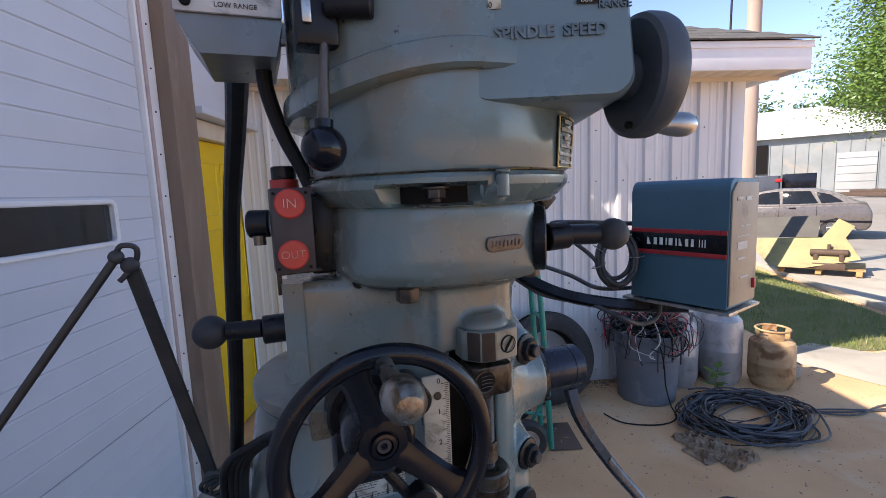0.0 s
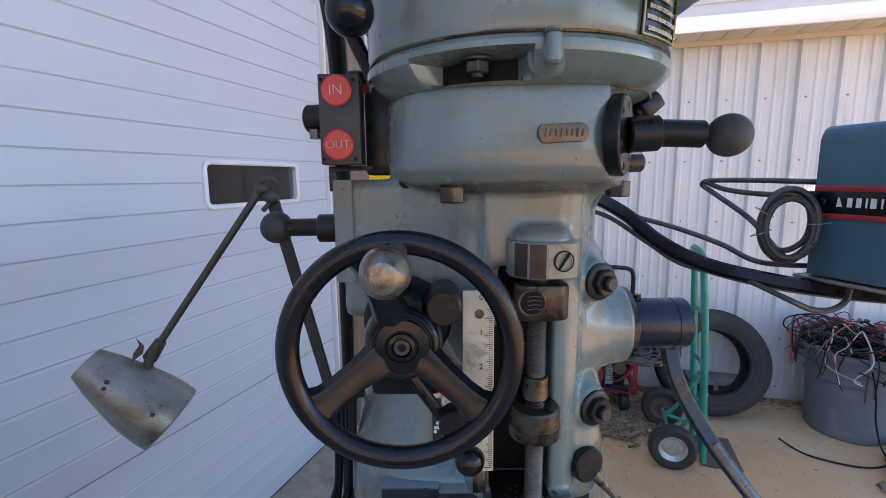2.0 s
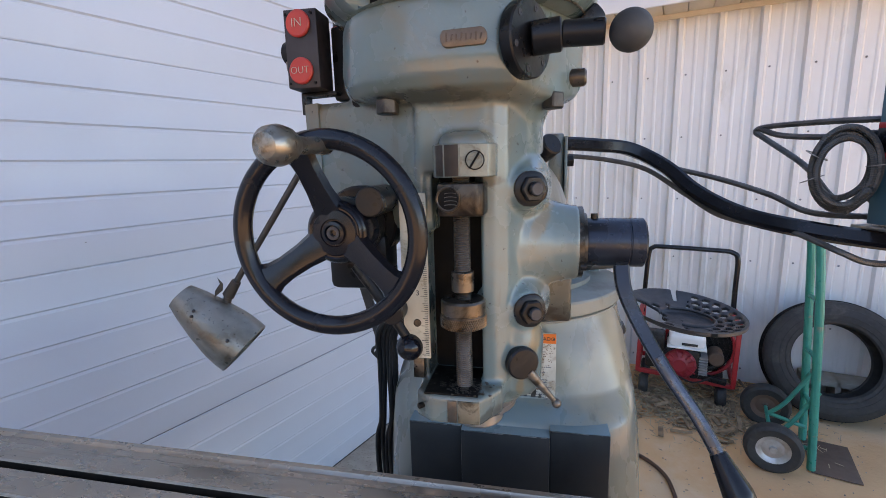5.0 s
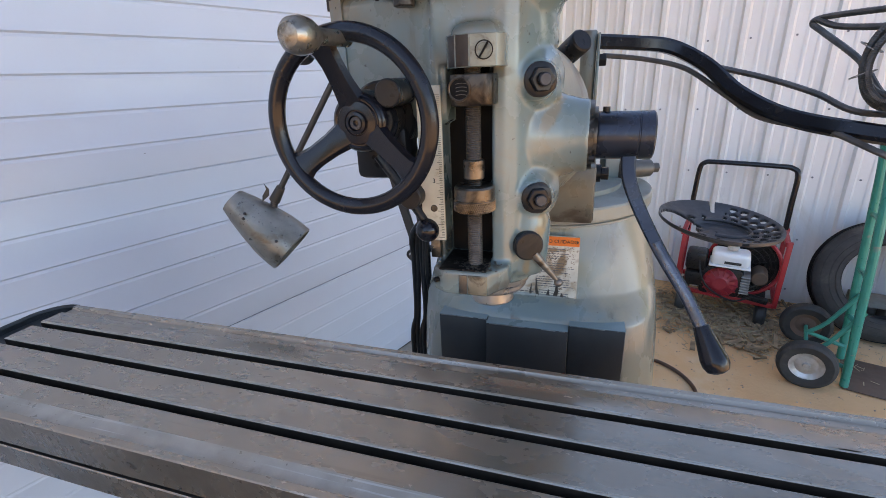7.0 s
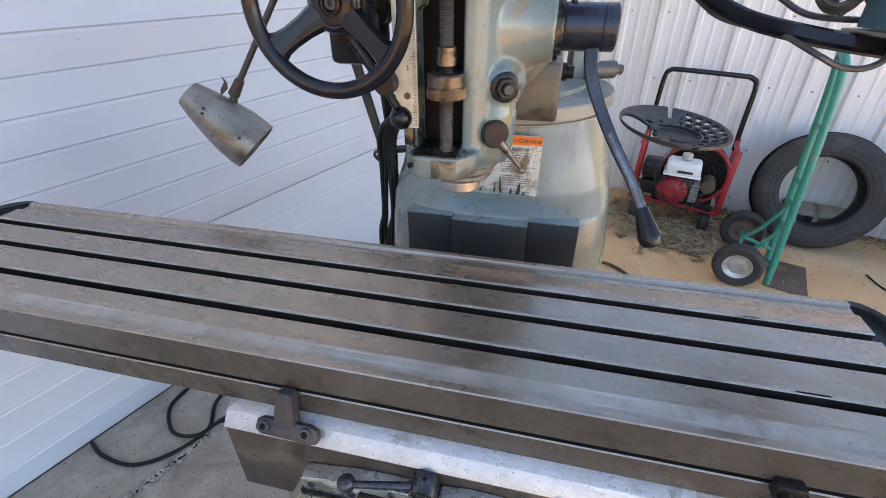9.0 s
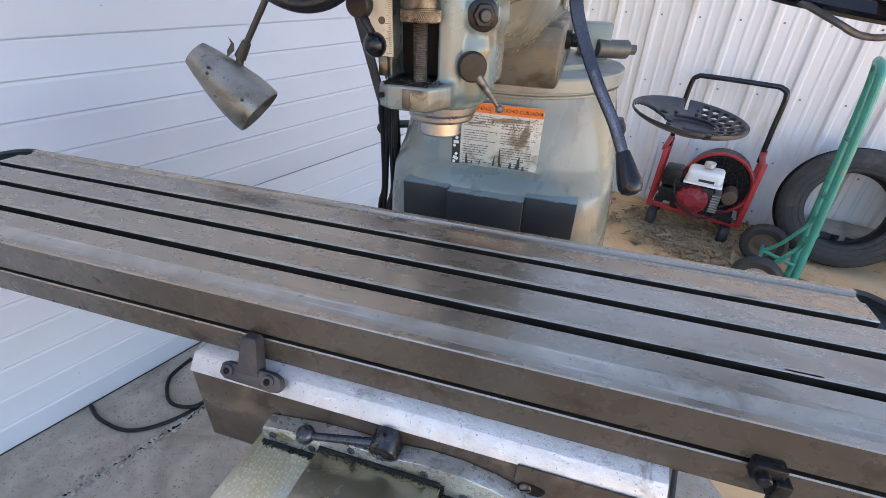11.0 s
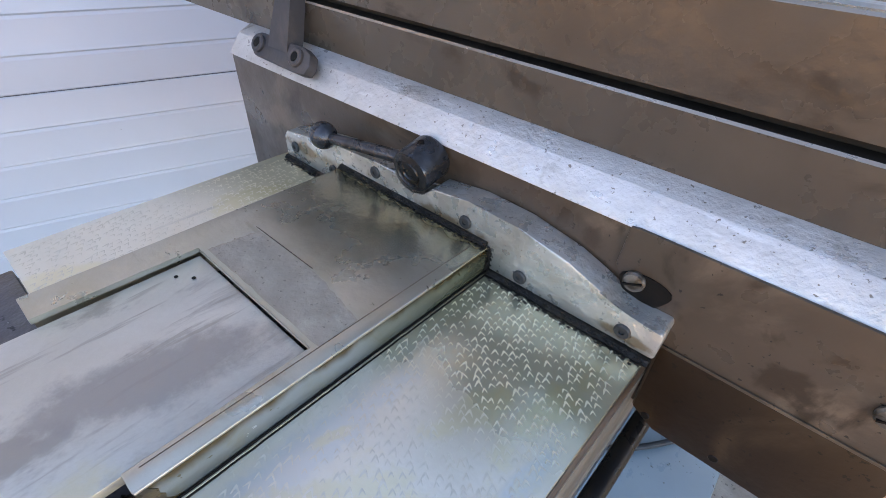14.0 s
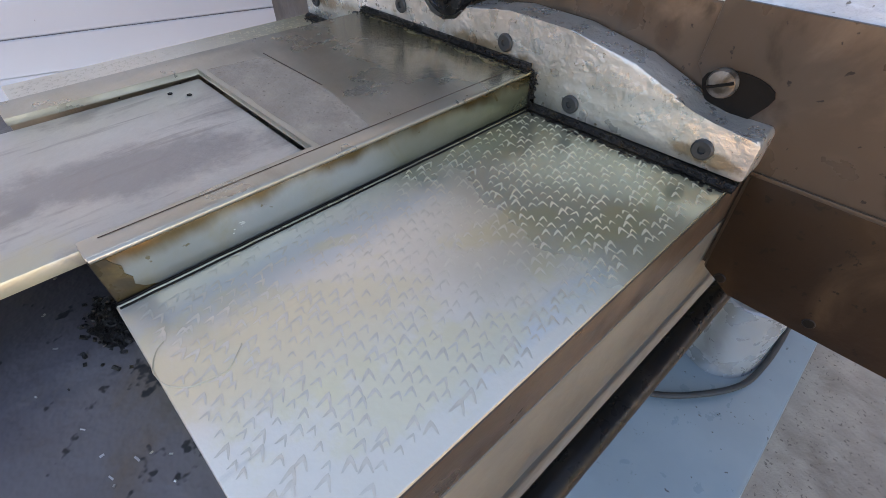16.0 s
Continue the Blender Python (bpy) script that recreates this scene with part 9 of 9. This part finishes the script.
gpoly = [(4.7, 3.1), (5.3, 2.55), (6.5, 2.35), (6.75, 3.1), (8.35, 5.75), (9.2, 7.2), (6.5, 7.0), (5.3, 4.3)]
bm.faces.new([bm.verts.new((x, y, 0.006)) for x, y in gpoly])
single("lawn", bm, M_turf, "strip of turf beside the building", "lawn", kind="structure")


def inside(x, y, poly):
    c = False
    for (x0, y0), (x1, y1) in zip(poly, poly[1:] + poly[:1]):
        if (y0 > y) != (y1 > y) and x < (x1 - x0) * (y - y0) / (y1 - y0) + x0:
            c = not c
    return c


verts, faces = [], []
while len(faces) < 16000:
    x, y = random.uniform(4.6, 9.3), random.uniform(2.2, 7.3)
    if not inside(x, y, gpoly):
        continue
    a, h, w_ = random.uniform(0, 6.28), random.uniform(0.03, 0.085), random.uniform(0.002, 0.0045)
    lx, ly = random.gauss(0, 0.025), random.gauss(0, 0.025)
    k = len(verts)
    verts += [(x - w_ * math.cos(a), y - w_ * math.sin(a), 0), (x + w_ * math.cos(a), y + w_ * math.sin(a), 0), (x + lx, y + ly, h)]
    faces.append((k, k + 1, k + 2))
me = bpy.data.meshes.new("grass")
me.from_pydata(verts, [], faces)
me.materials.append(M_grass)
tagged(new("grass", me), "short green grass strip beside the building", "grass", kind="stuff")

bm = NB()
prism(bm, [(6.75, 2.9, 0.0), (8.45, 5.65, 0.0), (9.7, 7.6, 0.0), (12.2, 6.6, 0.0), (11.0, 3.6, 0.0), (9.2, 1.2, 0.0), (7.2, 1.2, 0.0)], UP * 0.09, 0.012)
single("kerb_pad", bm, M_kerb, "raised pale concrete pad with a worn kerb", "kerb", kind="structure")
bm = NB()
bm.faces.new([bm.verts.new(p) for p in ((11.4, 2.0, 0.008), (70, -20, 0.008), (80, 60, 0.008), (20, 60, 0.008), (9.5, 7.4, 0.008), (12.4, 6.6, 0.008))])
single("road", bm, M_asphalt, "sunlit pale gravelly asphalt yard", "road", kind="structure")
bm = NB()
prism(bm, [(4.35, 2.9, 0.003), (5.05, 2.95, 0.003), (5.25, 2.5, 0.003), (6.5, 2.3, 0.003), (6.2, 1.4, 0.003), (4.5, 2.0, 0.003)], UP * 0.006, 0.002)
single("pavement_slab", bm, M_kerb, "pale sunlit concrete slab edge", "slab", kind="structure")

# pallet with a folded steel guard and an iron fitting
PF, PX = V((0.46, -0.888, 0)).normalized(), V((0.888, 0.46, 0)).normalized()
PO = V((8.02, 5.25, 0.09))


def pq(f, x, z):
    return PO + PF * f + PX * x + UP * z


pallet = thing("pallet", pq(0.5, 0.5, 0), "yellow-brown wooden pallet on the concrete", "pallet")
for i in range(3):
    bm = NB()
    box(bm, pq(0.04 + i * 0.5, 0.45, 0.06), (0.08, 0.9, 0.08), 0.004, axes=(PF, PX, UP))
    part("bearer", bm, M_pallet, pallet)
for i in range(7):
    bm = NB()
    box(bm, pq(0.54, 0.05 + i * 0.135, 0.111), (1.15, 0.09, 0.018), 0.003, axes=(PF, PX, UP))
    part("deck_board", bm, M_pallet, pallet)
scoop = thing("steel_guard", pq(0.2, 0.5, 0.12), "folded olive sheet-steel guard lying on the pallet", "machine guard")
bm = NB()
prism(bm, [pq(-0.55, 0.25, 0.55), pq(0.55, 0.25, 0.60), pq(0.75, 0.25, 0.92), pq(0.95, 0.25, 0.80), pq(0.85, 0.15, 0.62), pq(1.05, 0.0, 0.30), pq(0.35, -0.1, 0.125), pq(-0.10, -0.1, 0.125)], PX * 0.012 + UP * 0.004)
part("front_sheet", bm, M_olive, scoop)
bm = NB()
prism(bm, [pq(-0.55, 0.27, 0.56), pq(0.5, 0.27, 0.61), pq(0.5, 0.55, 0.95), pq(-0.55, 0.55, 0.90)], PX * 0.012)
part("dark_inside", bm, surf("dark_sheet", (0.09, 0.085, 0.07), (0.07, 0.065, 0.055), 4, 0.6, 0.1, 0.1), scoop)
fitting = thing("iron_fitting", pq(0.65, -0.02, 0.12), "rusty cast iron machine fitting on the pallet", "machine part")
bm = NB()
box(bm, pq(0.66, 0.02, 0.17), (0.42, 0.16, 0.10), 0.01, axes=(PF, PX, UP))
part("foot", bm, M_rust, fitting)
for f in (0.5, 0.82):
    bm = NB()
    box(bm, pq(f, 0.02, 0.31), (0.07, 0.10, 0.20), 0.015, axes=(PF, PX, UP))
    part("post", bm, M_rust, fitting)
bm = NB()
cyl(bm, pq(0.42, 0.02, 0.38), pq(0.90, 0.02, 0.39), 0.055, seg=16, bev=0.01)
cyl(bm, pq(0.66, 0.02, 0.40), pq(0.66, 0.02, 0.52), 0.025, seg=12)
part("spindle", bm, M_rust, fitting)

# parked saloon
CF = V((0.472, -0.8815, 0)).normalized()       # towards its tail
CL = V((0.8815, 0.472, 0)).normalized()
CO = V((14.0, 7.72, 0))


def cq(f, l, z):
    return CO + CF * f + CL * l + UP * z


car = thing("car", CO, "grey-brown four-door saloon car parked side-on", "car")
side = [(-3.95, 0.32), (-3.95, 0.60), (-3.75, 0.72), (-2.7, 0.84), (-2.45, 0.90), (0.40, 0.98), (0.60, 0.95), (0.70, 0.75), (0.70, 0.42), (0.62, 0.28), (0.40, 0.26), (0.36, 0.42), (0.22, 0.58), (0.0, 0.64), (-0.22, 0.58), (-0.36, 0.42), (-0.40, 0.24), (-2.35, 0.24), (-2.40, 0.42), (-2.55, 0.58), (-2.78, 0.64), (-3.0, 0.58), (-3.15, 0.42), (-3.2, 0.28)]
bm = NB()
prism(bm, [cq(f, 0, z) for f, z in side], CL * 1.75, 0.05, 2)
part("body", bm, M_car, car, angle=50)
bm = NB()
cab = [(-2.45, 0.88), (-1.75, 1.32), (-1.35, 1.39), (-0.55, 1.38), (-0.15, 1.28), (0.45, 0.97)]
rings = [[cq(f, l, z if k else z) for f, z in cab] for k, l in enumerate((0.10, 1.65))]
rings = [[cq(f, l + (0.14 * (z - 0.9) / 0.4 * (1 if l < 1 else -1)), z) for f, z in cab] for l in (0.04, 1.71)]
loft(bm, rings)
part("roof", bm, M_car, car, angle=25)
for pts in ([(-2.15, 0.97), (-1.68, 1.28), (-1.28, 1.33), (-1.24, 0.97)], [(-1.18, 0.97), (-1.20, 1.33), (-0.58, 1.32), (-0.40, 0.99)], [(-0.33, 0.99), (-0.48, 1.30), (-0.16, 1.22), (0.12, 1.02)]):
    bm = NB()
    prism(bm, [cq(f, 0.036 + 0.14 * (z - 0.9) / 0.4, z) for f, z in pts], -CL * 0.012, 0.01)
    part("side_window", bm, M_glassdark, car, "dark tinted side window")
for f in (0.0, -2.78):
    bm = NB()
    lathe(bm, [(0.20, 0.0), (0.215, -0.01), (0.30, -0.01), (0.325, 0.02), (0.33, 0.10), (0.325, 0.19), (0.20, 0.2)], cq(f, 0.03, 0.33), CL, 40)
    wh = part("wheel", bm, M_rubber, car)
    bm = NB()
    lathe(bm, [(0, 0.02), (0.05, 0.02), (0.055, 0.05), (0.06, 0.08), (0.19, 0.08), (0.195, 0.0), (0.21, -0.005), (0.21, 0.1), (0, 0.1)], cq(f, 0.03, 0.33), CL, 40)
    for i in range(6):
        a = i * math.pi / 3
        d = CF * math.cos(a) + UP * math.sin(a)
        box(bm, cq(f, 0.045, 0.33) + d * 0.115, (0.17, 0.05, 0.03), 0.006, axes=(d, CL, d.cross(CL)))
    part("rim", bm, M_hub, wh)
for f in (-0.95, -2.0):
    bm = NB()
    box(bm, cq(f, -0.012, 0.86), (0.16, 0.03, 0.03), 0.008, axes=(CF, CL, UP))
    part("door_handle", bm, M_blackpaint, car)
for f in (-0.42, -1.25, -2.25):
    bm = NB()
    box(bm, cq(f, -0.001, 0.62), (0.008, 0.006, 0.62), axes=(CF, CL, UP))
    part("door_gap", bm, M_dark, car)
bm = NB()
box(bm, cq(-0.9, -0.006, 0.50), (3.2, 0.02, 0.05), 0.006, axes=(CF, CL, UP))
part("side_strip", bm, M_blackpaint, car)

# pickup behind the saloon
TO = V((20.02, 13.24, 0)) - CF * 0.9


def tq(f, l, z):
    return TO + CF * f + CL * l + UP * z


pick = thing("pickup_truck", TO, "dark grey pickup truck parked behind the saloon", "pickup")
bm = NB()
prism(bm, [tq(-5.2, 0, 0.5), tq(-5.2, 0, 1.2), tq(-3.4, 0, 1.3), tq(-3.3, 0, 1.78), tq(0.9, 0, 1.82), tq(0.95, 0, 0.55)], CL * 1.9, 0.05)
part("body", bm, M_truck, pick)
bm = NB()
loft(bm, [[tq(-3.5, l, 1.75), tq(-2.9, l + k, 2.4), tq(-1.5, l + k, 2.45), tq(-1.2, l, 1.78)] for l, k in ((0.05, 0.1), (1.85, -0.1))])
part("cab", bm, M_glassdark, pick)
bm = NB()
box(bm, tq(-2.2, 0.95, 2.44), (1.5, 1.5, 0.06), 0.02, axes=(CF, CL, UP))
part("cab_roof", bm, M_truck, pick)
bm = NB()
box(bm, tq(1.55, 0.5, 1.45), (1.15, 0.08, 0.85), 0.01, axes=(CF, CL, UP))
part("trailer_side", bm, M_blackpaint, pick)
bm = NB()
box(bm, tq(0.9, -0.02, 1.62), (0.25, 0.06, 0.13), 0.01, axes=(CF, CL, UP))
part("tail_lamp", bm, M_tail, pick, "red tail lamp")
for f in (-0.4, -4.2):
    bm = NB()
    cyl(bm, tq(f, -0.02, 0.38), tq(f, 0.25, 0.38), 0.38, seg=28, bev=0.03)
    part("wheel", bm, M_rubber, pick)

# long barn
BU = V((0.52, -0.854, 0)).normalized()
BV = V((0.854, 0.52, 0)).normalized()
BO = V((48.0, 35.5, 0))


def bq(u, v, z):
    return BO + BU * u + BV * v + UP * z


barn = thing("barn", BO, "long grey metal barn with a white roof", "barn")
bm = NB()
loft(bm, [[bq(u, v, 0) for u, v in ((-14, 0), (24, 0), (24, 14), (-14, 14))], [bq(u, v, 5.9) for u, v in ((-14, 0), (24, 0), (24, 14), (-14, 14))]])
part("wall", bm, M_barn, barn)
for i in range(36):
    bm = NB()
    box(bm, bq(-13.5 + i * 1.05, -0.04, 2.95), (0.09, 0.08, 5.8), axes=(BU, BV, UP))
    part("wall_rib", bm, M_barn, barn)
bm = NB()
loft(bm, [[bq(-14.5, -0.7, 5.75), bq(-14.5, 7, 9.4), bq(-14.5, 14.7, 5.75)], [bq(8.5, -0.7, 5.75), bq(6.5, 7, 9.4), bq(9.5, 14.7, 5.75)], [bq(24.5, -0.7, 5.75), bq(16.5, 7, 6.9), bq(24.5, 14.7, 5.75)]])
part("roof", bm, M_barnroof, barn, angle=10)
bm = NB()
box(bm, bq(0.6, -0.05, 3.7), (3.0, 0.3, 3.0), axes=(BU, BV, UP))
part("dark_doorway", bm, M_dark, barn)
bdoor = part("barn_door", box(NB(), bq(9.1, -0.12, 2.0), (2.9, 0.2, 3.8), 0.02, axes=(BU, BV, UP)), M_barndoor, barn, "pale sectional barn door")
for k in range(5):
    bm = NB()
    box(bm, bq(9.1, -0.23, 0.4 + k * 0.75), (2.8, 0.05, 0.06), axes=(BU, BV, UP))
    part("door_joint", bm, M_barn, bdoor)
stack = thing("scrap_beams", bq(9.5, -13, 0), "stack of rusty steel beams lying in the yard", "beams")
for k in range(4):
    bm = NB()
    box(bm, bq(10.5 + k * 0.7, -14 + k * 0.5, 0.25 + 0.2 * (k % 2)), (8, 0.28, 0.28), 0.02, rot=(0, 0, 0), axes=((BU * 0.75 - BV * 0.66).normalized(), (BV * 0.75 + BU * 0.66).normalized(), UP))
    part("beam", bm, M_rust, stack)

# utility pole behind the corner and its wire
pole = thing("utility_pole", (7.27, 5.30, 0), "weathered wooden utility pole behind the building corner", "utility pole")
bm = NB()
cyl(bm, (7.27, 5.30, 0), (7.27, 5.30, 9.0), 0.105, 0.095, seg=20)
part("shaft", bm, M_polewood, pole)
bm = NB()
tube(bm, [(7.0, 5.45, 9.0), (6.98, 5.45, 6.0), (6.95, 5.46, 3.0)], 0.016, 8, 4)
part("down_wire", bm, M_cable, pole)


# trees
def tree(at, height, crown, n, leaf, seed, mat=None, label=""):
    rnd = random.Random(seed)
    t = thing("tree", at, label or "broad leafy green tree in full summer leaf", "tree", "trees")
    o = V(at)
    bm = NB()
    tube(bm, [o, o + V((0.1, 0, height * 0.25)), o + V((0.0, 0.15, height * 0.5)), o + V((0.15, 0.1, height * 0.85))], height * 0.022, 12, 5, scale=[1.2 - 0.9 * i / 15 for i in range(16)])
    part("trunk", bm, M_bark, t)
    clumps = []
    for i in range(34):
        a, zz = rnd.uniform(0, 6.28), rnd.uniform(0.40, 1.0)
        rr = crown * (0.35 + 0.65 * rnd.random()) * math.sin(math.pi * min(0.95, (zz - 0.18) / 0.9)) ** 0.6
        c = o + V((rr * math.cos(a), rr * math.sin(a), height * zz))
        clumps.append(c)
        bm = NB()
        st = o + V((0.05, 0.05, height * max(0.22, zz - 0.28)))
        mid = (st + c) / 2 + V((0, 0, height * 0.03))
        tube(bm, [st, mid, c], height * 0.007, 7, 4, scale=[1 - 0.8 * k / 8 for k in range(9)])
        part("limb", bm, M_bark, t)
    vs, fs = [], []
    for i in range(n):
        c = rnd.choice(clumps)
        s = crown * 0.24
        p_ = c + V((rnd.gauss(0, s), rnd.gauss(0, s), rnd.gauss(0, s * 0.62) - abs(rnd.gauss(0, s * 0.3))))
        u = V((rnd.gauss(0, 1), rnd.gauss(0, 1), rnd.gauss(0, 0.6))).normalized()
        v = u.cross(V((rnd.gauss(0, 1), rnd.gauss(0, 1), rnd.gauss(0, 1)))).normalized()
        l, w_ = leaf * rnd.uniform(0.6, 1.2), leaf * rnd.uniform(0.3, 0.5)
        k = len(vs)
        vs += [p_ - u * l, p_ + v * w_, p_ + u * l, p_ - v * w_]
        fs.append((k, k + 1, k + 2, k + 3))
    me = bpy.data.meshes.new("crown")
    me.from_pydata([tuple(v) for v in vs], [], fs)
    me.materials.append(mat or M_leaf)
    ob = new("crown", me)
    adopt(ob, t)
    ob["kind"] = "stuff"
    return t


tree((23.3, 8.5, 0), 11.8, 4.2, 230000, 0.085, 4, label="large leafy tree whose branches overhang the barn")
tree((62, 27, 0), 14, 7, 9000, 0.32, 9, label="tall leafy tree beside the barn")
for k in range(9):
    q = bq(-16 + k * 6.5, 34 + 5 * (k % 2), 0)
    tree((q.x, q.y, 0), 12.5 + 1.2 * (k % 3), 5.5, 3600, 0.45, 40 + k, M_farleaf, "distant tree behind the barn roof")
# rising land and more trees close the place behind the camera
bm = NB()
for i in range(60):
    a = math.pi * (0.75 + 0.9 * i / 59)
    r0 = 60
    h = 5 + 3 * noise.noise(V((i * 0.4, 0, 3)))
    p0 = V((r0 * math.cos(a), r0 * math.sin(a), 0))
    bmesh.ops.create_icosphere(bm, subdivisions=2, radius=5, matrix=Matrix.Translation(p0 + UP * h * 0.5) @ Matrix.Diagonal((1, 1, h / 5, 1)))
for v in bm.verts:
    v.co += V((noise.noise(v.co * 0.5), noise.noise(v.co * 0.5 + V((5, 0, 0))), noise.noise(v.co * 0.6))) * 1.5
single("far_hedge", bm, M_farleaf, "distant belt of trees round the yard", "trees", kind="stuff")
